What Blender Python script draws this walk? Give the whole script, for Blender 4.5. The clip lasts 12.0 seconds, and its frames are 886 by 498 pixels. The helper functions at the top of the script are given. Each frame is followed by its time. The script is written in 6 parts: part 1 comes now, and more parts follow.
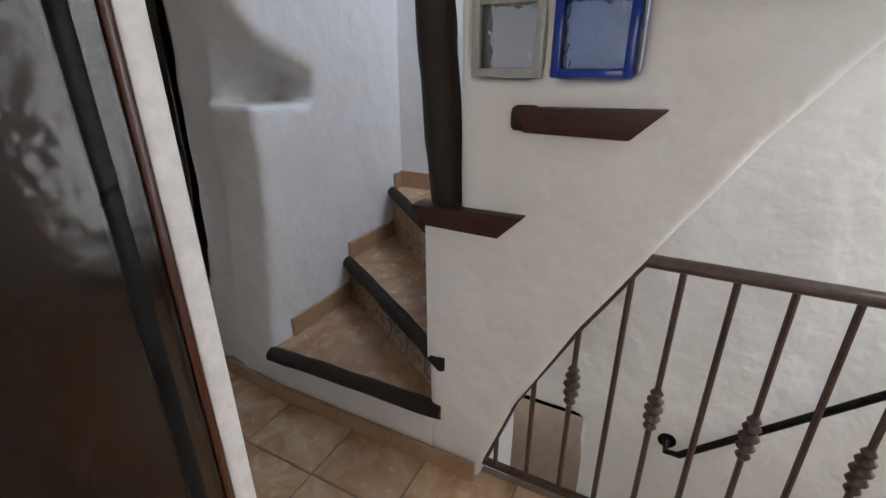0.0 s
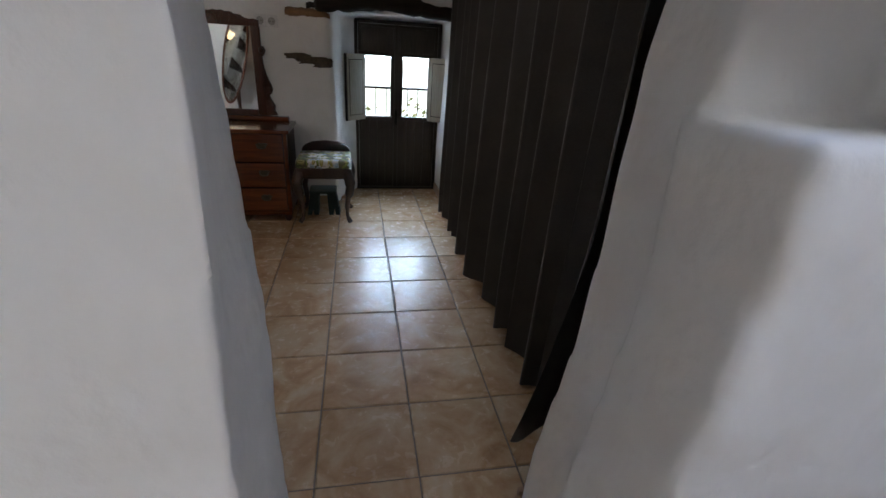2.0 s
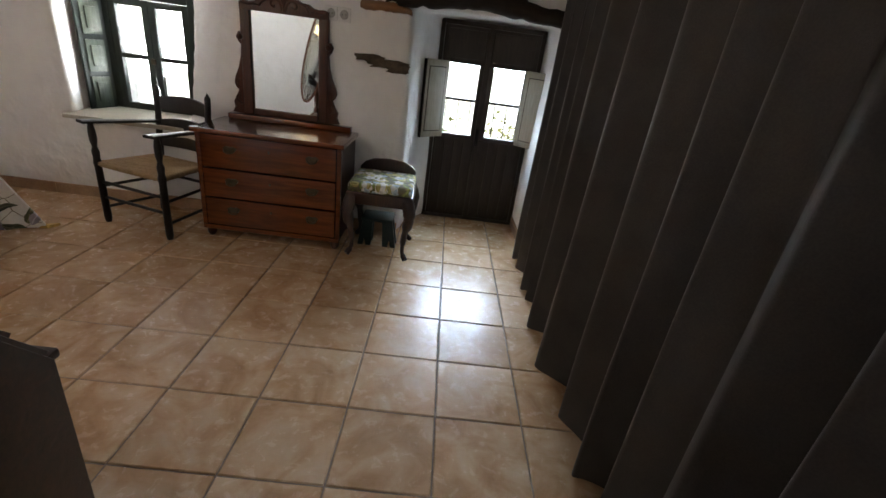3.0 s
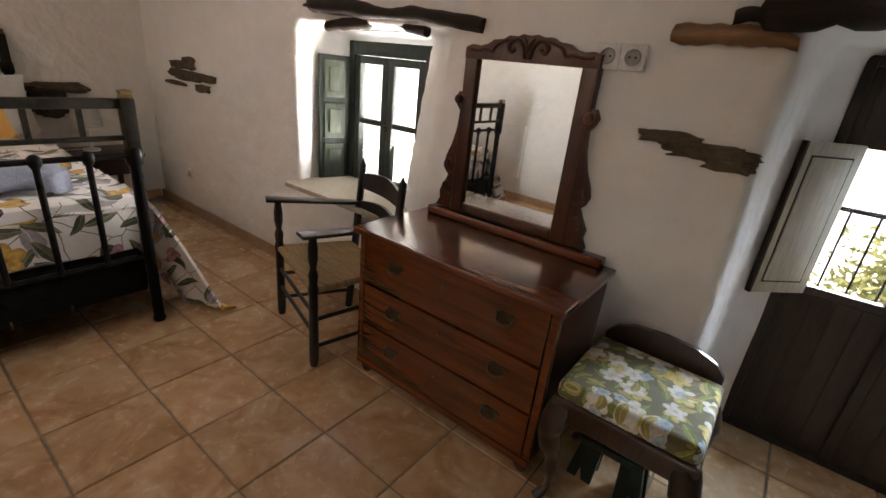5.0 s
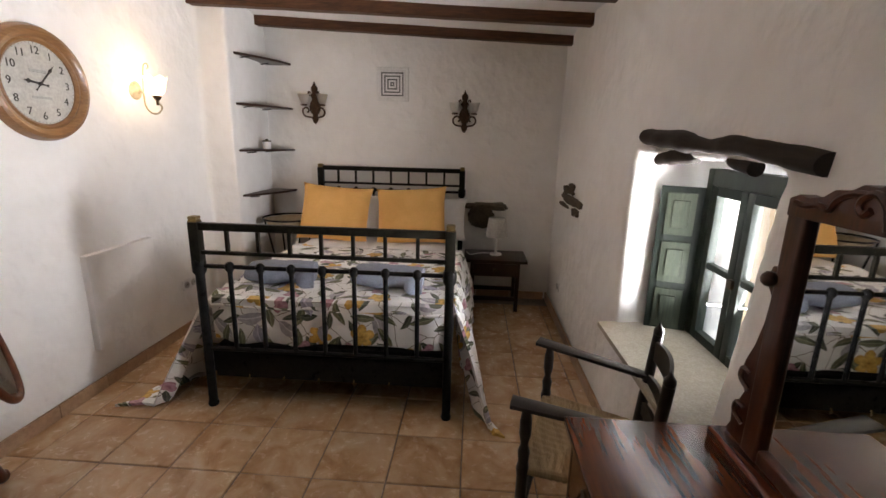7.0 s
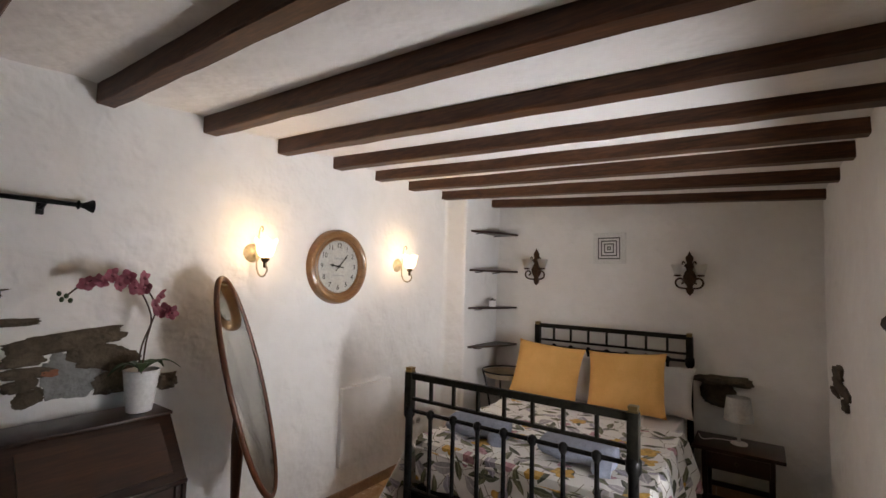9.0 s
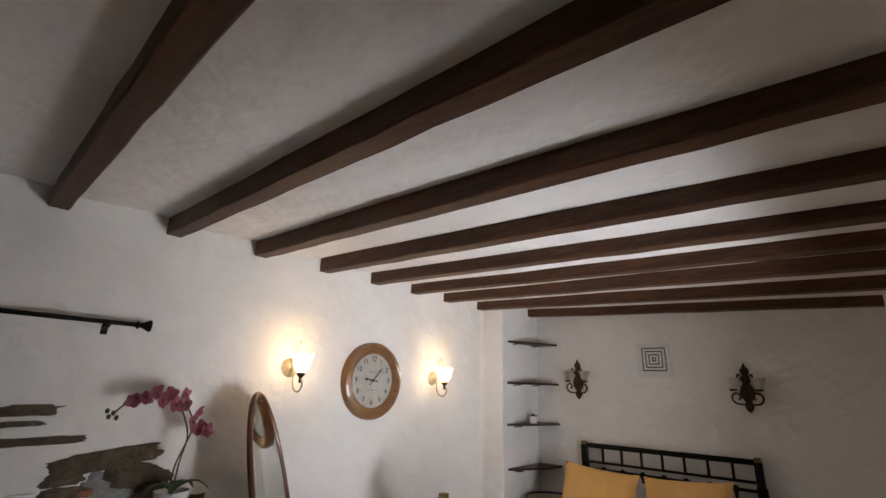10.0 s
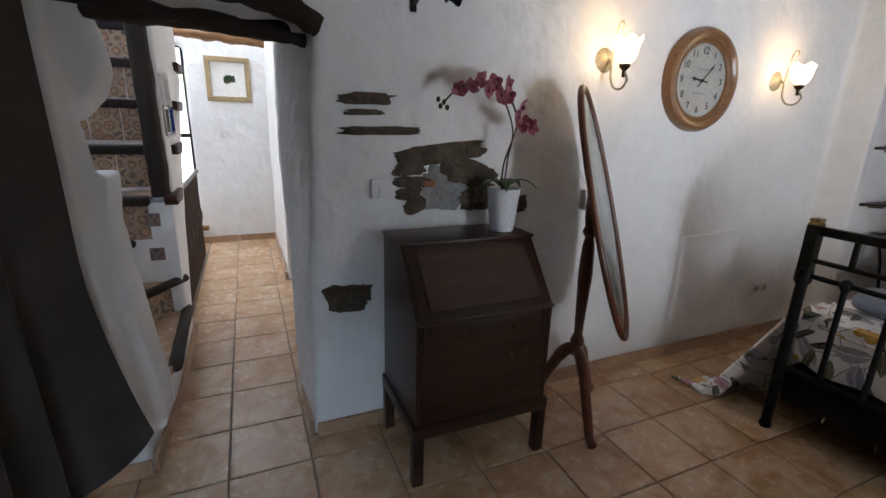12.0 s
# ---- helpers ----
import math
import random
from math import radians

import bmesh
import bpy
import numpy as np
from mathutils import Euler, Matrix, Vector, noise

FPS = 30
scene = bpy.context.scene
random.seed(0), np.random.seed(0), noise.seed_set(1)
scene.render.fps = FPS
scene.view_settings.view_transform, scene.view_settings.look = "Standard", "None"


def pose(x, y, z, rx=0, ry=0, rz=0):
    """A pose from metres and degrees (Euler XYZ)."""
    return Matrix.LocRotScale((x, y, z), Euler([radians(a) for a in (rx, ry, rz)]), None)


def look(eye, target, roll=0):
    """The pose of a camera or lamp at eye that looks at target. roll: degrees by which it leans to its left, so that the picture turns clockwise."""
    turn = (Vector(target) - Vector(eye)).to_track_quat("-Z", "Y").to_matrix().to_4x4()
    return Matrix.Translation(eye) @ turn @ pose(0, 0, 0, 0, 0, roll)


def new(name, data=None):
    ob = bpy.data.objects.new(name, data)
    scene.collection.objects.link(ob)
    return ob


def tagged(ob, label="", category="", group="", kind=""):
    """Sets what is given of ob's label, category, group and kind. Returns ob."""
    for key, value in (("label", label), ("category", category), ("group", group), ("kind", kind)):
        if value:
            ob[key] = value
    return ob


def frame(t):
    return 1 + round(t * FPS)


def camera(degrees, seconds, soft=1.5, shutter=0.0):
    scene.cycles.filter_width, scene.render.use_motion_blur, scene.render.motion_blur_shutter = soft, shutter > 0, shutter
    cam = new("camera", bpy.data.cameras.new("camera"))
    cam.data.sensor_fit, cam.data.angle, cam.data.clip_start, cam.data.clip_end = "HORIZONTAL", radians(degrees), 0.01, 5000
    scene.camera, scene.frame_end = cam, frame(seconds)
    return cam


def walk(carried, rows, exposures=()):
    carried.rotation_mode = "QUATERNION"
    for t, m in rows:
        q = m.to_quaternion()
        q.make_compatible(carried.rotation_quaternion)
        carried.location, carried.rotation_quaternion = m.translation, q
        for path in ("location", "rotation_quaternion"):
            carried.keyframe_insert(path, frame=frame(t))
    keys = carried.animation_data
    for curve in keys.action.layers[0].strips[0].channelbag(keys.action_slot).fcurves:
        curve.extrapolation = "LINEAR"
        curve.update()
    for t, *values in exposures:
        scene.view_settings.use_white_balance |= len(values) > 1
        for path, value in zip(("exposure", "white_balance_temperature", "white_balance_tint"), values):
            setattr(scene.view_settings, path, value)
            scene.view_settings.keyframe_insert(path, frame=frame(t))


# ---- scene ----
cam = camera(89.5, 12.0)
PATH = [
    (0, (-0.839, -2.674, 1.374), (0.804, -1.826, 0.612), -0.1),
    (0.4, (-0.632, -2.499, 1.331), (0.986, -1.652, 0.515), 1.4),
    (0.5, (-0.585, -2.454, 1.319), (1.02, -1.542, 0.548), 3.8),
    (1, (-0.394, -2.254, 1.343), (0.948, -0.999, 0.551), 5.6),
    (1.5, (-0.234, -2.027, 1.339), (0.489, -0.36, 0.503), 6.2),
    (2, (-0.183, -1.711, 1.305), (0.183, 0.076, 0.485), 3.8),
    (2.5, (-0.146, -1.364, 1.314), (0.139, 0.441, 0.5), 5.6),
    (2.7, (-0.099, -1.206, 1.297), (0.1, 0.61, 0.482), 6.4),
    (4.3, (-0.177, -0.042, 1.331), (-0.798, 1.678, 0.52), 10.9),
    (4.5, (-0.2, 0.105, 1.325), (-0.978, 1.774, 0.543), 10.2),
    (5, (-0.301, 0.529, 1.314), (-1.391, 2.032, 0.568), 6.1),
    (5.5, (-0.322, 0.866, 1.305), (-1.783, 1.994, 0.536), 4.8),
    (6, (-0.445, 1.102, 1.333), (-2.122, 1.895, 0.585), 5.0),
    (6.5, (-0.45, 1.299, 1.421), (-2.339, 1.553, 0.813), 2.3),
    (7, (-0.343, 1.362, 1.513), (-2.283, 1.241, 1.04), 1.4),
    (7.5, (-0.291, 1.448, 1.53), (-2.208, 0.994, 1.182), 1.4),
    (7.7, (-0.298, 1.533, 1.529), (-2.162, 0.87, 1.234), 1.6),
    (9.3, (-0.293, 1.814, 1.673), (-1.869, 0.612, 1.942), 1.2),
    (9.5, (-0.298, 1.851, 1.669), (-1.838, 0.642, 2.078), 1.0),
    (10, (-0.272, 1.857, 1.699), (-1.707, 0.597, 2.293), 1.7),
    (10.5, (-0.249, 1.708, 1.607), (-1.599, 0.261, 1.894), 1.0),
    (11, (-0.209, 1.539, 1.499), (-1.313, -0.094, 1.163), 2.0),
    (11.5, (-0.148, 1.298, 1.444), (-0.991, -0.438, 0.919), 1.7),
    (12, (-0.18, 1.078, 1.469), (-0.953, -0.685, 0.927), 1.7),
]
EXPOSURES = [(0.0, -0.07, 6700, 13), (1.0, 0.2, 6600, 13), (2.0, 0.1, 6600, 14), (2.7, 0.7, 7000, 14), (4.3, 0.65, 7800, 16), (5.5, 0.97, 8300, 20), (6.5, 1.0, 7900, 20), (7.7, 0.35, 7100, 16), (9.3, 0.35, 7500, 18), (10.5, 0.1, 6900, 15), (11.5, 0.1, 6500, 13), (12.0, 0.1, 6500, 13)]
walk(cam, [(t, look(eye, target, roll)) for t, eye, target, roll in PATH], EXPOSURES)

# ---- light ----
world = bpy.data.worlds.new("sky")
scene.world = world
world.use_nodes = True
wn = world.node_tree.nodes
sky = wn.new("ShaderNodeTexSky")
sky.sky_type = "NISHITA"
sky.sun_disc = False
sky.sun_elevation, sky.sun_rotation = radians(50), radians(200)
wn["Background"].inputs["Strength"].default_value = 0.15
world.node_tree.links.new(sky.outputs[0], wn["Background"].inputs["Color"])
sun = new("sun", bpy.data.lights.new("sun", "SUN"))
sun.data.energy, sun.data.angle, sun.data.color = 4.0, radians(0.5), (1.0, 0.94, 0.85)
sun.matrix_world = look((0, 0, 8), (5.0, 1.0, 2.0))


def area(name, eye, target, w, h, watts, colour):
    ob = new(name, bpy.data.lights.new(name, "AREA"))
    ob.data.shape, ob.data.size, ob.data.size_y = "RECTANGLE", w, h
    ob.data.energy, ob.data.color = watts, colour
    ob.matrix_world = look(eye, target)
    return ob


DAY = (0.52, 0.74, 1.0)
area("window_daylight", (-2.17, 2.57, 0.985), (-2.60, 0.4, 2.40), 0.46, 0.76, 36, (0.80, 0.89, 1.0)).data.spread = radians(110)
area("balcony_daylight", (0.18, 3.9, 1.85), (0.08, 2.6, 1.0), 1.5, 1.7, 125, DAY).data.spread = radians(105)
area("landing_daylight", (0.85, -5.03, 1.25), (0.75, -3.0, 1.0), 0.72, 1.85, 18, (0.86, 0.92, 1.0))
# unseen overhead lights added to brighten the stairs and the landing
area("added_stair_light", (0.85, -2.6, 4.45), (0.85, -2.4, 0.0), 0.8, 1.3, 15, (0.16, 0.40, 1.0))
area("added_landing_light", (0.45, -4.15, 4.45), (0.35, -4.3, 0.0), 0.9, 0.8, 68, (0.80, 0.90, 1.0))
# unseen side-room light added to brighten the wall beside the stairs
area("added_side_room_light", (-2.46, -2.9, 1.4), (0.3, -2.6, 0.9), 0.8, 1.0, 9, (1.0, 0.97, 0.93))

# ---- materials ----
def nodes(name):
    m = bpy.data.materials.new(name)
    m.use_nodes = True
    t = m.node_tree
    return m, t, t.nodes["Principled BSDF"], t.links.new


def noise_node(t, vec, scale, detail=4.0, rough=0.55, dist=0.0):
    n = t.nodes.new("ShaderNodeTexNoise")
    n.inputs["Scale"].default_value, n.inputs["Detail"].default_value = scale, detail
    n.inputs["Roughness"].default_value, n.inputs["Distortion"].default_value = rough, dist
    t.links.new(vec, n.inputs["Vector"])
    return n.outputs["Fac"]


def ramp(t, fac, stops):
    r = t.nodes.new("ShaderNodeValToRGB")
    e = r.color_ramp.elements
    while len(e) < len(stops):
        e.new(0.5)
    for s, (p, c) in zip(e, stops):
        s.position, s.color = p, (*c, 1.0)
    t.links.new(fac, r.inputs["Fac"])
    return r.outputs["Color"]


def mix(t, fac, a, b, kind="MIX"):
    n = t.nodes.new("ShaderNodeMix")
    n.data_type, n.blend_type = "RGBA", kind
    for v, s in ((fac, n.inputs[0]), (a, n.inputs[6]), (b, n.inputs[7])):
        if isinstance(v, (int, float)):
            s.default_value = v
        elif isinstance(v, tuple):
            s.default_value = (*v, 1.0)
        else:
            t.links.new(v, s)
    return n.outputs[2]


def bump(t, bsdf, height, strength, distance=0.01):
    b = t.nodes.new("ShaderNodeBump")
    b.inputs["Strength"].default_value, b.inputs["Distance"].default_value = strength, distance
    t.links.new(height, b.inputs["Height"])
    t.links.new(b.outputs[0], bsdf.inputs["Normal"])


def coords(t, scale=(1, 1, 1)):
    c = t.nodes.new("ShaderNodeTexCoord")
    m = t.nodes.new("ShaderNodeMapping")
    m.inputs["Scale"].default_value = scale
    t.links.new(c.outputs["Object"], m.inputs["Vector"])
    return m.outputs[0]


def simple(name, c1, c2, rough=0.5, metal=0.0, scale=6.0, bumps=0.1, stretch=(1, 1, 1), fine=60.0, dist=0.004):
    m, t, b, link = nodes(name)
    v = coords(t, stretch)
    big = noise_node(t, v, scale, 5, 0.6, 0.4)
    small = noise_node(t, v, fine, 3)
    col = ramp(t, big, [(0.3, c1), (0.7, c2)])
    col = mix(t, 0.25, col, ramp(t, small, [(0.35, tuple(0.75 * x for x in c1)), (0.65, tuple(min(1, 1.15 * x) for x in c2))]))
    link(col, b.inputs["Base Color"])
    r = t.nodes.new("ShaderNodeMapRange")
    r.inputs["To Min"].default_value, r.inputs["To Max"].default_value = max(0.03, rough - 0.12), min(1, rough + 0.12)
    link(big, r.inputs["Value"])
    link(r.outputs[0], b.inputs["Roughness"])
    b.inputs["Metallic"].default_value = metal
    b.inputs["Specular IOR Level"].default_value = 0.35
    if bumps:
        bump(t, b, small, bumps, dist)
    return m


def plaster(name, c1, c2):
    m, t, b, link = nodes(name)
    v = coords(t)
    big, mid, fine = noise_node(t, v, 1.3, 4, 0.6), noise_node(t, v, 9, 2.2, 0.5, 0.15), noise_node(t, v, 60, 3)
    col = ramp(t, big, [(0.3, c1), (0.7, c2)])
    col = mix(t, 0.22, col, ramp(t, mid, [(0.3, tuple(0.88 * x for x in c1)), (0.7, c2)]))
    link(col, b.inputs["Base Color"])
    b.inputs["Roughness"].default_value = 0.82
    b.inputs["Specular IOR Level"].default_value = 0.25
    h = t.nodes.new("ShaderNodeMath")
    h.operation = "MULTIPLY_ADD"
    h.inputs[1].default_value = 0.07
    link(fine, h.inputs[0])
    link(mid, h.inputs[2])
    bump(t, b, h.outputs[0], 0.6, 0.030)
    return m


def wood(name, c1, c2, rough, axis="x", gloss=0.0, grain=1.0, relief=0.25):
    m, t, b, link = nodes(name)
    s = {"x": (1.2, 14, 14), "y": (14, 1.2, 14), "z": (14, 14, 1.2)}[axis]
    v = coords(t, s)
    g, f = noise_node(t, v, 1.6 * grain, 6, 0.65, 1.2), noise_node(t, v, 9 * grain, 3)
    col = ramp(t, g, [(0.25, c1), (0.55, tuple((p + q) / 2 for p, q in zip(c1, c2))), (0.8, c2)])
    col = mix(t, 0.3, col, ramp(t, f, [(0.4, tuple(0.7 * x for x in c1)), (0.7, c2)]))
    link(col, b.inputs["Base Color"])
    b.inputs["Roughness"].default_value = rough
    b.inputs["Specular IOR Level"].default_value = 0.35
    b.inputs["Coat Weight"].default_value, b.inputs["Coat Roughness"].default_value = gloss, 0.18
    bump(t, b, g, relief, 0.003)
    return m


def tile_material():
    m, t, b, link = nodes("terracotta_tile")
    info = t.nodes.new("ShaderNodeObjectInfo")
    c = t.nodes.new("ShaderNodeTexCoord")
    add = t.nodes.new("ShaderNodeVectorMath")
    add.operation = "MULTIPLY_ADD"
    add.inputs[1].default_value = (17.0, 31.0, 5.0)
    link(info.outputs["Random"], add.inputs[0])
    link(c.outputs["Object"], add.inputs[2])
    v = add.outputs[0]
    big, mid, fine = noise_node(t, v, 5, 4, 0.58, 1.0), noise_node(t, v, 22, 4, 0.6, 0.6), noise_node(t, v, 120, 2)
    col = ramp(t, big, [(0.30, (0.38, 0.200, 0.095)), (0.45, (0.52, 0.315, 0.170)), (0.58, (0.62, 0.43, 0.27)), (0.74, (0.68, 0.52, 0.37))])
    col = mix(t, 0.25, col, ramp(t, mid, [(0.3, (0.42, 0.24, 0.12)), (0.7, (0.62, 0.45, 0.30))]))
    shade = ramp(t, info.outputs["Random"], [(0.0, (0.86, 0.84, 0.82)), (1.0, (1.0, 1.0, 1.0))])
    link(mix(t, 1.0, col, shade, "MULTIPLY"), b.inputs["Base Color"])
    r = t.nodes.new("ShaderNodeMapRange")
    r.inputs["To Min"].default_value, r.inputs["To Max"].default_value = 0.17, 0.34
    link(mid, r.inputs["Value"])
    link(r.outputs[0], b.inputs["Roughness"])
    bump(t, b, big, 0.10, 0.004)
    return m


def math_node(t, op, *vals):
    n = t.nodes.new("ShaderNodeMath")
    n.operation = op
    for s, v in zip(n.inputs, vals):
        if isinstance(v, (int, float)):
            s.default_value = v
        else:
            t.links.new(v, s)
    return n.outputs[0]


def floral(name, ground, plane, layers, stem_scale=5.0, stem_width=0.010):
    """Printed cloth: layers of pointed leaves and lobed flowers strewn over a plain ground.

    plane names the surface that the cloth follows; a layer is
    (kind, cells a metre, half length, half width, colour, second colour, share of cells)."""
    m, t, b, link = nodes(name)
    c = t.nodes.new("ShaderNodeTexCoord")
    sep = t.nodes.new("ShaderNodeSeparateXYZ")
    link(c.outputs["Object"], sep.inputs[0])
    x, y, z = sep.outputs
    if plane == "bed":
        side = math_node(t, "SIGN", y)
        u, v = x, math_node(t, "MULTIPLY", side, math_node(t, "SUBTRACT", math_node(t, "ABSOLUTE", y), z))
    elif plane == "foot":
        u, v = y, z
    else:
        u, v = x, math_node(t, "SUBTRACT", y, z)
    uv = t.nodes.new("ShaderNodeCombineXYZ")
    link(u, uv.inputs[0])
    link(v, uv.inputs[1])
    warp = t.nodes.new("ShaderNodeTexNoise")
    warp.inputs["Scale"].default_value = 9.0
    link(uv.outputs[0], warp.inputs["Vector"])
    p = t.nodes.new("ShaderNodeVectorMath")
    p.operation = "MULTIPLY_ADD"
    p.inputs[1].default_value = (0.035, 0.035, 0.0)
    link(warp.outputs["Color"], p.inputs[0])
    link(uv.outputs[0], p.inputs[2])
    p = p.outputs[0]
    col = mix(t, noise_node(t, p, 3), ground, tuple(0.94 * q for q in ground))
    grain = noise_node(t, p, 55, 3)
    edge = t.nodes.new("ShaderNodeTexVoronoi")
    edge.feature, edge.voronoi_dimensions = "DISTANCE_TO_EDGE", "2D"
    edge.inputs["Scale"].default_value = stem_scale
    link(p, edge.inputs["Vector"])
    col = mix(t, math_node(t, "LESS_THAN", edge.outputs["Distance"], stem_width), col, (0.16, 0.12, 0.06))
    for k, (kind, scale, L, W, c1, c2, share) in enumerate(layers):
        off = t.nodes.new("ShaderNodeVectorMath")
        off.inputs[1].default_value = (3.71 * k + 0.3, 1.93 * k, 0)
        link(p, off.inputs[0])
        vo = t.nodes.new("ShaderNodeTexVoronoi")
        vo.voronoi_dimensions = "2D"
        vo.inputs["Scale"].default_value, vo.inputs["Randomness"].default_value = scale, 0.75
        link(off.outputs[0], vo.inputs["Vector"])
        rel = t.nodes.new("ShaderNodeVectorMath")
        rel.operation = "SUBTRACT"
        link(off.outputs[0], rel.inputs[0])
        link(vo.outputs["Position"], rel.inputs[1])
        rc = t.nodes.new("ShaderNodeSeparateColor")
        link(vo.outputs["Color"], rc.inputs[0])
        rot = t.nodes.new("ShaderNodeVectorRotate")
        rot.rotation_type = "Z_AXIS"
        link(rel.outputs[0], rot.inputs["Vector"])
        link(math_node(t, "MULTIPLY", rc.outputs[0], 6.283), rot.inputs["Angle"])
        q = t.nodes.new("ShaderNodeSeparateXYZ")
        link(rot.outputs[0], q.inputs[0])
        if kind == "leaf":
            f = math_node(t, "DIVIDE", q.outputs[0], L)
            room = math_node(t, "MULTIPLY", math_node(t, "SUBTRACT", 1.0, math_node(t, "MULTIPLY", f, f)), W)
            bend = math_node(t, "ADD", q.outputs[1], math_node(t, "MULTIPLY", math_node(t, "MULTIPLY", f, f), 0.35 * W))
            d = math_node(t, "ABSOLUTE", bend)
            inside = math_node(t, "LESS_THAN", d, room)
            vein = math_node(t, "LESS_THAN", d, W * 0.10)
            tone = mix(t, math_node(t, "GREATER_THAN", bend, 0.0), c1, c2)
            tone = mix(t, vein, tone, tuple(min(1, 1.6 * h + 0.05) for h in c2))
        else:
            ang = math_node(t, "ARCTAN2", q.outputs[1], q.outputs[0])
            r = t.nodes.new("ShaderNodeVectorMath")
            r.operation = "LENGTH"
            link(rot.outputs[0], r.inputs[0])
            lobe = math_node(t, "ABSOLUTE", math_node(t, "COSINE", math_node(t, "MULTIPLY", ang, W)))
            edge_r = math_node(t, "MULTIPLY_ADD", lobe, 0.42 * L, 0.58 * L)
            inside = math_node(t, "LESS_THAN", r.outputs["Value"], edge_r)
            g = math_node(t, "DIVIDE", r.outputs["Value"], edge_r)
            tone = ramp(t, g, [(0.0, tuple(0.55 * h for h in c1)), (0.22, c1), (0.6, c2), (1.0, c1)])
        tone = mix(t, 0.35, tone, ramp(t, grain, [(0.35, tuple(0.6 * h for h in c1)), (0.65, tuple(min(1, 1.3 * h) for h in c2))]))
        keep = math_node(t, "LESS_THAN", rc.outputs[1], share)
        col = mix(t, math_node(t, "MULTIPLY", inside, keep), col, tone)
    link(col, b.inputs["Base Color"])
    b.inputs["Roughness"].default_value = 0.85
    b.inputs["Sheen Weight"].default_value = 0.15
    bump(t, b, noise_node(t, p, 14, 4), 0.35, 0.02)
    return m


def glass(name, tint=(1, 1, 1), rough=0.02, wavy=0.0):
    m, t, b, link = nodes(name)
    b.inputs["Base Color"].default_value = (*tint, 1)
    b.inputs["Transmission Weight"].default_value = 1.0
    b.inputs["Roughness"].default_value, b.inputs["IOR"].default_value = rough, 1.45
    if wavy:
        bump(t, b, noise_node(t, coords(t), 35, 2), wavy, 0.01)
    return m


def decor_tile(name, ground, motif, line):
    """Glazed tile with round flower motifs, dark outlines and scrolls between them."""
    m, t, b, link = nodes(name)
    v = coords(t)
    vo = t.nodes.new("ShaderNodeTexVoronoi")
    vo.inputs["Scale"].default_value, vo.inputs["Randomness"].default_value = 13, 0.45
    warp = t.nodes.new("ShaderNodeVectorMath")
    warp.operation = "MULTIPLY_ADD"
    warp.inputs[1].default_value = (0.03, 0.03, 0.03)
    nz = t.nodes.new("ShaderNodeTexNoise")
    nz.inputs["Scale"].default_value = 22
    link(v, nz.inputs["Vector"])
    link(nz.outputs["Color"], warp.inputs[0])
    link(v, warp.inputs[2])
    link(warp.outputs[0], vo.inputs["Vector"])
    pale = tuple(min(1, 1.5 * h + 0.03) for h in ground)
    col = ramp(t, vo.outputs["Distance"], [(0.10, motif), (0.16, line), (0.20, pale), (0.30, motif), (0.38, line), (0.44, ground), (0.62, pale), (0.68, line)])
    col = mix(t, 0.2, col, ramp(t, noise_node(t, v, 60, 3), [(0.4, ground), (0.6, pale)]))
    link(col, b.inputs["Base Color"])
    b.inputs["Roughness"].default_value = 0.3
    return m


PLASTER = plaster("white_plaster", (0.82, 0.80, 0.77), (0.88, 0.87, 0.85))
CEILING = plaster("ceiling_plaster", (0.84, 0.83, 0.82), (0.89, 0.885, 0.88))
TILE = tile_material()
GROUT = simple("grey_grout", (0.15, 0.115, 0.09), (0.27, 0.215, 0.175), 0.9)
SKIRT = simple("skirting_tile", (0.36, 0.21, 0.12), (0.48, 0.31, 0.19), 0.4, scale=9)
BEAM = wood("beam_wood", (0.024, 0.009, 0.0045), (0.150, 0.058, 0.022), 0.55, "y", 0.0)
DARKWOOD = wood("old_dark_wood", (0.010, 0.006, 0.004), (0.042, 0.025, 0.015), 0.7, "x")
POSTWOOD = wood("post_wood", (0.012, 0.008, 0.005), (0.044, 0.027, 0.017), 0.65, "z")
TREADWOOD = wood("tread_wood", (0.028, 0.010, 0.006), (0.085, 0.032, 0.018), 0.45, "y")
MAHOGANY = wood("mahogany", (0.060, 0.015, 0.005), (0.20, 0.050, 0.012), 0.22, "x", 0.7, 0.6, 0.002)
MAHOGANYDARK = wood("mahogany_dark", (0.030, 0.008, 0.003), (0.115, 0.030, 0.010), 0.33, "z", 0.4, 1.0, 0.1)
BUREAUWOOD = wood("bureau_wood", (0.012, 0.005, 0.003), (0.058, 0.020, 0.009), 0.36, "x", 0.15)
INLAY = wood("flap_veneer", (0.022, 0.009, 0.005), (0.085, 0.032, 0.015), 0.36, "x", 0.15)
CHEVALWOOD = wood("cheval_wood", (0.06, 0.018, 0.008), (0.20, 0.060, 0.024), 0.3, "z", 0.6)
DOORWOOD = wood("balcony_door_wood", (0.020, 0.014, 0.010), (0.060, 0.042, 0.030), 0.5, "z")
OAK = wood("clock_wood", (0.17, 0.078, 0.030), (0.33, 0.165, 0.068), 0.35, "x", 0.4)
PALEWOOD = wood("pale_painted_wood", (0.34, 0.30, 0.23), (0.52, 0.48, 0.39), 0.5, "z")
GREENWOOD = wood("green_painted_wood", (0.010, 0.017, 0.013), (0.026, 0.036, 0.028), 0.6, "z", 0.0)
GREENPALE = wood("green_panel_wood", (0.030, 0.042, 0.030), (0.085, 0.098, 0.066), 0.5, "z", 0.0)
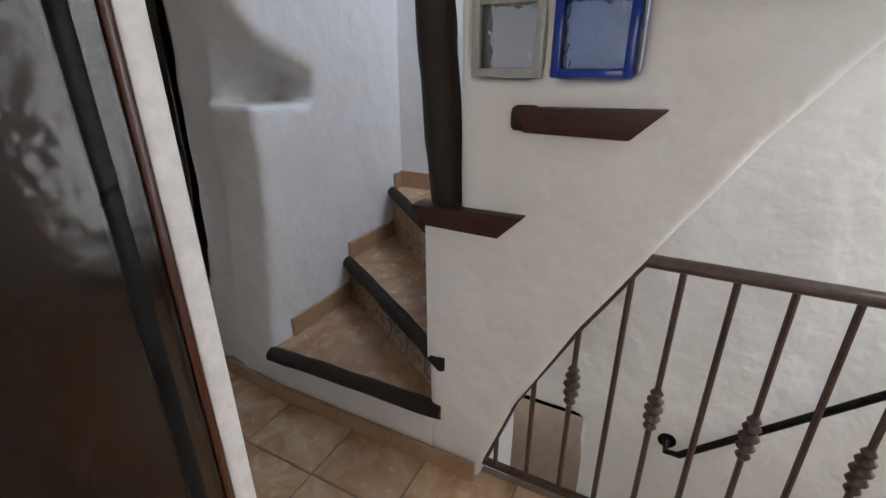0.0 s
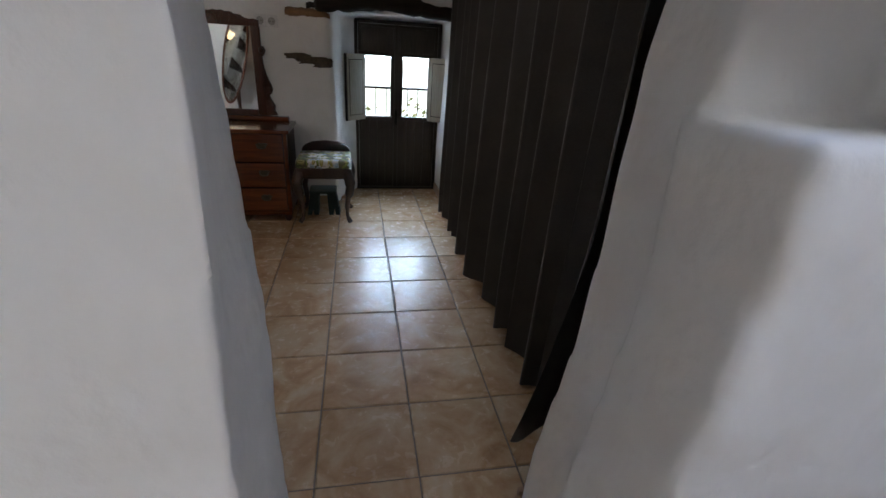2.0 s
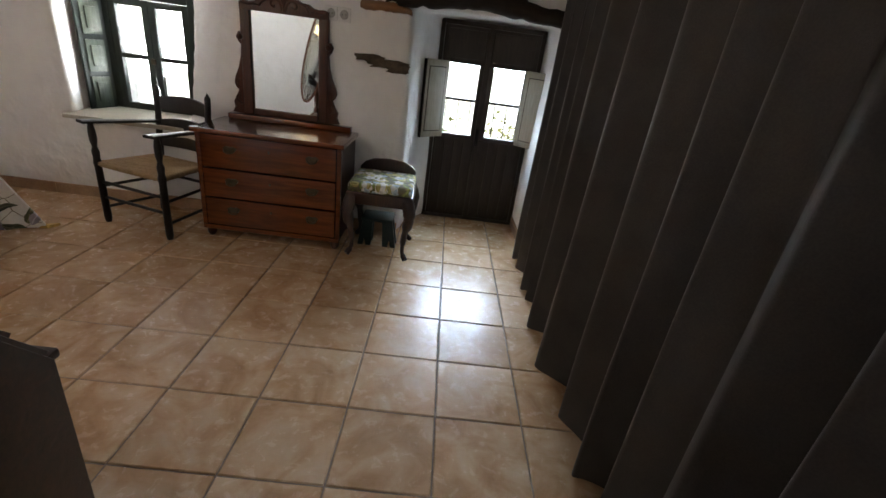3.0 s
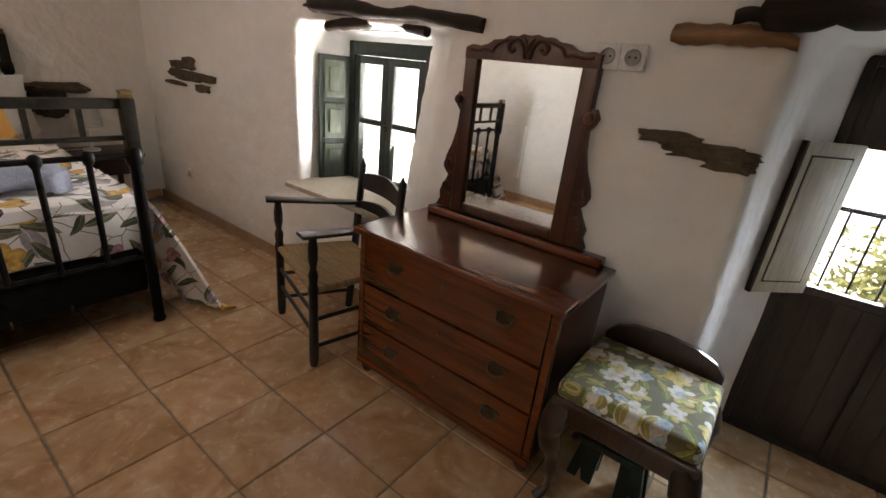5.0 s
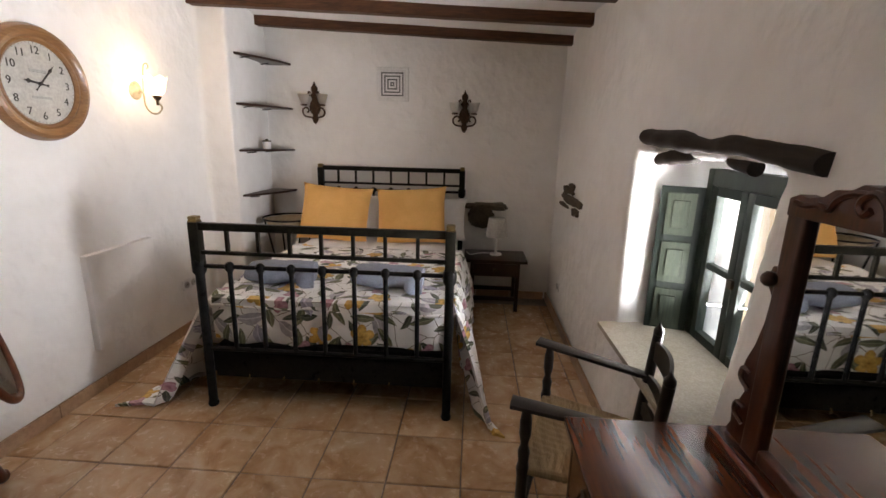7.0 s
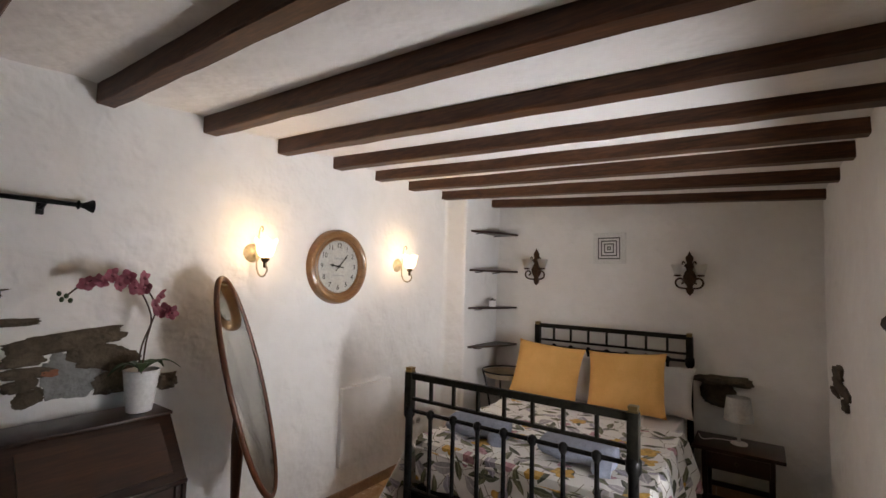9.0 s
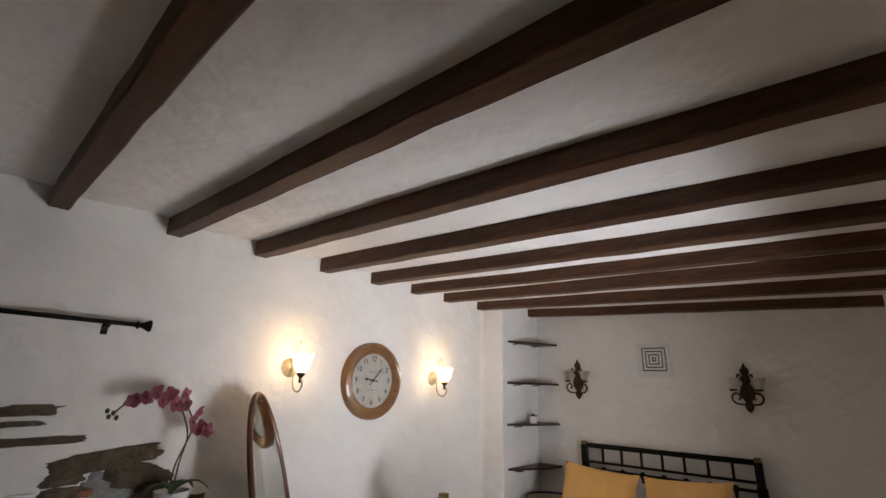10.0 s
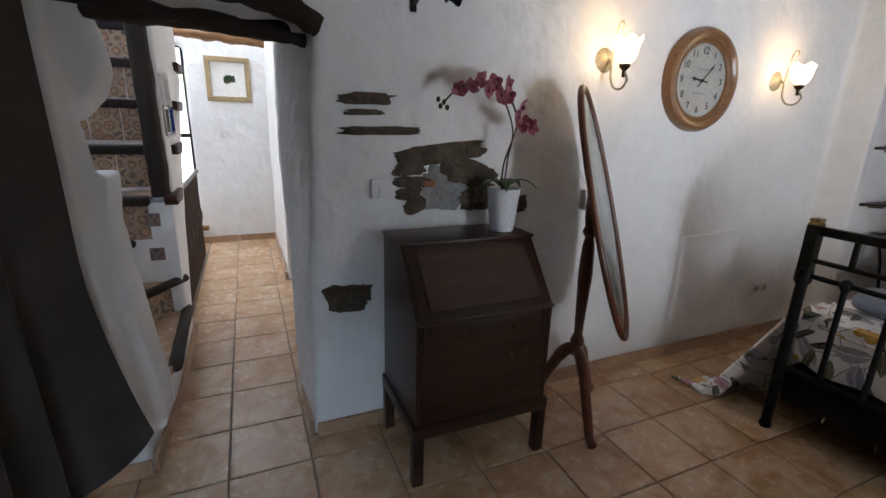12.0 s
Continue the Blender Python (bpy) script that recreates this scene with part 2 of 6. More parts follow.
BLACKWOOD = wood("black_chair_wood", (0.008, 0.007, 0.007), (0.030, 0.022, 0.018), 0.35, "z", 0.3)
STOOLWOOD = wood("stool_wood", (0.014, 0.007, 0.005), (0.060, 0.024, 0.014), 0.3, "z", 0.5)
STONE = simple("dark_stone", (0.045, 0.033, 0.022), (0.15, 0.115, 0.078), 0.85, scale=10, bumps=0.9, fine=45, dist=0.012)
IRON = simple("black_iron", (0.006, 0.006, 0.006), (0.016, 0.016, 0.016), 0.30, 0.1, scale=20, bumps=0.05)
BRONZE = simple("olive_bronze", (0.008, 0.0075, 0.006), (0.022, 0.020, 0.015), 0.36, 0.1, scale=15, bumps=0.05)
for dull in (IRON, BRONZE):
    dull.node_tree.nodes["Principled BSDF"].inputs["Specular IOR Level"].default_value = 0.08
RUSTIRON = simple("rusty_iron", (0.035, 0.018, 0.010), (0.10, 0.055, 0.030), 0.6, 0.6, scale=25, bumps=0.3)
RAILPAINT = simple("brown_painted_rail", (0.060, 0.040, 0.032), (0.11, 0.075, 0.060), 0.38, 0.2, scale=25, bumps=0.1)
BRASS = simple("worn_brass", (0.18, 0.125, 0.05), (0.34, 0.25, 0.11), 0.35, 0.9, scale=15, bumps=0.05)
DARKBRASS = simple("dark_brass", (0.025, 0.017, 0.009), (0.08, 0.055, 0.028), 0.4, 0.8, scale=25, bumps=0.1)
CURTAIN = simple("dark_curtain_cloth", (0.027, 0.0225, 0.020), (0.054, 0.045, 0.040), 0.50, scale=5, bumps=0.35, fine=220, dist=0.002)
CURTAIN.node_tree.nodes["Principled BSDF"].inputs["Specular IOR Level"].default_value = 0.38
ORANGE = simple("orange_linen", (0.74, 0.39, 0.11), (0.84, 0.48, 0.17), 0.85, scale=5, bumps=0.5, fine=260, dist=0.002)
LINEN = simple("white_linen", (0.72, 0.71, 0.70), (0.82, 0.81, 0.80), 0.85, scale=5, bumps=0.3, fine=200, dist=0.002)
TOWEL = simple("blue_grey_towel", (0.19, 0.21, 0.27), (0.29, 0.32, 0.39), 0.95, scale=30, bumps=0.9, fine=180, dist=0.006)
WHITEPAINT = simple("white_paint", (0.74, 0.73, 0.71), (0.82, 0.81, 0.79), 0.4, scale=8, bumps=0.05)
CERAMIC = simple("white_ceramic", (0.78, 0.78, 0.78), (0.84, 0.84, 0.84), 0.22, scale=6, bumps=0.0)
RUSH = simple("woven_rush", (0.26, 0.17, 0.085), (0.46, 0.32, 0.18), 0.8, scale=5, bumps=1.0, stretch=(1, 10, 1), fine=40, dist=0.008)
PRINT = [("leaf", 5.2, 0.080, 0.036, (0.34, 0.33, 0.36), (0.47, 0.45, 0.48), 0.70), ("leaf", 6.0, 0.075, 0.022, (0.085, 0.10, 0.055), (0.19, 0.19, 0.11), 0.70), ("leaf", 7.0, 0.060, 0.018, (0.040, 0.048, 0.034), (0.10, 0.11, 0.07), 0.70), ("flower", 3.3, 0.070, 2.5, (0.50, 0.26, 0.04), (0.72, 0.45, 0.11), 0.75), ("flower", 4.3, 0.045, 1.5, (0.38, 0.16, 0.22), (0.58, 0.34, 0.38), 0.45), ("leaf", 5.5, 0.065, 0.030, (0.30, 0.29, 0.36), (0.44, 0.42, 0.50), 0.30)]
DUVET = floral("floral_duvet", (0.88, 0.875, 0.86), "bed", PRINT, 6.5, 0.011)
DUVETFOOT = floral("floral_duvet_fall", (0.88, 0.875, 0.86), "foot", PRINT, 6.5, 0.011)
STOOLCLOTH = floral("floral_seat_cloth", (0.12, 0.11, 0.05), "seat", [("leaf", 16, 0.040, 0.014, (0.10, 0.13, 0.03), (0.22, 0.25, 0.06), 0.9), ("flower", 11, 0.036, 2.5, (0.45, 0.36, 0.09), (0.62, 0.52, 0.20), 0.35), ("flower", 10, 0.040, 2.5, (0.52, 0.48, 0.40), (0.74, 0.72, 0.66), 0.75), ("flower", 12, 0.022, 2.0, (0.22, 0.30, 0.36), (0.42, 0.50, 0.55), 0.35), ("leaf", 15, 0.03, 0.012, (0.26, 0.22, 0.06), (0.36, 0.30, 0.10), 0.4)], 13.0, 0.012)
PANE = glass("window_glass")
BLOCKGLASS = glass("glass_block_glass", (0.50, 0.50, 0.50), 0.16, 0.7)
BLUEBLOCK = glass("blue_block_glass", (0.26, 0.34, 0.52), 0.14, 0.8)
OBSCURE = glass("obscure_glass", (0.15, 0.10, 0.065), 0.13, 0.12)
BLUEGLASS = simple("blue_glass_rim", (0.010, 0.035, 0.22), (0.02, 0.06, 0.32), 0.12, bumps=0.0)
GREYGLASS = simple("grey_glass_rim", (0.34, 0.34, 0.32), (0.44, 0.44, 0.41), 0.2, bumps=0.0)
TERRACOTTA = simple("flowerpot_clay", (0.26, 0.09, 0.045), (0.38, 0.15, 0.08), 0.7)
LEAF = simple("orchid_leaf", (0.018, 0.040, 0.014), (0.040, 0.075, 0.025), 0.4, bumps=0.1)
PETAL = simple("orchid_petal", (0.36, 0.085, 0.13), (0.52, 0.20, 0.25), 0.6, scale=40, bumps=0.1)
STEM = simple("orchid_stem", (0.05, 0.028, 0.02), (0.09, 0.055, 0.035), 0.6)
PAPER = simple("cream_paper", (0.76, 0.74, 0.68), (0.82, 0.80, 0.75), 0.8, bumps=0.0)
DIAL = simple("worn_dial", (0.38, 0.36, 0.32), (0.55, 0.53, 0.48), 0.7, scale=9, bumps=0.0)
GILT = simple("gilt_frame", (0.30, 0.21, 0.11), (0.46, 0.34, 0.19), 0.45, 0.3, scale=12)
CREAMMETAL = simple("cream_painted_metal", (0.30, 0.26, 0.18), (0.50, 0.45, 0.34), 0.4, 0.2, scale=30, bumps=0.05)
VENTSHADE = simple("vent_shadow_gap", (0.10, 0.10, 0.10), (0.16, 0.16, 0.155), 0.8)
CONCRETE = simple("pale_concrete", (0.42, 0.40, 0.37), (0.58, 0.56, 0.52), 0.9, scale=4, bumps=0.4)
GREYSHADE = simple("lampshade_and_well_grey", (0.40, 0.39, 0.37), (0.50, 0.49, 0.46), 0.9, bumps=0.2)
INK = simple("ink_and_hole_black", (0.02, 0.018, 0.016), (0.035, 0.03, 0.028), 0.6, bumps=0.0)
WICKER = simple("pale_wicker", (0.42, 0.33, 0.22), (0.58, 0.48, 0.35), 0.8, scale=30, bumps=0.8, fine=90)
STEPTILE = decor_tile("patterned_riser_tile", (0.30, 0.20, 0.12), (0.38, 0.15, 0.045), (0.055, 0.055, 0.07))
HOLLOWGREY = simple("hollow_plaster_grey", (0.16, 0.16, 0.15), (0.34, 0.34, 0.33), 0.85, scale=7, bumps=0.9, fine=45, dist=0.012)
FRAMEALU = simple("dark_metal_frame", (0.02, 0.02, 0.02), (0.05, 0.048, 0.045), 0.35, 0.5, bumps=0.05)
SEAGREEN = simple("dark_green_paint", (0.006, 0.016, 0.014), (0.014, 0.030, 0.026), 0.4)
FOLIAGE = simple("foliage", (0.20, 0.23, 0.08), (0.32, 0.34, 0.15), 0.6)
RUSTWOOD = wood("grey_bark", (0.10, 0.08, 0.06), (0.22, 0.18, 0.14), 0.85, "z")
DRYGROUND = simple("dry_ground", (0.26, 0.22, 0.15), (0.40, 0.35, 0.25), 0.9, scale=0.4)
MIRROR = nodes("mirror_silver")[0]
MIRROR.node_tree.nodes["Principled BSDF"].inputs["Metallic"].default_value = 1.0
MIRROR.node_tree.nodes["Principled BSDF"].inputs["Roughness"].default_value = 0.02
MIRROR.node_tree.nodes["Principled BSDF"].inputs["Base Color"].default_value = (0.82, 0.84, 0.82, 1)
GLOWGLASS, gt, gb_, gl_ = nodes("lit_frosted_glass")
gb_.inputs["Base Color"].default_value = (0.9, 0.85, 0.75, 1)
gb_.inputs["Emission Color"].default_value = (1.0, 0.72, 0.36, 1)
gb_.inputs["Emission Strength"].default_value = 4.0
# the backdrop glows by itself to give the overexposed look outdoors
BACKDROP, bt, bb_, bl_ = nodes("glowing_backdrop")
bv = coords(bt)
glow_tint = ramp(bt, noise_node(bt, bv, 0.22, 6, 0.7), [(0.42, (0.86, 0.94, 1.0)), (0.62, (0.80, 0.90, 0.78))])
bl_(glow_tint, bb_.inputs["Emission Color"])
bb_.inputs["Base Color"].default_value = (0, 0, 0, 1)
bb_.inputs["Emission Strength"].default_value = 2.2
FROST = glass("frosted_shade_glass", (0.95, 0.93, 0.9), 0.3)

# ---- mesh helpers ----
def thing(name, at, label, category, group="", kind=""):
    e = new(name)
    e.location = at
    e["base"] = [float(c) for c in at]
    return tagged(e, label, category, group, kind)


def part(name, bm, material, parent=None, label="", smooth=True):
    root = parent
    while root is not None and root.parent is not None:
        root = root.parent
    if root is not None and "base" in root:
        bmesh.ops.translate(bm, verts=bm.verts, vec=-Vector(root["base"]))
    bmesh.ops.recalc_face_normals(bm, faces=bm.faces)
    me = bpy.data.meshes.new(name)
    bm.to_mesh(me)
    bm.free()
    me.materials.append(material)
    if smooth:
        me.shade_smooth()
        me.set_sharp_from_angle(angle=radians(38))
    ob = new(name, me)
    ob.parent = parent
    return tagged(ob, label) if label else ob


def solo(name, bm, material, label, category, group="", kind="", smooth=True):
    return tagged(part(name, bm, material, None, "", smooth), label, category, group, kind)


def box(lo, hi, bevel=0.0, seg=2, bm=None, turn=None):
    b = bmesh.new()
    c = [(p + q) / 2 for p, q in zip(lo, hi)]
    s = [max(abs(q - p), 1e-4) for p, q in zip(lo, hi)]
    bmesh.ops.create_cube(b, size=1.0)
    bmesh.ops.scale(b, vec=s, verts=b.verts)
    if bevel:
        bmesh.ops.bevel(b, geom=b.edges[:], offset=min(bevel, min(s) * 0.45), segments=seg, affect="EDGES", profile=0.6)
    if turn is not None:
        bmesh.ops.transform(b, matrix=turn, verts=b.verts)
    bmesh.ops.translate(b, vec=c, verts=b.verts)
    return join(bm, b)


def join(into, b):
    if into is None:
        return b
    me = bpy.data.meshes.new("tmp")
    b.to_mesh(me)
    b.free()
    into.from_mesh(me)
    bpy.data.meshes.remove(me)
    return into


def prism(points, axis, a, b_, bm=None, bevel=0.0):
    """A polygon given in the two other axes, drawn out along one axis from a to b_."""
    b = bmesh.new()
    put = {"x": lambda p, v: (v, p[0], p[1]), "y": lambda p, v: (p[0], v, p[1]), "z": lambda p, v: (p[0], p[1], v)}[axis]
    low = [b.verts.new(put(p, a)) for p in points]
    high = [b.verts.new(put(p, b_)) for p in points]
    b.faces.new(low)
    b.faces.new(high[::-1])
    n = len(points)
    for i in range(n):
        b.faces.new((low[i], low[(i + 1) % n], high[(i + 1) % n], high[i]))
    bmesh.ops.recalc_face_normals(b, faces=b.faces)
    if bevel:
        bmesh.ops.bevel(b, geom=b.edges[:], offset=bevel, segments=2, affect="EDGES", profile=0.6)
    return join(bm, b)


def lathe(profile, at=(0, 0, 0), n=20, bm=None, m=None):
    """Turns (radius, height) pairs about the upright axis."""
    b = bmesh.new()
    rings = []
    for r, z in profile:
        rings.append([b.verts.new((r * math.cos(2 * math.pi * k / n), r * math.sin(2 * math.pi * k / n), z)) for k in range(n)] if r > 1e-5 else [b.verts.new((0, 0, z))])
    for p, q in zip(rings, rings[1:]):
        for k in range(n):
            a, c = p[k % len(p)], p[(k + 1) % len(p)]
            d, e = q[(k + 1) % len(q)], q[k % len(q)]
            f = [v for i, v in enumerate((a, c, d, e)) if v not in (a, c, d, e)[:i]]
            if len(f) > 2:
                b.faces.new(f)
    for ring, flip in ((rings[0], True), (rings[-1], False)):
        if len(ring) > 2:
            b.faces.new(ring[::-1] if flip else ring)
    if m is not None:
        bmesh.ops.transform(b, matrix=m, verts=b.verts)
    bmesh.ops.translate(b, vec=at, verts=b.verts)
    return join(bm, b)


def spline(points, n):
    """A smooth curve of n points through the given ones."""
    p = [Vector(q) for q in points]
    p = [2 * p[0] - p[1]] + p + [2 * p[-1] - p[-2]]
    out = []
    for k in range(n):
        u = k / (n - 1) * (len(p) - 3)
        i = min(int(u), len(p) - 4)
        f = u - i
        a, b, c, d = p[i:i + 4]
        out.append(0.5 * (2 * b + (c - a) * f + (2 * a - 5 * b + 4 * c - d) * f * f + (3 * b - a - 3 * c + d) * f ** 3))
    return out


def tube(points, radius, n=8, bm=None, steps=0, flat=1.0):
    """A round bar along points; radius is a number or one for each point; flat squashes it upright."""
    pts = spline(points, steps) if steps else [Vector(q) for q in points]
    rad = [radius] * len(pts) if isinstance(radius, (int, float)) else [radius[min(int(k / max(1, len(pts) - 1) * (len(radius) - 1) + 0.5), len(radius) - 1)] for k in range(len(pts))]
    b = bmesh.new()
    rings, side = [], None
    for k, p in enumerate(pts):
        d = (pts[min(k + 1, len(pts) - 1)] - pts[max(k - 1, 0)]).normalized()
        if side is None:
            side = d.cross(Vector((0, 0, 1)) if abs(d.z) < 0.9 else Vector((1, 0, 0))).normalized()
        side = (side - d * side.dot(d)).normalized()
        up = side.cross(d)
        rings.append([b.verts.new(p + rad[k] * (math.cos(2 * math.pi * j / n) * side + flat * math.sin(2 * math.pi * j / n) * up)) for j in range(n)])
    for p, q in zip(rings, rings[1:]):
        for j in range(n):
            b.faces.new((p[j], p[(j + 1) % n], q[(j + 1) % n], q[j]))
    b.faces.new(rings[0][::-1])
    b.faces.new(rings[-1])
    return join(bm, b)


def rod(a, c, r, n=8, bm=None):
    return tube([a, c], r, n, bm)


def ball(at, r, bm=None, squash=(1, 1, 1), seg=12):
    b = bmesh.new()
    bmesh.ops.create_uvsphere(b, u_segments=seg, v_segments=max(6, seg // 2), radius=r)
    bmesh.ops.scale(b, vec=squash, verts=b.verts)
    bmesh.ops.translate(b, vec=at, verts=b.verts)
    return join(bm, b)


def sheet(fn, nu, nv, thick=0.0, closed=False):
    """A surface of nu by nv faces whose points fn(u, v) gives, with a thickness."""
    b = bmesh.new()
    g = [[b.verts.new(fn(i / nu, j / nv)) for j in range(nv + 1)] for i in range(nu + 1)]
    for i in range(nu):
        for j in range(nv):
            b.faces.new((g[i][j], g[i + 1][j], g[i + 1][j + 1], g[i][j + 1]))
    if thick:
        bmesh.ops.recalc_face_normals(b, faces=b.faces)
        bmesh.ops.solidify(b, geom=b.faces[:], thickness=thick)
    return b


def plastered(name, bm, label, voxel=0.024, rough=0.012, soft=4):
    """Hand-plastered masonry: the blocks run together, with soft corners and an uneven face."""
    bmesh.ops.recalc_face_normals(bm, faces=bm.faces)
    me = bpy.data.meshes.new("tmp")
    bm.to_mesh(me)
    bm.free()
    ob = new("tmp", me)
    r = ob.modifiers.new("r", "REMESH")
    r.mode, r.voxel_size = "VOXEL", voxel
    s = ob.modifiers.new("s", "SMOOTH")
    s.factor, s.iterations = 0.5, soft
    me2 = bpy.data.meshes.new_from_object(ob.evaluated_get(bpy.context.evaluated_depsgraph_get()))
    bpy.data.objects.remove(ob)
    n = len(me2.vertices)
    co, no = np.empty(n * 3, "f"), np.empty(n * 3, "f")
    me2.vertices.foreach_get("co", co)
    me2.vertices.foreach_get("normal", no)
    co, no = co.reshape(-1, 3), no.reshape(-1, 3)
    h = np.zeros(n, "f")
    rng = np.random.RandomState(len(name))
    for f, a in ((1.6, 1.0), (3.5, 0.7), (7.0, 0.42), (15.0, 0.22)):
        for _ in range(5):
            d = rng.normal(size=3)
            d /= np.linalg.norm(d)
            h += a / 3.0 * np.sin(f * (co @ d) * 2.0 + rng.uniform(0, 6.28) + 1.3 * np.sin(f * (co @ d[[1, 2, 0]]) + rng.uniform(0, 6.28)))
    co += no * (h * rough * 0.55)[:, None]
    me2.vertices.foreach_set("co", co.reshape(-1))
    me2.materials.clear()
    me2.materials.append(PLASTER)
    me2.shade_smooth()
    me2.update()
    return tagged(new(name, me2), label, "wall", "", "structure")


def rubble(at, w, h, d, axis, seed, bm=None, tilt=0.0):
    """One rough flat stone or worn timber end, w wide and h high, standing d proud of the wall."""
    rnd = random.Random(seed)
    b = bmesh.new()
    bmesh.ops.create_icosphere(b, subdivisions=4, radius=1.0)
    off = Vector((rnd.uniform(0, 50), rnd.uniform(0, 50), rnd.uniform(0, 50)))
    for v in b.verts:
        p = v.co.copy()
        q = Vector([math.copysign(abs(c) ** 0.6, c) for c in p])
        k = 1 + 0.34 * noise.noise(p * 1.7 + off) + 0.22 * noise.noise(p * 4.2 + off) + 0.10 * noise.noise(p * 9.0 + off)
        v.co = q * k * 0.82
    s = (w / 2, d, h / 2) if axis == "y" else (d, w / 2, h / 2)
    bmesh.ops.scale(b, vec=s, verts=b.verts)
    if tilt:
        bmesh.ops.rotate(b, matrix=Matrix.Rotation(radians(tilt), 3, axis.upper()), verts=b.verts)
    bmesh.ops.translate(b, vec=at, verts=b.verts)
    return join(bm, b)


def log(points, radii, seed, bm=None, n=14, steps=26, amp=1.0, flat=1.0):
    """A crooked, weathered branch or beam."""
    b = tube(points, radii, n, None, steps, flat)
    off = Vector((seed * 3.1, seed, 0))
    b.normal_update()
    for v in b.verts:
        v.co += amp * v.normal * (0.018 * noise.noise(v.co * 9 + off) + 0.008 * noise.noise(v.co * 32 + off))
    return join(bm, b)

# ---- structure: bedroom ----
S = 0.34
# the doorway's jamb leans: back corner, middle and front corner by height
JAMB = [(0.0, -0.352, -0.360, -0.374), (0.36, -0.346, -0.364, -0.381), (0.65, -0.340, -0.368, -0.386), (0.9, -0.325, -0.372, -0.398), (1.1, -0.321, -0.376, -0.411), (1.3, -0.315, -0.378, -0.421), (1.84, -0.345, -0.395, -0.455), (2.85, -0.39, -0.43, -0.47)]
w = box((-4.8, -1.29, 0), (-0.7, -0.83, 2.85))
for k in range(24):
    z = 2.85 * k / 24
    p, q = next((p, q) for p, q in zip(JAMB, JAMB[1:]) if p[0] <= z + 0.06 <= q[0])
    f = (z + 0.06 - p[0]) / (q[0] - p[0])
    xb, xm, xf = (p[i] + (q[i] - p[i]) * f for i in (1, 2, 3))
    prism([(-0.75, -1.29), (xb, -1.29), (xm, -1.06), (xf, -0.83), (-0.75, -0.83)], "z", z, z + 2.85 / 24 + 0.004, w)
box((-0.6, -1.29, 1.86), (1.0, -0.83, 2.85), bm=w)
prism([(0.285, 0), (0.295, 0.17), (0.315, 0.40), (0.355, 0.70), (0.365, 1.0), (0.37, 1.3), (0.385, 1.5), (0.37, 1.86), (0.40, 2.85), (1.5, 2.85), (1.5, 0)], "y", -1.07, -0.83, w)
prism([(0.26, -0.0), (0.255, 0.24), (0.275, 0.40), (0.325, 0.77), (0.345, 1.02), (0.335, 1.228), (0.645, 1.222), (0.675, 1.33), (0.53, 1.41), (0.41, 1.46), (0.335, 1.54), (0.30, 1.63), (0.315, 1.76), (0.36, 1.9), (0.36, 4.7), (1.5, 4.7), (1.5, -2.0), (0.26, -2.0)], "y", -1.29, -1.04, w)
box((-4.8, -1.29, 0), (-3.965, -0.59, 2.85), bm=w)
plastered("wall_clock_side", w, "thick uneven white plaster wall with a rough doorway", 0.018, 0.017, 2)

w = prism([(-4.8, 2.14), (-2.61, 2.14), (-2.66, 2.5), (-2.66, 2.72), (-4.8, 2.72)], "z", 0, 2.75)
prism([(-1.42, 2.14), (-0.36, 2.14), (-0.31, 2.42), (-0.20, 2.60), (-0.20, 2.72), (-1.88, 2.72), (-1.88, 2.46), (-1.79, 2.33), (-1.66, 2.24), (-1.54, 2.17)], "z", 0, 2.75, w)
prism([(0.585, 2.14), (1.0, 2.14), (1.0, 2.72), (0.565, 2.72)], "z", 0, 2.75, w)
box((-2.7, 2.14, 1.47), (-1.5, 2.72, 2.75), bm=w)
box((-2.7, 2.14, 0.0), (-1.5, 2.72, 0.555), bm=w)
box((-0.45, 2.14, 1.505), (0.7, 2.72, 2.75), bm=w)
for lo, hi in (((-2.8, 2.545, 0.3), (-2.515, 2.72, 1.7)), ((-1.925, 2.545, 0.3), (-1.7, 2.72, 1.7)), ((-2.7, 2.545, 1.385), (-1.7, 2.72, 1.7)), ((-2.7, 2.545, 0.2), (-1.7, 2.72, 0.585)), ((-0.45, 2.66, 0.0), (-0.145, 2.82, 1.7)), ((0.51, 2.66, 0.0), (0.8, 2.82, 1.7)), ((-0.45, 2.66, 1.43), (0.8, 2.82, 1.7))):
    box(lo, hi, bm=w)
for k in range(9):
    z = 0.5 + 0.11 * k
    d = 0.115 * (1.44 - z - 0.055) / 0.75
    prism([(-1.42, 2.14), (-1.2, 2.3), (-1.2, 2.5), (-1.88, 2.5), (-1.88 - 0.4 * d, 2.44), (-1.79 - d, 2.33), (-1.66 - d, 2.24), (-1.54 - d, 2.17)], "z", z, z + 0.115, w)
plastered("wall_window_side", w, "thick white plaster wall with a deep window and a balcony door", 0.023)
plastered("wall_bed_head", box((-4.95, -1.29, 0), (-4.62, 2.72, 2.85)), "white plaster wall behind the bed", 0.03)
plastered("wall_behind_curtain", box((0.86, -0.9, 0), (1.02, 2.72, 2.85)), "plain white plaster wall behind the curtain", 0.04)


def ceil_z(y):
    return 2.635 - 0.06 * (y + 0.87)


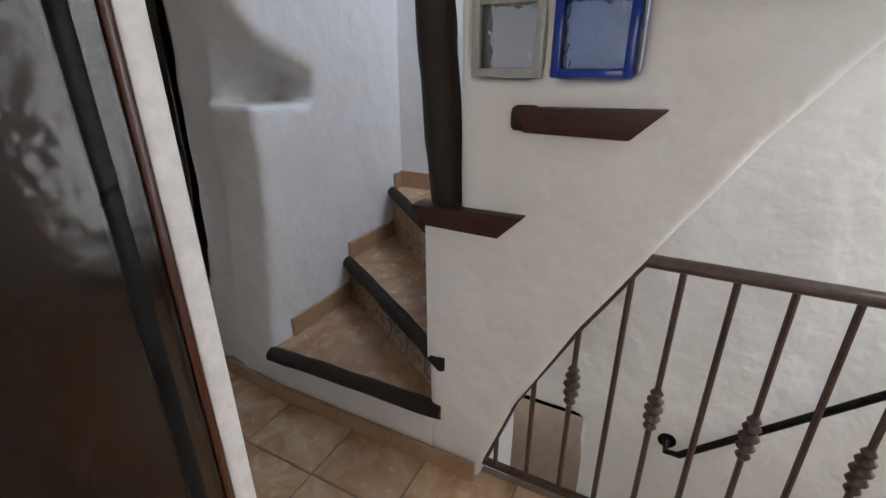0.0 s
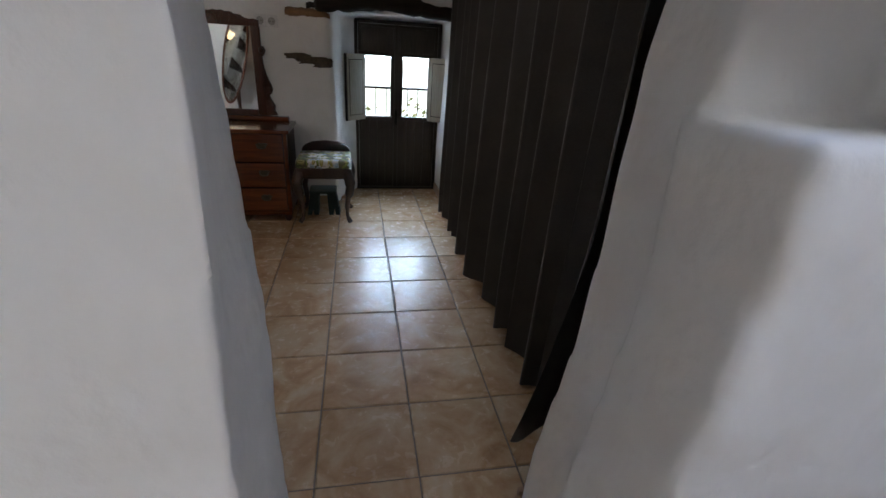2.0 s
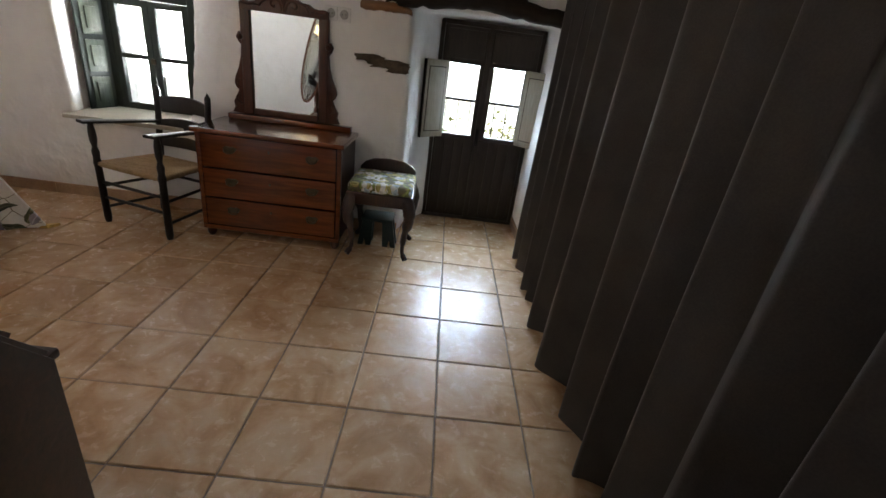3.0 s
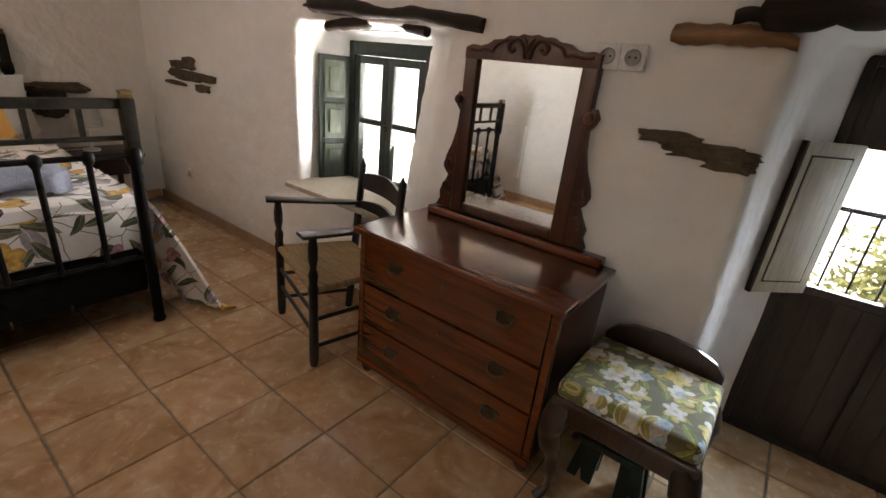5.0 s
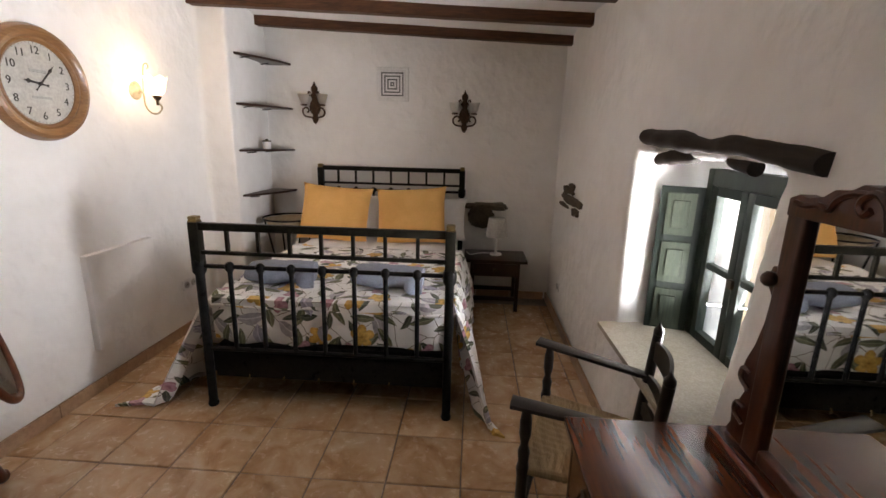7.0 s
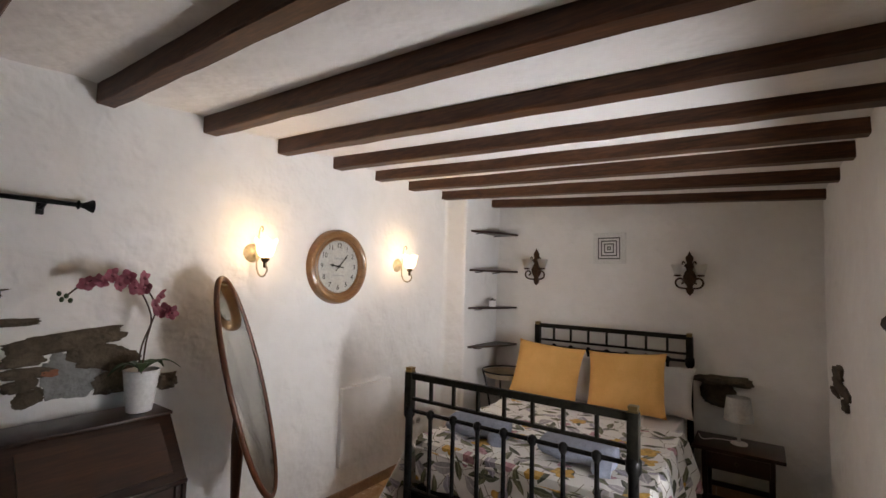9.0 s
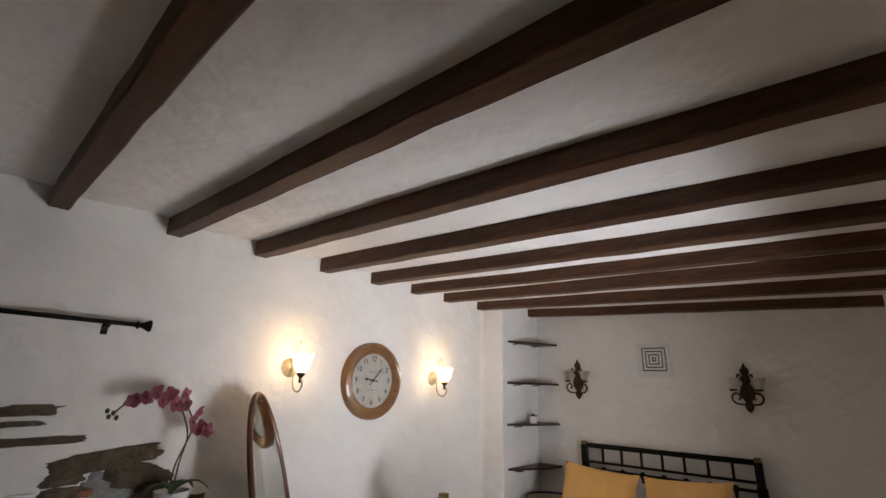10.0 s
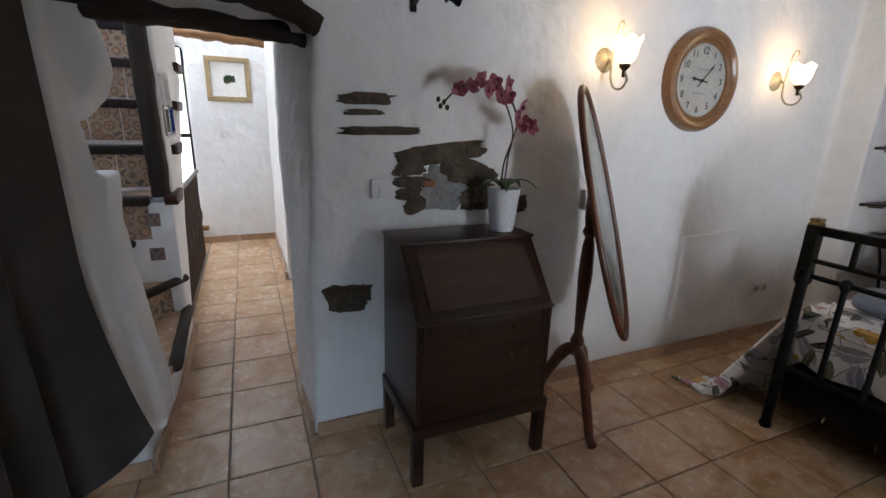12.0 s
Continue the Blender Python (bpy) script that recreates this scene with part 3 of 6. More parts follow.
c = sheet(lambda u, v: (-4.9 + 5.95 * u, -1.29 + 4.05 * v, ceil_z(-1.29 + 4.05 * v) + 0.012 * math.sin(11.5 * (-4.9 + 5.95 * u)) + 0.006 * noise.noise(Vector((8 * u, 5 * v, 0)))), 90, 30, 0.08)
solo("ceiling", c, CEILING, "white plaster ceiling sloping down to the window side", "ceiling", "", "structure")
solo("roof_slab", box((-5.0, -1.29, 2.86), (1.05, 2.8, 2.95)), CEILING, "plain slab above the bedroom ceiling", "roof", "", "structure")

# ceiling beams: clock-wall end, window-wall end
FOOT = [-0.56, -1.07, -1.58, -2.06, -2.525, -2.97, -3.415, -3.92]
HEAD = [-0.44, -0.96, -1.46, -1.94, -2.38, -2.78, -3.20, -3.78]
ENDS = [((a, -0.95), (b, 2.2)) for a, b in zip(FOOT, HEAD)] + [((-4.50, -0.66), (-4.42, 2.2)), ((-0.05, -0.95), (0.06, 2.2)), ((0.46, -0.95), (0.55, 2.2))]
for k, ((ax, ay), (bx, by)) in enumerate(ENDS):
    b = bmesh.new()
    rings = []
    rnd = random.Random(k)
    for i in range(19):
        f = i / 18
        x, y = ax + (bx - ax) * f, ay + (by - ay) * f
        z = 2.465 - 0.054 * (y + 0.83)
        j = 0.004 * noise.noise(Vector((k * 7.0, i * 0.7, 0)))
        rings.append([b.verts.new((x + dx + j, y, z + dz + j)) for dx, dz in ((-0.042, 0.006), (-0.036, 0), (0.036, 0), (0.042, 0.006), (0.042, 0.19), (-0.042, 0.19))])
    for p, q in zip(rings, rings[1:]):
        for i in range(6):
            b.faces.new((p[i], p[(i + 1) % 6], q[(i + 1) % 6], q[i]))
    b.faces.new(rings[0])
    b.faces.new(rings[-1][::-1])
    solo("ceiling_beam", b, BEAM, "dark varnished wooden ceiling beam let into white plaster", "beam", "ceiling beams", "structure")

# ---- structure: landing, stairs ----
w = box((-0.78, -2.17, 0), (-0.615, -1.25, 2.6))
box((-0.78, -2.17, 0), (-0.585, -2.08, 2.6), bm=w)
box((-0.62, -5.05, 0), (-0.45, -3.13, 2.6), bm=w)
box((-0.62, -3.2, 2.05), (-0.46, -2.1, 2.6), bm=w)
plastered("wall_landing_side", w, "white plaster wall of the landing with a door opening", 0.03)
w = box((-0.7, -5.0, -0.05), (0.37, -4.83, 2.6))
box((0.33, -5.0, -0.05), (1.5, -4.83, 0.22), bm=w)
box((0.33, -5.0, 2.2), (1.5, -4.83, 4.7), bm=w)
box((1.22, -5.0, -0.05), (1.5, -4.83, 4.7), bm=w)
plastered("wall_landing_end", w, "white plaster wall with a tall bright window at the end of the landing", 0.024)
w = prism([(-2.05, -0.02), (-2.05, 0.945), (-2.155, 0.945), (-2.155, 1.343), (-2.60, 1.343), (-2.60, 1.02), (-2.665, 0.94), (-2.519, 0.69), (-2.351, 0.366), (-2.243, 0.04), (-2.24, -0.02)], "x", 0.26, 0.385)
prism([(-2.58, 0.95), (-2.665, 0.94), (-2.836, 1.233), (-2.964, 1.41), (-3.25, 1.71), (-3.25, 4.6), (-2.57, 4.6)], "x", 0.26, 0.385, w)
box((0.26, -2.60, 1.72), (0.385, -2.155, 4.6), bm=w)
box((0.26, -2.60, 1.526), (0.385, -2.155, 1.536), bm=w)
box((0.26, -2.19, 1.3), (0.385, -2.155, 1.8), bm=w)
box((0.26, -2.388, 1.3), (0.385, -2.366, 1.8), bm=w)
plastered("wall_stair_string", w, "white plaster wall closing the side of the stairs", 0.016, 0.006)
w = box((1.32, -5.0, -0.50), (1.5, -1.2, 4.7))
box((1.32, -5.0, -2.2), (1.5, -2.47, -0.45), bm=w)
box((1.32, -1.6, -2.2), (1.5, -1.2, -0.45), bm=w)
box((1.32, -2.5, -2.2), (1.5, -1.55, -1.52), bm=w)
plastered("wall_stairwell", w, "bright rough white plaster wall of the stairwell with a low recess", 0.03, 0.020)
w = box((1.5, -2.58, -1.6), (2.45, -2.48, -0.3))
box((1.5, -1.55, -1.6), (2.45, -1.45, -0.3), bm=w)
solo("recess_wall", w, PLASTER, "plain white walls beside the ledge beyond the low opening", "wall", "", "structure")
solo("recess_floor", box((1.32, -2.52, -1.56), (2.46, -1.5, -1.50), 0.01), SKIRT, "beige tiled ledge beyond the low opening", "floor", "", "structure")
plastered("wall_stair_foot", box((0.26, -2.05, -2.2), (1.4, -1.95, -0.02)), "white plaster wall below the winding steps", 0.03)
solo("landing_ceiling", box((-0.7, -3.4, 2.42), (0.262, -1.25, 2.55)), CEILING, "white plaster ceiling of the landing", "ceiling", "", "structure")
# unseen ceiling; both openings are added to let the overhead light in
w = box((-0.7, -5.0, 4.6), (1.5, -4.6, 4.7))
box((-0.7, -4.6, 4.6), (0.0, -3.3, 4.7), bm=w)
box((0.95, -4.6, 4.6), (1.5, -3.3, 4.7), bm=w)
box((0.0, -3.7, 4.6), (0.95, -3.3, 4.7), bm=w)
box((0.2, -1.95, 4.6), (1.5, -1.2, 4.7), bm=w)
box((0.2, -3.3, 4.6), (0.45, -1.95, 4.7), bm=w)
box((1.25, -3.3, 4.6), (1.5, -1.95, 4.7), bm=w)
solo("stair_ceiling", w, CEILING, "white unseen ceiling over the stairs with two added light openings", "ceiling", "", "structure")
# unseen upper walls added to enclose the shaft under those openings
w = box((-0.62, -5.0, 2.55), (-0.5, -3.3, 4.6))
box((-0.5, -3.4, 2.55), (0.255, -3.3, 4.6), bm=w)
solo("upper_wall", w, PLASTER, "plain white wall beside the upper stairs", "wall", "", "structure")
solo("upper_wall_over_landing", box((0.2, -3.3, 2.5), (0.255, -1.2, 4.6)), PLASTER, "plain white wall above the landing", "wall", "", "structure")
solo("upper_end_wall", box((-0.7, -5.0, 2.6), (1.5, -4.9, 4.6)), PLASTER, "plain white wall at the head of the stairs", "wall", "", "structure")
# side room that the walk starts from
w = box((-2.4, -3.75, 0), (-0.6, -3.6, 2.5))
# the opening in this unseen wall is added for the side-room light
for lo, hi in (((-2.5, -3.75, 0), (-2.35, -3.3, 2.5)), ((-2.5, -2.5, 0), (-2.35, -1.8, 2.5)), ((-2.5, -3.3, 0), (-2.35, -2.5, 0.9)), ((-2.5, -3.3, 1.9), (-2.35, -2.5, 2.5))):
    box(lo, hi, bm=w)
box((-2.4, -2.12, 0), (-0.7, -2.0, 2.5), bm=w)
solo("wall_side_room", w, PLASTER, "plain white walls of the side room with an added light opening", "wall", "", "structure")
solo("side_room_ceiling", box((-2.5, -3.75, 2.5), (-0.5, -1.8, 2.58)), CEILING, "plain white ceiling of the side room", "ceiling", "", "structure")

# winding steps: risers under wooden nosings, tiled treads
stairs = thing("staircase", (0.8, -2.1, 0), "winding stairs with tiled treads, patterned risers and dark wooden nosings", "stairs", "", "structure")
Z1, Z2, Z3, Z4 = 0.262, 0.472, 0.735, 1.004
part("lowest_riser", prism([(0.255, -2.06), (0.255, -1.27), (0.45, -1.27), (0.45, -2.06)], "z", -0.02, Z1 - 0.03), PLASTER, stairs, "white plastered lowest riser")
part("tread", prism([(0.25, -2.10), (0.25, -1.27), (0.84, -1.27), (0.30, -2.10)], "z", Z1 - 0.05, Z1 - 0.012), TILE, stairs)
part("step_block", prism([(0.30, -2.10), (0.80, -1.27), (1.4, -1.27), (1.4, -2.10)], "z", 0.0, Z2 - 0.03), STEPTILE, stairs, "riser of patterned tiles")
part("tread", prism([(0.285, -2.10), (0.785, -1.27), (1.4, -1.27), (1.4, -2.06)], "z", Z2 - 0.03, Z2 - 0.012), TILE, stairs)
part("step_block", prism([(0.52, -2.06), (1.235, -1.27), (1.4, -1.27), (1.4, -2.06)], "z", 0.3, Z3 - 0.03), STEPTILE, stairs, "riser of patterned tiles")
part("tread", prism([(0.505, -2.06), (1.22, -1.27), (1.4, -1.27), (1.4, -2.10)], "z", Z3 - 0.03, Z3 - 0.012), TILE, stairs)
for a, b_, z, r in (((0.24, -1.30), (0.262, -2.10), Z1, 0.034), ((0.79, -1.285), (0.255, -2.115), Z2, 0.031), ((1.215, -1.29), (0.50, -2.06), Z3, 0.031)):
    part("nosing", log([(a[0], a[1], z - 0.022), ((a[0] + b_[0]) / 2, (a[1] + b_[1]) / 2, z - 0.019), (b_[0], b_[1], z - 0.022)], [r, r * 1.03, r], 3, steps=20, amp=0.22, flat=0.85), DARKWOOD, stairs, "worn dark wooden nosing")
GO, RISE = 0.295, 0.280
for k in range(5):
    y, z = -2.03 - GO * k, Z4 + RISE * k
    part("step_block", box((0.375, y - GO - 0.02, z - RISE - 0.06), (1.34, y - 0.02, z - 0.03)), PLASTER, stairs, smooth=False)
    for i in range(5):
        part("riser_tile", box((0.39 + 0.185 * i, y - 0.024, z - RISE + 0.012), (0.39 + 0.185 * i + 0.18, y - 0.014, z - 0.045), 0.002), STEPTILE, stairs, smooth=False)
    part("tread", box((0.375, y - GO - 0.01, z - 0.03), (1.34, y - 0.005, z - 0.010)), SKIRT, stairs, smooth=False)
    part("nosing", box((0.23 if 0 < k < 3 else 0.375, y - 0.045, z - 0.060), (1.33, y + 0.022, z), 0.018, 3), DARKWOOD, stairs)
for k in range(4):
    y, z = -2.03 - GO * k, Z4 + RISE * k
    part("tread_end", prism([(y + 0.012, z - 0.004), (y + 0.008, z - 0.025), (y - 0.012, z - 0.040), (y - 0.012, z - 0.062), (y - 0.255, z - 0.066), (y - 0.325, z + 0.002)], "x", 0.228, 0.30, bevel=0.004), TREADWOOD, stairs, "reddish dark moulded wooden tread end")
part("lower_riser_wall", prism([(0.262, -2.10), (0.52, -2.10), (0.52, -2.046), (0.262, -2.046)], "z", Z2 - 0.02, Z4 - 0.045), PLASTER, stairs, "white plastered pier face below the post")
for z in (0.60, 0.815):
    part("inset_tile", box((0.335, -2.048, z), (0.415, -2.040, z + 0.08), 0.003), decor_tile("inset_tile", (0.16, 0.11, 0.09), (0.26, 0.10, 0.06), (0.05, 0.05, 0.07)), stairs, "small patterned square tile set in plaster")
part("newel_post", log([(0.318, -2.097, Z4 - 0.01), (0.318, -2.028, 1.9), (0.32, -1.928, 3.2)], [0.053, 0.051, 0.050], 8, steps=30, amp=0.45), POSTWOOD, stairs, "dark square-hewn wooden post up to the ceiling")
# skirting along the winding wall
for a, b_, z in ((0.37, 0.80, Z1), (0.80, 1.235, Z2), (1.235, 1.32, Z3)):
    part("skirting", box((a, -1.305, z - 0.02), (b_, -1.286, z + 0.075), 0.004), SKIRT, stairs, smooth=False)
part("skirting", box((1.30, -2.05, Z3 - 0.02), (1.318, -1.29, Z3 + 0.08), 0.004), SKIRT, stairs, smooth=False)

# flight down
down = thing("lower_staircase", (0.8, -3.0, -2.0), "tiled stairs going down to the floor below", "stairs", "", "structure")
for k in range(9):
    y, z = -4.25 + 0.27 * k, -0.002 - 0.235 * (k + 1)
    part("step_block", box((0.33, y, z - 0.3), (1.36, y + 0.28, z), 0.008), SKIRT, down)
solo("lower_floor", box((0.2, -2.4, -2.2), (1.32, -0.2, -1.92)), SKIRT, "tiled floor at the foot of the lower stairs", "floor", "", "structure")
pipe = thing("wall_handrail", (1.26, -3.2, -0.4), "black iron handrail on the stairwell wall", "handrail")
part("bar", tube([(1.31, -2.90, -0.47), (1.26, -2.90, -0.50), (1.25, -2.96, -0.49), (1.25, -3.62, 0.17), (1.25, -3.9, 0.44)], 0.018, 10), IRON, pipe)
part("end_plate", lathe([(0, 0), (0.045, 0), (0.045, 0.012), (0.0, 0.014)], (1.318, -2.90, -0.47), 16, None, pose(0, 0, 0, 0, -90, 0)), IRON, pipe)
pot = thing("flowerpot", (1.80, -1.84, -1.50), "small terracotta flowerpot on the tiled ledge", "flowerpot")
part("body", lathe([(0.0, 0), (0.06, 0), (0.085, 0.14), (0.095, 0.14), (0.095, 0.175), (0.08, 0.175), (0.06, 0.05), (0, 0.05)], (1.80, -1.84, -1.50)), TERRACOTTA, pot)

# landing rail
rail = thing("stair_railing", (0.312, -2.9, 0), "brown painted iron railing with twisted baskets beside the stairwell", "railing")
RX = 0.312
part("handrail", tube([(RX, -2.66, 0.918), (RX, -4.22, 0.918)], 0.022, 12, flat=0.8), RAILPAINT, rail)
part("bottom_bar", box((RX - 0.012, -4.22, 0.025), (RX + 0.012, -2.235, 0.045), 0.003), RAILPAINT, rail)
part("raking_bar", tube([(RX, -2.25, 0.04), (RX, -2.351, 0.35), (RX, -2.519, 0.675), (RX, -2.665, 0.925)], 0.009, 8), RAILPAINT, rail)
EDGE = [(-2.243, 0.04), (-2.351, 0.366), (-2.519, 0.691), (-2.665, 0.93), (-4.3, 0.93)]
for k in range(17):
    y = -2.291 - 0.1135 * k
    top = next(p[1] + (q[1] - p[1]) * (y - p[0]) / (q[0] - p[0]) for p, q in zip(EDGE, EDGE[1:]) if q[0] <= y <= p[0])
    bal = part("baluster", rod((RX, y, 0.03), (RX, y, top), 0.0085, 8), RAILPAINT, rail)
    if k % 2 == 0 and k > 1:
        zc = 0.472
        part("basket", lathe([(0.009, -0.07), (0.019, -0.055), (0.012, -0.04), (0.024, -0.025), (0.015, -0.008), (0.026, 0.008), (0.015, 0.022), (0.023, 0.038), (0.012, 0.052), (0.018, 0.062), (0.009, 0.075)], (RX, y, zc), 10), RAILPAINT, bal, "knotted cast collar")

# glass blocks in the string wall
for row in range(1):
    for col, rim in ((0, GREYGLASS), (1, BLUEGLASS)):
        y0, z0 = -2.188 - 0.198 * col, 1.346 + 0.195 * row
        g = thing("glass_block", (0.32, y0 - 0.09, z0), "square glass block with a %s rim set in plaster" % ("grey" if col == 0 else "deep blue"), "glass block", "glass blocks")
        b = None
        for lo, hi in (((0.254, y0 - 0.178, z0), (0.388, y0 - 0.158, z0 + 0.178)), ((0.254, y0 - 0.02, z0), (0.388, y0, z0 + 0.178)), ((0.254, y0 - 0.16, z0), (0.388, y0 - 0.018, z0 + 0.02)), ((0.254, y0 - 0.16, z0 + 0.158), (0.388, y0 - 0.018, z0 + 0.178))):
            b = box(lo, hi, 0.004, bm=b)
        part("rim", b, rim, g)
        part("pane", box((0.268, y0 - 0.165, z0 + 0.014), (0.376, y0 - 0.013, z0 + 0.165), 0.01), BLUEBLOCK if col else BLOCKGLASS, g, "wavy bluish glass" if col else "wavy clear glass")

# tall window at the head of the lower stairs
tw = thing("window_2", (0.84, -4.9, 0.2), "tall bright window with a dark frame and wooden sill", "window", "", "structure")
for x in (0.378, 0.80, 1.235):
    part("window_frame", box((x - 0.022, -4.94, 0.2), (x + 0.022, -4.90, 2.22), 0.004), DOORWOOD, tw)
for z in (0.21, 1.25, 2.20):
    part("window_frame", box((0.400, -4.94, z - 0.022), (1.213, -4.90, z + 0.022), 0.004), DOORWOOD, tw)
part("window_sill", box((0.30, -4.9, 0.165), (1.24, -4.74, 0.215), 0.008), OAK, tw, "brown wooden sill board")
p = part("pane", box((0.39, -4.923, 0.22), (1.22, -4.917, 2.2)), PANE, tw, smooth=False)
p.visible_shadow = False
solo("upper_landing_floor", box((0.31, -5.0, -0.12), (1.36, -4.24, -0.002)), SKIRT, "tiled floor below the tall window", "floor", "", "structure")
solo("landing_beam", log([(-0.5, -4.55, 2.26), (0.0, -4.55, 2.28), (0.42, -4.55, 2.30)], [0.06, 0.062, 0.06], 5), OAK, "brown wooden beam across the end of the landing", "beam", "", "structure")

# half-open glass door of the side room
gdoor = thing("door_2", (-0.9, -2.20, 0), "open dark-framed door with dark obscure glass", "door", "", "structure")
part("door_stile", box((-0.630, -2.212, 0.02), (-0.610, -2.196, 2.02), 0.004), IRON, gdoor)
part("door_jamb", box((-0.587, -2.210, 0.0), (-0.575, -2.18, 2.04), 0.004), MAHOGANYDARK, gdoor, "brown wooden jamb")
part("door_stile", box((-1.32, -2.225, 0.02), (-1.25, -2.185, 2.02), 0.004), FRAMEALU, gdoor)
for z in (0.02, 1.96):
    part("door_rail", box((-1.25, -2.223, z), (-0.626, -2.187, z + 0.08), 0.004), FRAMEALU, gdoor)
part("pane", box((-1.25, -2.21, 0.1), (-0.590, -2.20, 1.96)), OBSCURE, gdoor, "dark rippled obscure glass", smooth=False)
part("door_casing", box((-0.574, -2.206, 0), (-0.540, -2.18, 2.04), 0.008), WHITEPAINT, gdoor, "white painted casing")

# ---- openings of the window side ----
win = thing("window_1", (-2.22, 2.48, 0.57), "small dark green casement window in a deep reveal, shutter folded back", "window", "", "structure")
FX0, FX1, FZ0, FZ1 = -2.545, -1.895, 0.555, 1.415
for lo, hi in (((FX0, 2.465, FZ0), (FX0 + 0.05, 2.535, FZ1)), ((FX1 - 0.05, 2.465, FZ0), (FX1, 2.535, FZ1)), ((FX0 + 0.05, 2.465, FZ1 - 0.075), (FX1 - 0.05, 2.535, FZ1)), ((FX0 + 0.05, 2.465, FZ0), (FX1 - 0.05, 2.535, FZ0 + 0.045))):
    part("window_frame", box(lo, hi, 0.006), GREENWOOD, win)
for sx in (FX0 + 0.052, (FX0 + FX1) / 2 + 0.002):
    sw = (FX1 - FX0) / 2 - 0.054
    sash = part("sash", box((sx, 2.470, FZ0 + 0.047), (sx + 0.045, 2.512, FZ1 - 0.077), 0.005), GREENWOOD, win)
    for lo, hi in (((sx + sw - 0.045, 2.470, FZ0 + 0.047), (sx + sw, 2.512, FZ1 - 0.077)), ((sx + 0.045, 2.470, FZ0 + 0.047), (sx + sw - 0.045, 2.512, FZ0 + 0.09)), ((sx + 0.045, 2.470, FZ1 - 0.12), (sx + sw - 0.045, 2.512, FZ1 - 0.077)), ((sx + 0.045, 2.474, 0.955), (sx + sw - 0.045, 2.508, 0.985))):
        part("sash_bar", box(lo, hi, 0.004), GREENWOOD, sash)
    p = part("pane", box((sx + 0.04, 2.489, FZ0 + 0.08), (sx + sw - 0.04, 2.493, FZ1 - 0.11)), PANE, sash, smooth=False)
    p.visible_shadow = False
part("catch", box((-2.235, 2.455, 0.93), (-2.205, 2.472, 0.97), 0.003), DARKBRASS, win)
part("window_sill", prism([(2.06, 0.565), (2.47, 0.575), (2.47, 0.605), (2.06, 0.592)], "x", -2.635, -1.60, bevel=0.004), PALEWOOD, win, "pale worn sill slab")
for hx, ang, sgn in ((FX0 + 0.012, -110, 1),):
    m = Matrix.Translation((hx, 2.462, 0)) @ Matrix.Rotation(radians(ang), 4, "Z")
    W = 0.190

    def leaf_box(x0, x1, z0, z1, y0, y1, bev=0.004):
        b = box((sgn * x0, y0, z0), (sgn * x1, y1, z1), bev)
        bmesh.ops.transform(b, matrix=m, verts=b.verts)
        return b
    leaf = part("shutter", leaf_box(0, W, 0.575, 1.325, -0.010, 0.010), GREENWOOD, win, "dark green shutter with three raised panels")
    for z0 in (0.61, 0.85, 1.09):
        for side in (-1, 1):
            part("panel_moulding", leaf_box(0.032, W - 0.030, z0, z0 + 0.205, side * 0.010, side * 0.018, 0.006), GREENPALE, leaf, "lighter green moulding")
            part("panel", leaf_box(0.060, W - 0.058, z0 + 0.035, z0 + 0.17, side * 0.016, side * 0.026, 0.009), GREENPALE, leaf)

bdoor = thing("door_3", (0.18, 2.6, 0.0), "dark wooden balcony door with small panes and pale shutters folded open", "door", "", "structure")
BX0, BX1, BZ = -0.20, 0.565, 1.49
part("door_frame", box((BX0, 2.60, 0.0), (BX0 + 0.03, 2.68, BZ), 0.004), DOORWOOD, bdoor)
part("door_frame", box((BX1 - 0.03, 2.60, 0.0), (BX1, 2.68, BZ), 0.004), DOORWOOD, bdoor)
part("door_frame", box((BX0 + 0.03, 2.60, BZ - 0.03), (BX1 - 0.03, 2.68, BZ), 0.004), DOORWOOD, bdoor)
for x0, x1, g0, g1 in ((-0.168, 0.166, -0.112, 0.118), (0.170, 0.533, 0.226, 0.460)):
    leaf = part("leaf", box((x0, 2.615, 0.02), (x1, 2.655, 0.69), 0.003), DOORWOOD, bdoor, "dark boarded door leaf")
    part("leaf_rail", box((x0, 2.615, 1.205), (x1, 2.655, BZ - 0.032), 0.003), DOORWOOD, leaf)
    part("leaf_stile", box((x0, 2.615, 0.69), (g0, 2.655, 1.205), 0.003), DOORWOOD, leaf)
    part("leaf_stile", box((g1, 2.615, 0.69), (x1, 2.655, 1.205), 0.003), DOORWOOD, leaf)
    n = 4
    for k in range(n):
        a = x0 + 0.02 + (x1 - x0 - 0.04) * k / n
        part("board", box((a, 2.606, 0.05), (a + (x1 - x0 - 0.04) / n - 0.006, 2.617, 0.66), 0.003), DOORWOOD, leaf)
    part("upper_panel", box((x0 + 0.03, 2.604, 1.24), (x1 - 0.03, 2.617, BZ - 0.055), 0.006), DOORWOOD, leaf)
    p = part("pane", box((g0 - 0.005, 2.634, 0.685), (g1 + 0.005, 2.638, 1.21)), PANE, leaf, smooth=False)
    p.visible_shadow = False
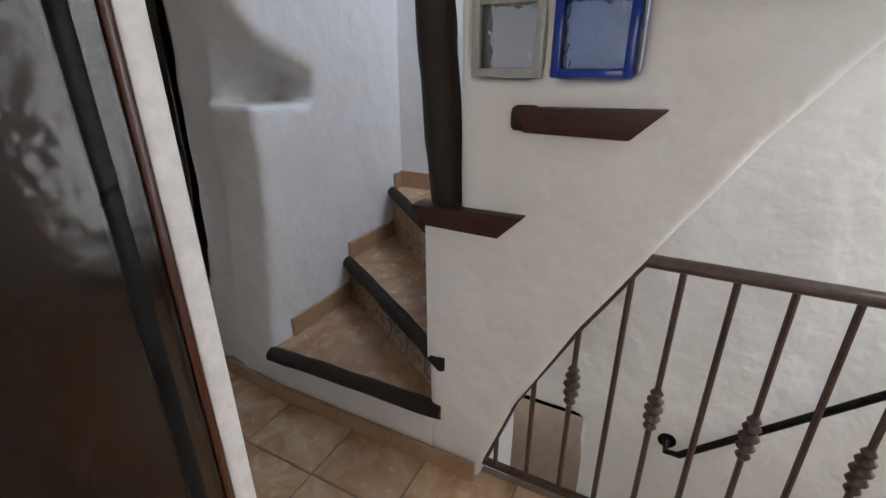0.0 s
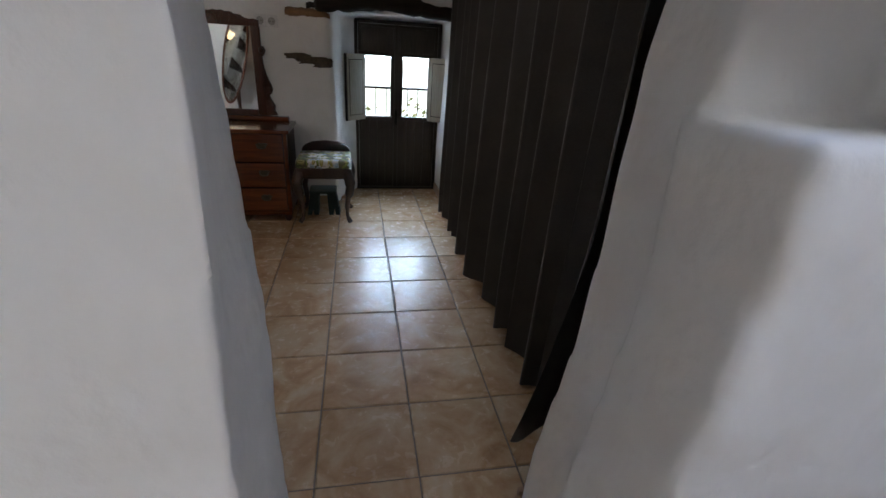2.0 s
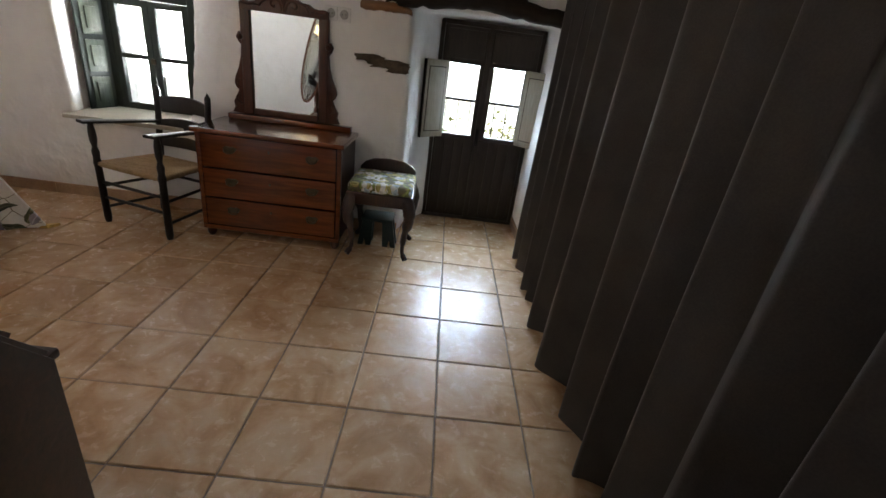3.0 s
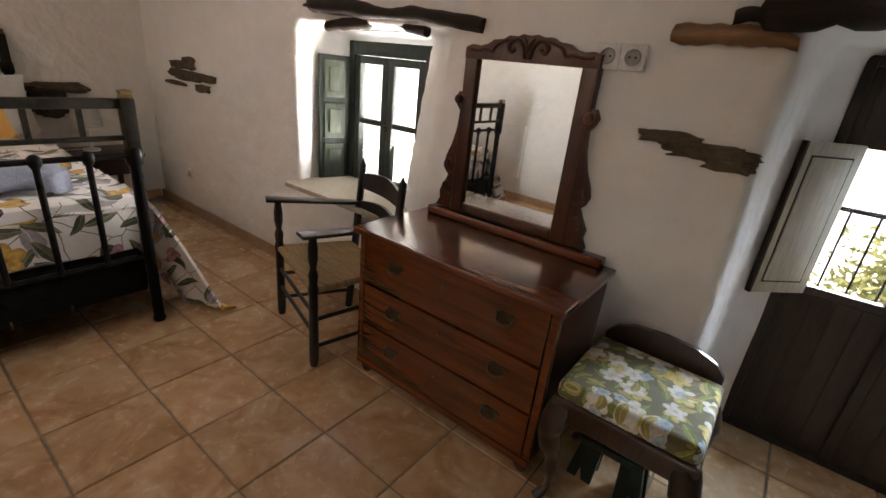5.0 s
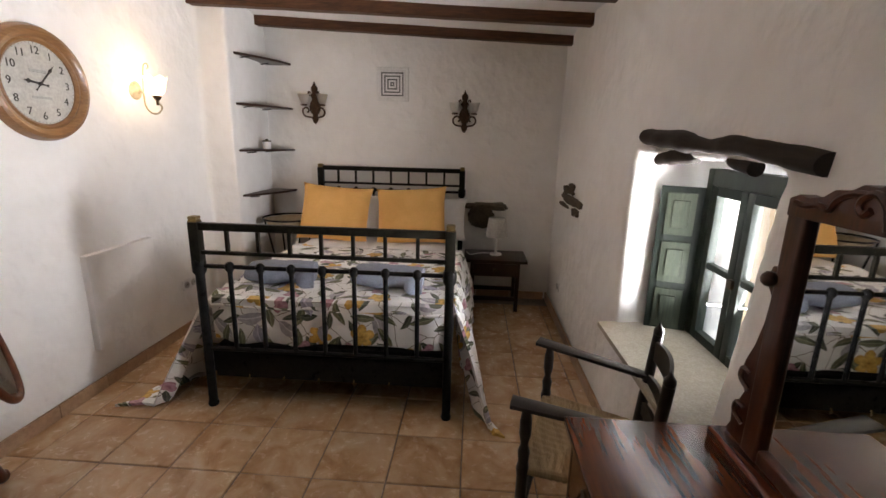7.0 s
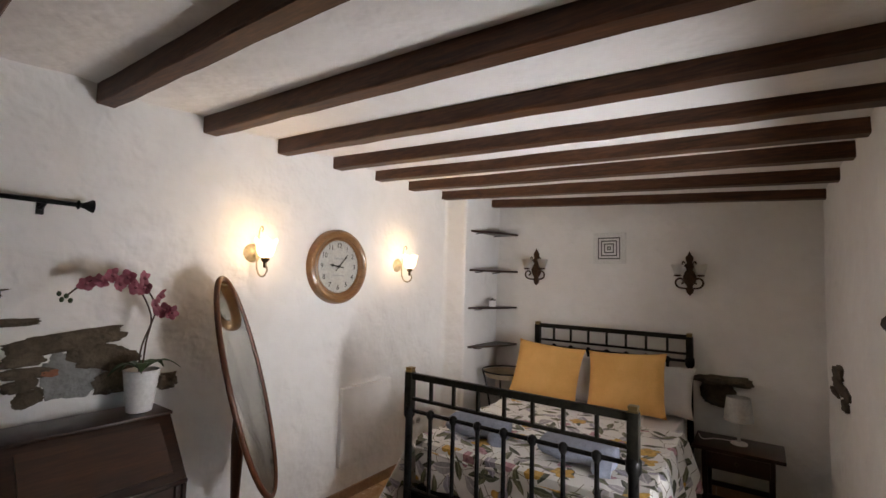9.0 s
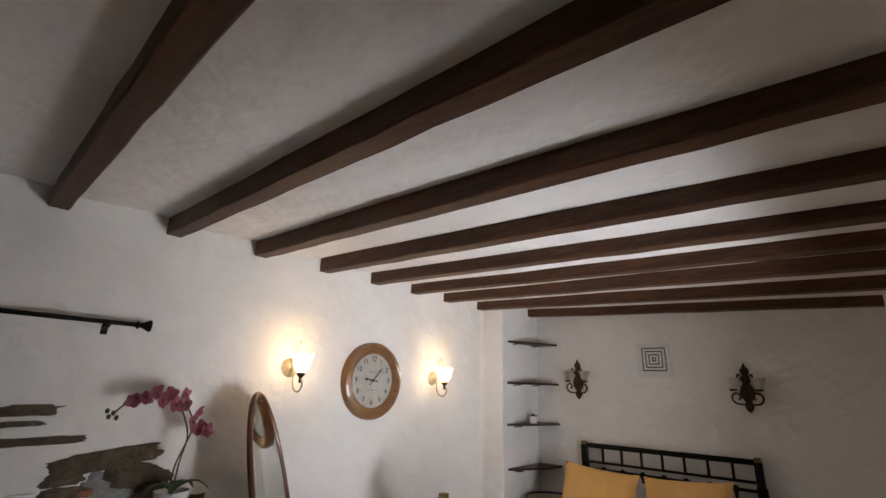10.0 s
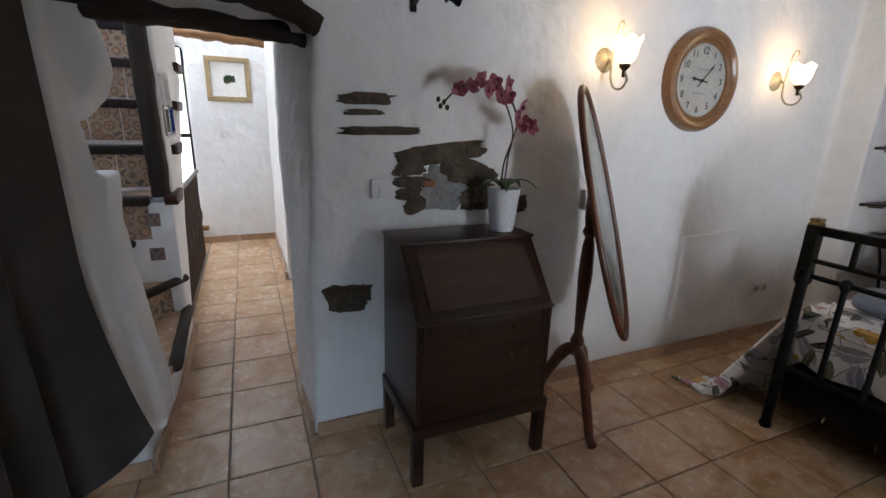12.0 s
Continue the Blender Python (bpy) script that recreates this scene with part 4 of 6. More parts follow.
for hx, ang, sgn in ((-0.125, 46, -1), (0.475, -38, 1)):
    m = Matrix.Translation((hx, 2.608, 0)) @ Matrix.Rotation(radians(ang), 4, "Z")

    def sh_box(x0, x1, z0, z1, y0, y1, bev=0.003):
        b = box((sgn * x0, y0, z0), (sgn * x1, y1, z1), bev)
        bmesh.ops.transform(b, matrix=m, verts=b.verts)
        return b
    sh = part("shutter", sh_box(0, 0.235, 0.665, 1.215, -0.024, -0.006), PALEWOOD, bdoor, "small pale painted inner shutter")
    part("groove", sh_box(0.034, 0.201, 0.709, 1.171, -0.0255, -0.022, 0.0), DARKWOOD, sh, "dark groove round the panel")
    part("edge_strip", sh_box(0.226, 0.236, 0.665, 1.215, -0.0255, -0.004, 0.001), DARKWOOD, sh, "dark worn edge")
    part("panel", sh_box(0.04, 0.195, 0.715, 1.165, -0.029, -0.022, 0.004), PALEWOOD, sh)
part("meeting_strip", box((0.150, 2.600, 0.0), (0.186, 2.618, BZ - 0.03), 0.003), DOORWOOD, bdoor)
part("threshold", box((-0.2, 2.59, -0.005), (0.565, 2.70, 0.022), 0.004), DOORWOOD, bdoor)
part("bolt", box((0.155, 2.598, 0.62), (0.18, 2.612, 0.75), 0.003), IRON, bdoor)

# old timbers over the openings
solo("lintel", log([(-0.54, 2.10, 1.525), (-0.40, 2.10, 1.535), (-0.15, 2.10, 1.575), (0.12, 2.11, 1.585), (0.42, 2.11, 1.54), (0.72, 2.12, 1.53)], [0.022, 0.045, 0.06, 0.064, 0.05, 0.055], 2, steps=34), DARKWOOD, "curved dark old timber lintel over the balcony door", "lintel", "", "structure")
solo("lintel", log([(-2.53, 2.14, 1.548), (-2.38, 2.13, 1.545), (-2.15, 2.13, 1.535), (-1.90, 2.13, 1.515), (-1.70, 2.13, 1.515), (-1.38, 2.13, 1.480)], [0.012, 0.040, 0.042, 0.030, 0.035, 0.032], 4, steps=34, amp=0.45, flat=0.85), DARKWOOD, "twisted dark branch lintel over the window", "lintel", "", "structure")
solo("lintel", log([(-2.36, 2.16, 1.455), (-2.15, 2.16, 1.475), (-1.95, 2.18, 1.485), (-1.70, 2.17, 1.455)], [0.026, 0.032, 0.010, 0.024], 6, amp=0.4), DARKWOOD, "second smaller branch under the window lintel", "lintel", "", "structure")
solo("lintel", log([(0.50, -0.80, 1.93), (0.2, -0.79, 1.905), (-0.1, -0.79, 1.895), (-0.32, -0.80, 1.87), (-0.47, -0.81, 1.80)], [0.045, 0.05, 0.046, 0.05, 0.042], 7, steps=34), DARKWOOD, "gnarled dark branch lintel over the doorway", "lintel", "", "structure")
solo("lintel", log([(0.45, -0.90, 1.84), (0.15, -0.90, 1.82), (-0.15, -0.92, 1.80), (-0.45, -0.92, 1.765)], [0.02, 0.028, 0.03, 0.024], 9, steps=28), DARKWOOD, "thin split branch under the doorway lintel", "lintel", "", "structure")
solo("lintel", log([(0.5, -1.10, 1.85), (0.0, -1.12, 1.85), (-0.5, -1.12, 1.83)], [0.05, 0.05, 0.05], 11), DARKWOOD, "dark timber inside the doorway head", "lintel", "", "structure")

# ---- outside ----
solo("balcony", box((-0.6, 2.74, -0.15), (1.1, 3.5, -0.02), 0.01), CONCRETE, "plain pale concrete balcony slab outside the door", "balcony", "", "structure")
brail = thing("balcony_railing", (0.2, 3.45, -0.02), "dark iron balcony railing with thin upright bars", "railing")
part("top_rail", box((-0.6, 3.43, 0.86), (1.1, 3.46, 0.885), 0.004), IRON, brail)
for k in range(15):
    part("bar", rod((-0.56 + 0.115 * k, 3.445, -0.02), (-0.56 + 0.115 * k, 3.445, 0.87), 0.006, 6), IRON, brail)
solo("terrace", box((-9, 2.85, -3.5), (9, 13, -3.2), 0.05), DRYGROUND, "dry earth terrace below the balcony", "ground", "", "structure")


def tree(at, height, spread, seed):
    """A young tree: tapered trunk, forking limbs and many single leaves in loose clumps."""
    rnd = random.Random(seed)
    base = Vector(at)
    t = thing("tree", at, "sunlit leafy tree with pale yellow-green leaves below the balcony", "tree", "garden trees")
    part("trunk", tube([base, base + Vector((0.08, 0.0, 0.5 * height)), base + Vector((-0.05, 0.1, 0.95 * height))], [0.11, 0.08, 0.02], 10, None, 14), RUSTWOOD, t)
    tips = []
    for k in range(16):
        f = rnd.uniform(0.45, 0.92)
        a = rnd.uniform(0, 6.283)
        r = spread * rnd.uniform(0.5, 1.0) * (1.25 - f)
        start = base + Vector((0, 0, f * height * 0.9))
        end = base + Vector((r * math.cos(a), r * math.sin(a), f * height + rnd.uniform(0.2, 0.7)))
        part("limb", tube([start, start.lerp(end, 0.5) + Vector((0, 0, 0.12)), end], [0.035, 0.022, 0.008], 6, None, 10), RUSTWOOD, t)
        tips += [start.lerp(end, q) for q in (0.45, 0.7, 0.9, 1.0)]
    verts, faces = [], []
    for p in tips:
        for _ in range(30):
            c = p + Vector((rnd.gauss(0, 0.20), rnd.gauss(0, 0.20), rnd.gauss(0, 0.15)))
            m = Euler((rnd.uniform(0, 6.3), rnd.uniform(0, 6.3), rnd.uniform(0, 6.3))).to_matrix()
            L = rnd.uniform(0.05, 0.09)
            i = len(verts)
            verts += [tuple(c + m @ Vector(q)) for q in ((0, -L, 0), (0.35 * L, 0, 0.1 * L), (0, L, 0), (-0.35 * L, 0, 0.1 * L))]
            faces += [(i, i + 1, i + 2), (i, i + 2, i + 3)]
    me = bpy.data.meshes.new("crown")
    me.from_pydata([tuple(Vector(v) - base) for v in verts], [], faces)
    me.materials.append(FOLIAGE)
    crown = new("crown", me)
    crown.parent = t
    tagged(crown, "loose crown of small leaves")


tree((-0.6, 6.6, -3.2), 3.25, 1.2, 1)
tree((1.3, 7.6, -3.2), 2.9, 1.3, 2)
solo("ground", sheet(lambda u, v: (-400 + 800 * u, 8.0 + 600 * v, -30 + 2 * noise.noise(Vector((30 * u, 20 * v, 0)))), 60, 50), DRYGROUND, "dry pale valley floor far below the house", "ground", "", "structure")
# flat glowing sheets in place of the bright outdoors
solo("backdrop", box((-90, 60, -45), (90, 60.2, 40)), BACKDROP, "flat glowing pale green backdrop standing in for the overexposed distance", "backdrop", "", "structure", smooth=False)
solo("backdrop", box((-30, -60.2, -40), (60, -60, 40)), BACKDROP, "flat glowing backdrop beyond the stair window in place of overexposed distance", "backdrop", "", "structure", smooth=False)

# ---- skirtings ----
def skirting(a, b_, n):
    """A row of skirting tiles from a to b_; n points into the room."""
    a, b_, n = Vector((*a, 0)), Vector((*b_, 0)), Vector((*n, 0))
    L = (b_ - a).length
    k = max(1, round(L / S))
    t = (b_ - a).normalized()
    root = tagged(new("baseboard"), "low terracotta tile skirting along the plaster wall", "skirting", "", "structure")
    for i in range(k):
        p, q = a + t * (L * i / k + 0.002), a + t * (L * (i + 1) / k - 0.002)
        bm = prism([(p.x, p.y), (q.x, q.y), (q.x + n.x * 0.016, q.y + n.y * 0.016), (p.x + n.x * 0.016, p.y + n.y * 0.016)], "z", 0.0, 0.075, bevel=0.002)
        part("skirting_tile", bm, SKIRT, root, smooth=False)


skirting((-3.965, -0.825), (-0.385, -0.825), (0, 1))
skirting((-3.96, -0.82), (-3.96, -0.60), (1, 0))
skirting((-4.61, -0.585), (-3.965, -0.585), (0, 1))
skirting((-4.612, -0.57), (-4.612, 2.1), (1, 0))
skirting((-4.61, 2.13), (-0.36, 2.13), (0, -1))
skirting((-0.372, -1.27), (-0.376, -0.84), (1, 0))
skirting((-0.608, -2.06), (-0.608, -1.30), (1, 0))
skirting((-0.44, -4.82), (-0.44, -3.16), (1, 0))
skirting((-0.44, -4.822), (0.40, -4.822), (0, 1))
skirting((0.252, -2.24), (0.252, -1.33), (-1, 0))
skirting((0.275, -1.06), (0.285, -0.84), (-1, 0))
skirting((0.252, -1.33), (0.272, -1.06), (-1, 0))
skirting((0.285, -0.832), (0.84, -0.832), (0, 1))
skirting((0.575, 2.13), (0.57, 2.58), (-1, 0))

# ---- bed ----
bed = thing("bed", (-3.55, 0.59, 0), "black and bronze metal double bed with barred head and foot", "bed")
Y0, Y1 = -0.078, 1.263


def bed_end(x, top, rails, low):
    for y in (Y0, Y1):
        p = part("post", box((x - 0.026, y - 0.026, rails[2] + 0.02), (x + 0.026, y + 0.026, top - 0.035), 0.004), BRONZE, bed, "square bronze upper post")
        part("finial", lathe([(0.030, 0), (0.034, 0.006), (0.026, 0.014), (0.032, 0.022), (0.030, 0.030), (0.0, 0.036)], (x, y, top - 0.036), 4, None, pose(0, 0, 0, 0, 0, 45)), BRASS, p, "worn brass cap")
        part("leg", lathe([(0.026, 0), (0.030, 0.015), (0.024, 0.03), (0.024, rails[2] - 0.05), (0.036, rails[2] - 0.03), (0.036, rails[2] + 0.02), (0.028, rails[2] + 0.035)], (x, y, 0), 14), IRON, bed, "round black leg")
    part("top_rail", box((x - 0.016, Y0 + 0.02, rails[0] - 0.020), (x + 0.016, Y1 - 0.02, rails[0] + 0.020), 0.004), BRONZE, bed)
    part("second_rail", box((x - 0.011, Y0 + 0.02, rails[1] - 0.010), (x + 0.011, Y1 - 0.02, rails[1] + 0.010), 0.003), BRONZE, bed)
    part("round_rail", rod((x, Y0, rails[2]), (x, Y1, rails[2]), 0.012, 10), IRON, bed)
    for k in range(7):
        y = Y0 + (Y1 - Y0) * (k + 1) / 8
        part("upper_bar", box((x - 0.009, y - 0.009, rails[1]), (x + 0.009, y + 0.009, rails[0])), BRONZE, bed, smooth=False)
        bar = part("lower_bar", rod((x, y, low), (x, y, rails[2]), 0.0125, 10), IRON, bed)
        part("knot", lathe([(0.012, -0.035), (0.016, -0.025), (0.024, -0.012), (0.026, 0.002), (0.022, 0.016), (0.010, 0.026), (0, 0.028)], (x, y, rails[2]), 10), IRON, bar)
    part("low_rail", rod((x, Y0, low), (x, Y1, low), 0.013, 10), IRON, bed)


bed_end(-2.548, 1.105, (1.047, 0.907, 0.832), 0.355)
bed_end(-4.548, 1.275, (1.236, 1.099, 1.04), 0.4)
for y in (Y0 + 0.01, Y1 - 0.01):
    part("side_rail", box((-4.53, y - 0.015, 0.20), (-2.57, y + 0.015, 0.33), 0.004), IRON, bed)
# under-bed shade put in as a black board across the foot
part("underside_board", box((-2.60, Y0 + 0.02, 0.17), (-2.572, Y1 - 0.02, 0.34), 0.004), IRON, bed, "black board standing in for the dark underside of the bed base")
part("base", box((-4.5, Y0 + 0.03, 0.22), (-2.61, Y1 - 0.03, 0.36), 0.01), IRON, bed)
for k in range(5):
    part("spring_hook", tube([(-2.57, 0.14 + 0.2 * k, 0.19), (-2.556, 0.14 + 0.2 * k, 0.172), (-2.57, 0.14 + 0.2 * k, 0.16)], 0.004, 6), BRASS, bed)
solo("mattress", box((-4.51, Y0 + 0.035, 0.362), (-2.625, Y1 - 0.035, 0.60), 0.05, 4), LINEN, "thick white mattress on the metal bed base", "mattress")


def duvet_pt(u, v):
    """u along the bed from head to foot, v across it, down both sides to the floor at the foot."""
    f = v * 2 - 1
    L = -3.95 + 1.345 * u
    drop_l = 0.36 + (0.34 if v > 0.5 else 0.44) * max(0, (u - 0.35) / 0.65) ** 1.2
    half = 0.69
    arc = f * (half + drop_l)
    side = 1 if f > 0 else -1
    over = max(0.0, abs(arc) - half)
    y = 0.592 + side * min(abs(arc), half)
    z = 0.625 + 0.012 * noise.noise(Vector((L * 4, y * 4, 0))) + 0.014 * noise.noise(Vector((L * 9, y * 9, 3)))
    if over > 0:
        k = min(1, over / 0.05)
        z -= over - 0.02 * (1 - k)
        flare = (0.15 if side > 0 else 0.30) * over + 0.20 * max(0, u - 0.7) * over * 3
        y += side * ((0.028 if side > 0 else 0.02) * k + flare + (0.034 * math.sin(L * 24 + side) + 0.016 * math.sin(L * 47 + 2 * side)) * min(1, over * 4))
        L += (0.34 if side > 0 else 0.22) * over * max(0, u - 0.6) * 2.2
        y += side * (0.2 if side > 0 else 0.5) * max(0.0, over - 0.60)
    end = max(0.0, (u - 0.93) / 0.07)
    if over <= 0 and end > 0:
        z -= 0.04 * end * end
    return (L, y, max(z, 0.012 + 0.012 * (1 + noise.noise(Vector((L * 12, y * 12, 0))))))


duv = thing("duvet", (-3.3, 0.59, 0.63), "white duvet cover with large grey, ochre and pink flowers", "duvet")
part("cover", sheet(duvet_pt, 54, 90, 0.016), DUVET, duv)


def foot_pt(u, v):
    y = 0.592 + (v - 0.5) * 1.33
    a = u
    x = -2.612 + 0.012 * math.sin(y * 19) * a + 0.008 * noise.noise(Vector((y * 8, a * 3, 0)))
    z = 0.622 - 0.245 * a - 0.012 * math.sin(y * 5.5) * a - 0.012 * noise.noise(Vector((y * 6, 1, 0))) * a
    if a < 0.12:
        x -= 0.05 * (0.12 - a) / 0.12
        z = 0.632 - 0.04 * a
    return (x, y, z)


part("foot_fall", sheet(foot_pt, 18, 60, 0.014), DUVETFOOT, duv)
solo("sheet", box((-4.35, Y0 + 0.02, 0.603), (-3.90, Y1 - 0.02, 0.632), 0.012, 3), LINEN, "white turned-down sheet at the head of the bed", "sheet")


def cushion(name, at, w, h, t, m, material, label, category, group=""):
    """A stuffed square cushion, built lying and turned by m."""
    b = bmesh.new()
    n = 16
    for s in (1, -1):
        g = []
        for i in range(n + 1):
            row = []
            for j in range(n + 1):
                a, c = 2 * i / n - 1, 2 * j / n - 1
                pinch = 1 - 0.07 * (1 - abs(a) ** 3) * (abs(c) ** 4) - 0.0
                pinch2 = 1 - 0.07 * (1 - abs(c) ** 3) * (abs(a) ** 4)
                puff = (max(0, 1 - abs(a) ** 2.6) * max(0, 1 - abs(c) ** 2.6)) ** 0.55
                p = Vector((a * w / 2 * pinch2, c * h / 2 * pinch, s * t / 2 * puff))
                p.z += 0.008 * noise.noise(p * 9 + Vector(at) * 3) * (puff > 0)
                row.append(b.verts.new(p))
            g.append(row)
        for i in range(n):
            for j in range(n):
                b.faces.new((g[i][j], g[i + 1][j], g[i + 1][j + 1], g[i][j + 1]))
    bmesh.ops.remove_doubles(b, verts=b.verts, dist=0.0008)
    bmesh.ops.transform(b, matrix=Matrix.Translation(at) @ m, verts=b.verts)
    return solo(name, b, material, label, category, group)


LEANX = Euler((radians(90), 0, radians(90))).to_matrix().to_4x4()
for y, rz, rl in ((0.155, 3, -3), (0.835, -4, 3)):
    m = Matrix.Rotation(radians(-22), 4, "Y") @ Matrix.Rotation(radians(rl), 4, "X") @ Matrix.Rotation(radians(rz), 4, "Z") @ LEANX
    cushion("cushion", (-4.20, y, 0.862), 0.63, 0.51, 0.17, m, ORANGE, "large square orange linen cushion propped at the bed head", "cushion", "orange cushions")
for y in (0.22, 0.98):
    m = Matrix.Rotation(radians(-30), 4, "Y") @ LEANX
    cushion("pillow", (-4.36, y, 0.82), 0.68, 0.42, 0.17, m, LINEN, "white bed pillow behind the orange cushions", "pillow", "white pillows")


def towel(at, w, rz):
    """A loosely rolled bath towel lying on its seam, with one loose corner."""
    t = thing("towel", at, "loosely rolled blue-grey towel lying on the duvet", "towel", "rolled towels")
    m = pose(*at, 0, 0, rz)

    def roll(u, v):
        a = 2 * math.pi * v
        e = 1 - 0.22 * abs(2 * u - 1) ** 6
        turn = 1 + 0.05 * math.sin(a * 1.0 + 6 * u)
        p = Vector((0.125 * math.cos(a) * e * turn, (u - 0.5) * w, 0.062 + 0.064 * math.sin(a) * e))
        return p + 0.012 * Vector((noise.noise(p * 8), noise.noise(p * 7 + Vector((4, 0, 0))), noise.noise(p * 9 + Vector((0, 7, 0)))))
    b = sheet(roll, 26, 28)
    bmesh.ops.remove_doubles(b, verts=b.verts, dist=0.0005)
    bmesh.ops.holes_fill(b, edges=[e for e in b.edges if e.is_boundary])
    bmesh.ops.transform(b, matrix=m, verts=b.verts)
    part("roll", b, TOWEL, t)
    b = sheet(lambda u, v: (0.06 + 0.08 * u + 0.012 * math.sin(5 * v), w * (0.30 + 0.24 * v), 0.118 - 0.10 * u * u - 0.02 * v + 0.008 * math.sin(9 * u + 4 * v)), 10, 10, 0.012)
    bmesh.ops.transform(b, matrix=m, verts=b.verts)
    part("loose_corner", b, TOWEL, t)


towel((-2.95, 0.20, 0.632), 0.40, 6)
towel((-2.95, 0.87, 0.632), 0.42, -4)

# ---- bedside ----
ns = thing("nightstand", (-4.38, 1.59, 0), "small dark wooden bedside table with a drawer", "nightstand")
part("top", box((-4.575, 1.31, 0.462), (-4.185, 1.875, 0.49), 0.006), BUREAUWOOD, ns)
part("body", box((-4.56, 1.37, 0.33), (-4.225, 1.815, 0.462), 0.004), BUREAUWOOD, ns)
dr = part("drawer", box((-4.228, 1.40, 0.345), (-4.214, 1.785, 0.45), 0.004), BUREAUWOOD, ns)
part("knob", ball((-4.205, 1.59, 0.40), 0.013), DARKBRASS, dr)
for x in (-4.545, -4.24):
    for y in (1.39, 1.795):
        part("leg", box((x - 0.018, y - 0.018, 0), (x + 0.018, y + 0.018, 0.33), 0.004), BUREAUWOOD, ns)
part("stretcher", box((-4.255, 1.39, 0.10), (-4.225, 1.795, 0.135), 0.004), BUREAUWOOD, ns)
part("stretcher", box((-4.56, 1.39, 0.10), (-4.53, 1.795, 0.135), 0.004), BUREAUWOOD, ns)
lamp = thing("table_lamp", (-4.40, 1.60, 0.49), "small table lamp with a grey cloth shade, switched off", "lamp")
part("base", lathe([(0, 0), (0.055, 0), (0.055, 0.012), (0.012, 0.022), (0.009, 0.19), (0, 0.19)], (-4.40, 1.60, 0.49), 18), WHITEPAINT, lamp)
part("shade", lathe([(0.098, 0.175), (0.078, 0.345), (0.074, 0.345), (0.094, 0.175)], (-4.40, 1.60, 0.49), 24), GREYSHADE, lamp)
part("cord", tube([(-4.44, 1.58, 0.495), (-4.42, 1.45, 0.495), (-4.35, 1.37, 0.495), (-4.46, 1.33, 0.495)], 0.004, 6, None, 20), WHITEPAINT, lamp)

# corner shelves and the tray table below them
for z, cut in ((2.145, 0.23), (1.755, 0.24), (1.38, 0.24), (1.0, 0.24)):
    sh = thing("corner_shelf", (-4.4, -0.5, z), "thin dark wooden corner shelf on plaster walls", "shelf", "corner shelves")
    b = prism([(-4.62, -0.60), (-4.05, -0.60), (-4.06, -0.575), (-4.25, -0.46), (-4.45, -0.38), (-4.60, -0.345), (-4.62, -0.345)], "z", z, z + 0.018, bevel=0.003)
    part("board", b, BUREAUWOOD, sh)
    for x in (-4.15, -4.5):
        part("bracket", rod((x, -0.585, z - 0.012), (x, -0.50, z - 0.004), 0.005, 6), IRON, sh)
jar = thing("candle_jar", (-4.36, -0.50, 1.398), "small white candle in a glass with a dark lid", "candle")
part("body", lathe([(0, 0), (0.034, 0), (0.036, 0.065), (0, 0.065)], (-4.36, -0.50, 1.398), 16), CERAMIC, jar)
part("lid", lathe([(0.037, 0.065), (0.037, 0.075), (0.012, 0.078), (0.010, 0.088), (0, 0.09)], (-4.36, -0.50, 1.398), 16), DARKBRASS, jar)
tt = thing("tray_table", (-4.33, -0.30, 0), "round wire table with a pale wicker tray", "side table")
TX, TY = -4.33, -0.315
part("tray", lathe([(0, 0.72), (0.19, 0.725), (0.225, 0.775), (0.215, 0.775), (0.185, 0.738), (0, 0.735)], (TX, TY, 0), 28), WICKER, tt)
part("rim", tube([(TX + 0.235 * math.cos(a), TY + 0.235 * math.sin(a), 0.785) for a in [2 * math.pi * k / 32 for k in range(33)]], 0.008, 8), IRON, tt)
part("lower_ring", tube([(TX + 0.15 * math.cos(a), TY + 0.15 * math.sin(a), 0.25) for a in [2 * math.pi * k / 24 for k in range(25)]], 0.006, 8), IRON, tt)
for k in range(4):
    a = math.pi / 4 + k * math.pi / 2
    part("leg", tube([(TX + 0.235 * math.cos(a), TY + 0.235 * math.sin(a), 0.785), (TX + 0.19 * math.cos(a), TY + 0.19 * math.sin(a), 0.6), (TX + 0.14 * math.cos(a), TY + 0.14 * math.sin(a), 0.25), (TX + 0.19 * math.cos(a), TY + 0.19 * math.sin(a), 0.0)], 0.009, 8, None, 16), IRON, tt)

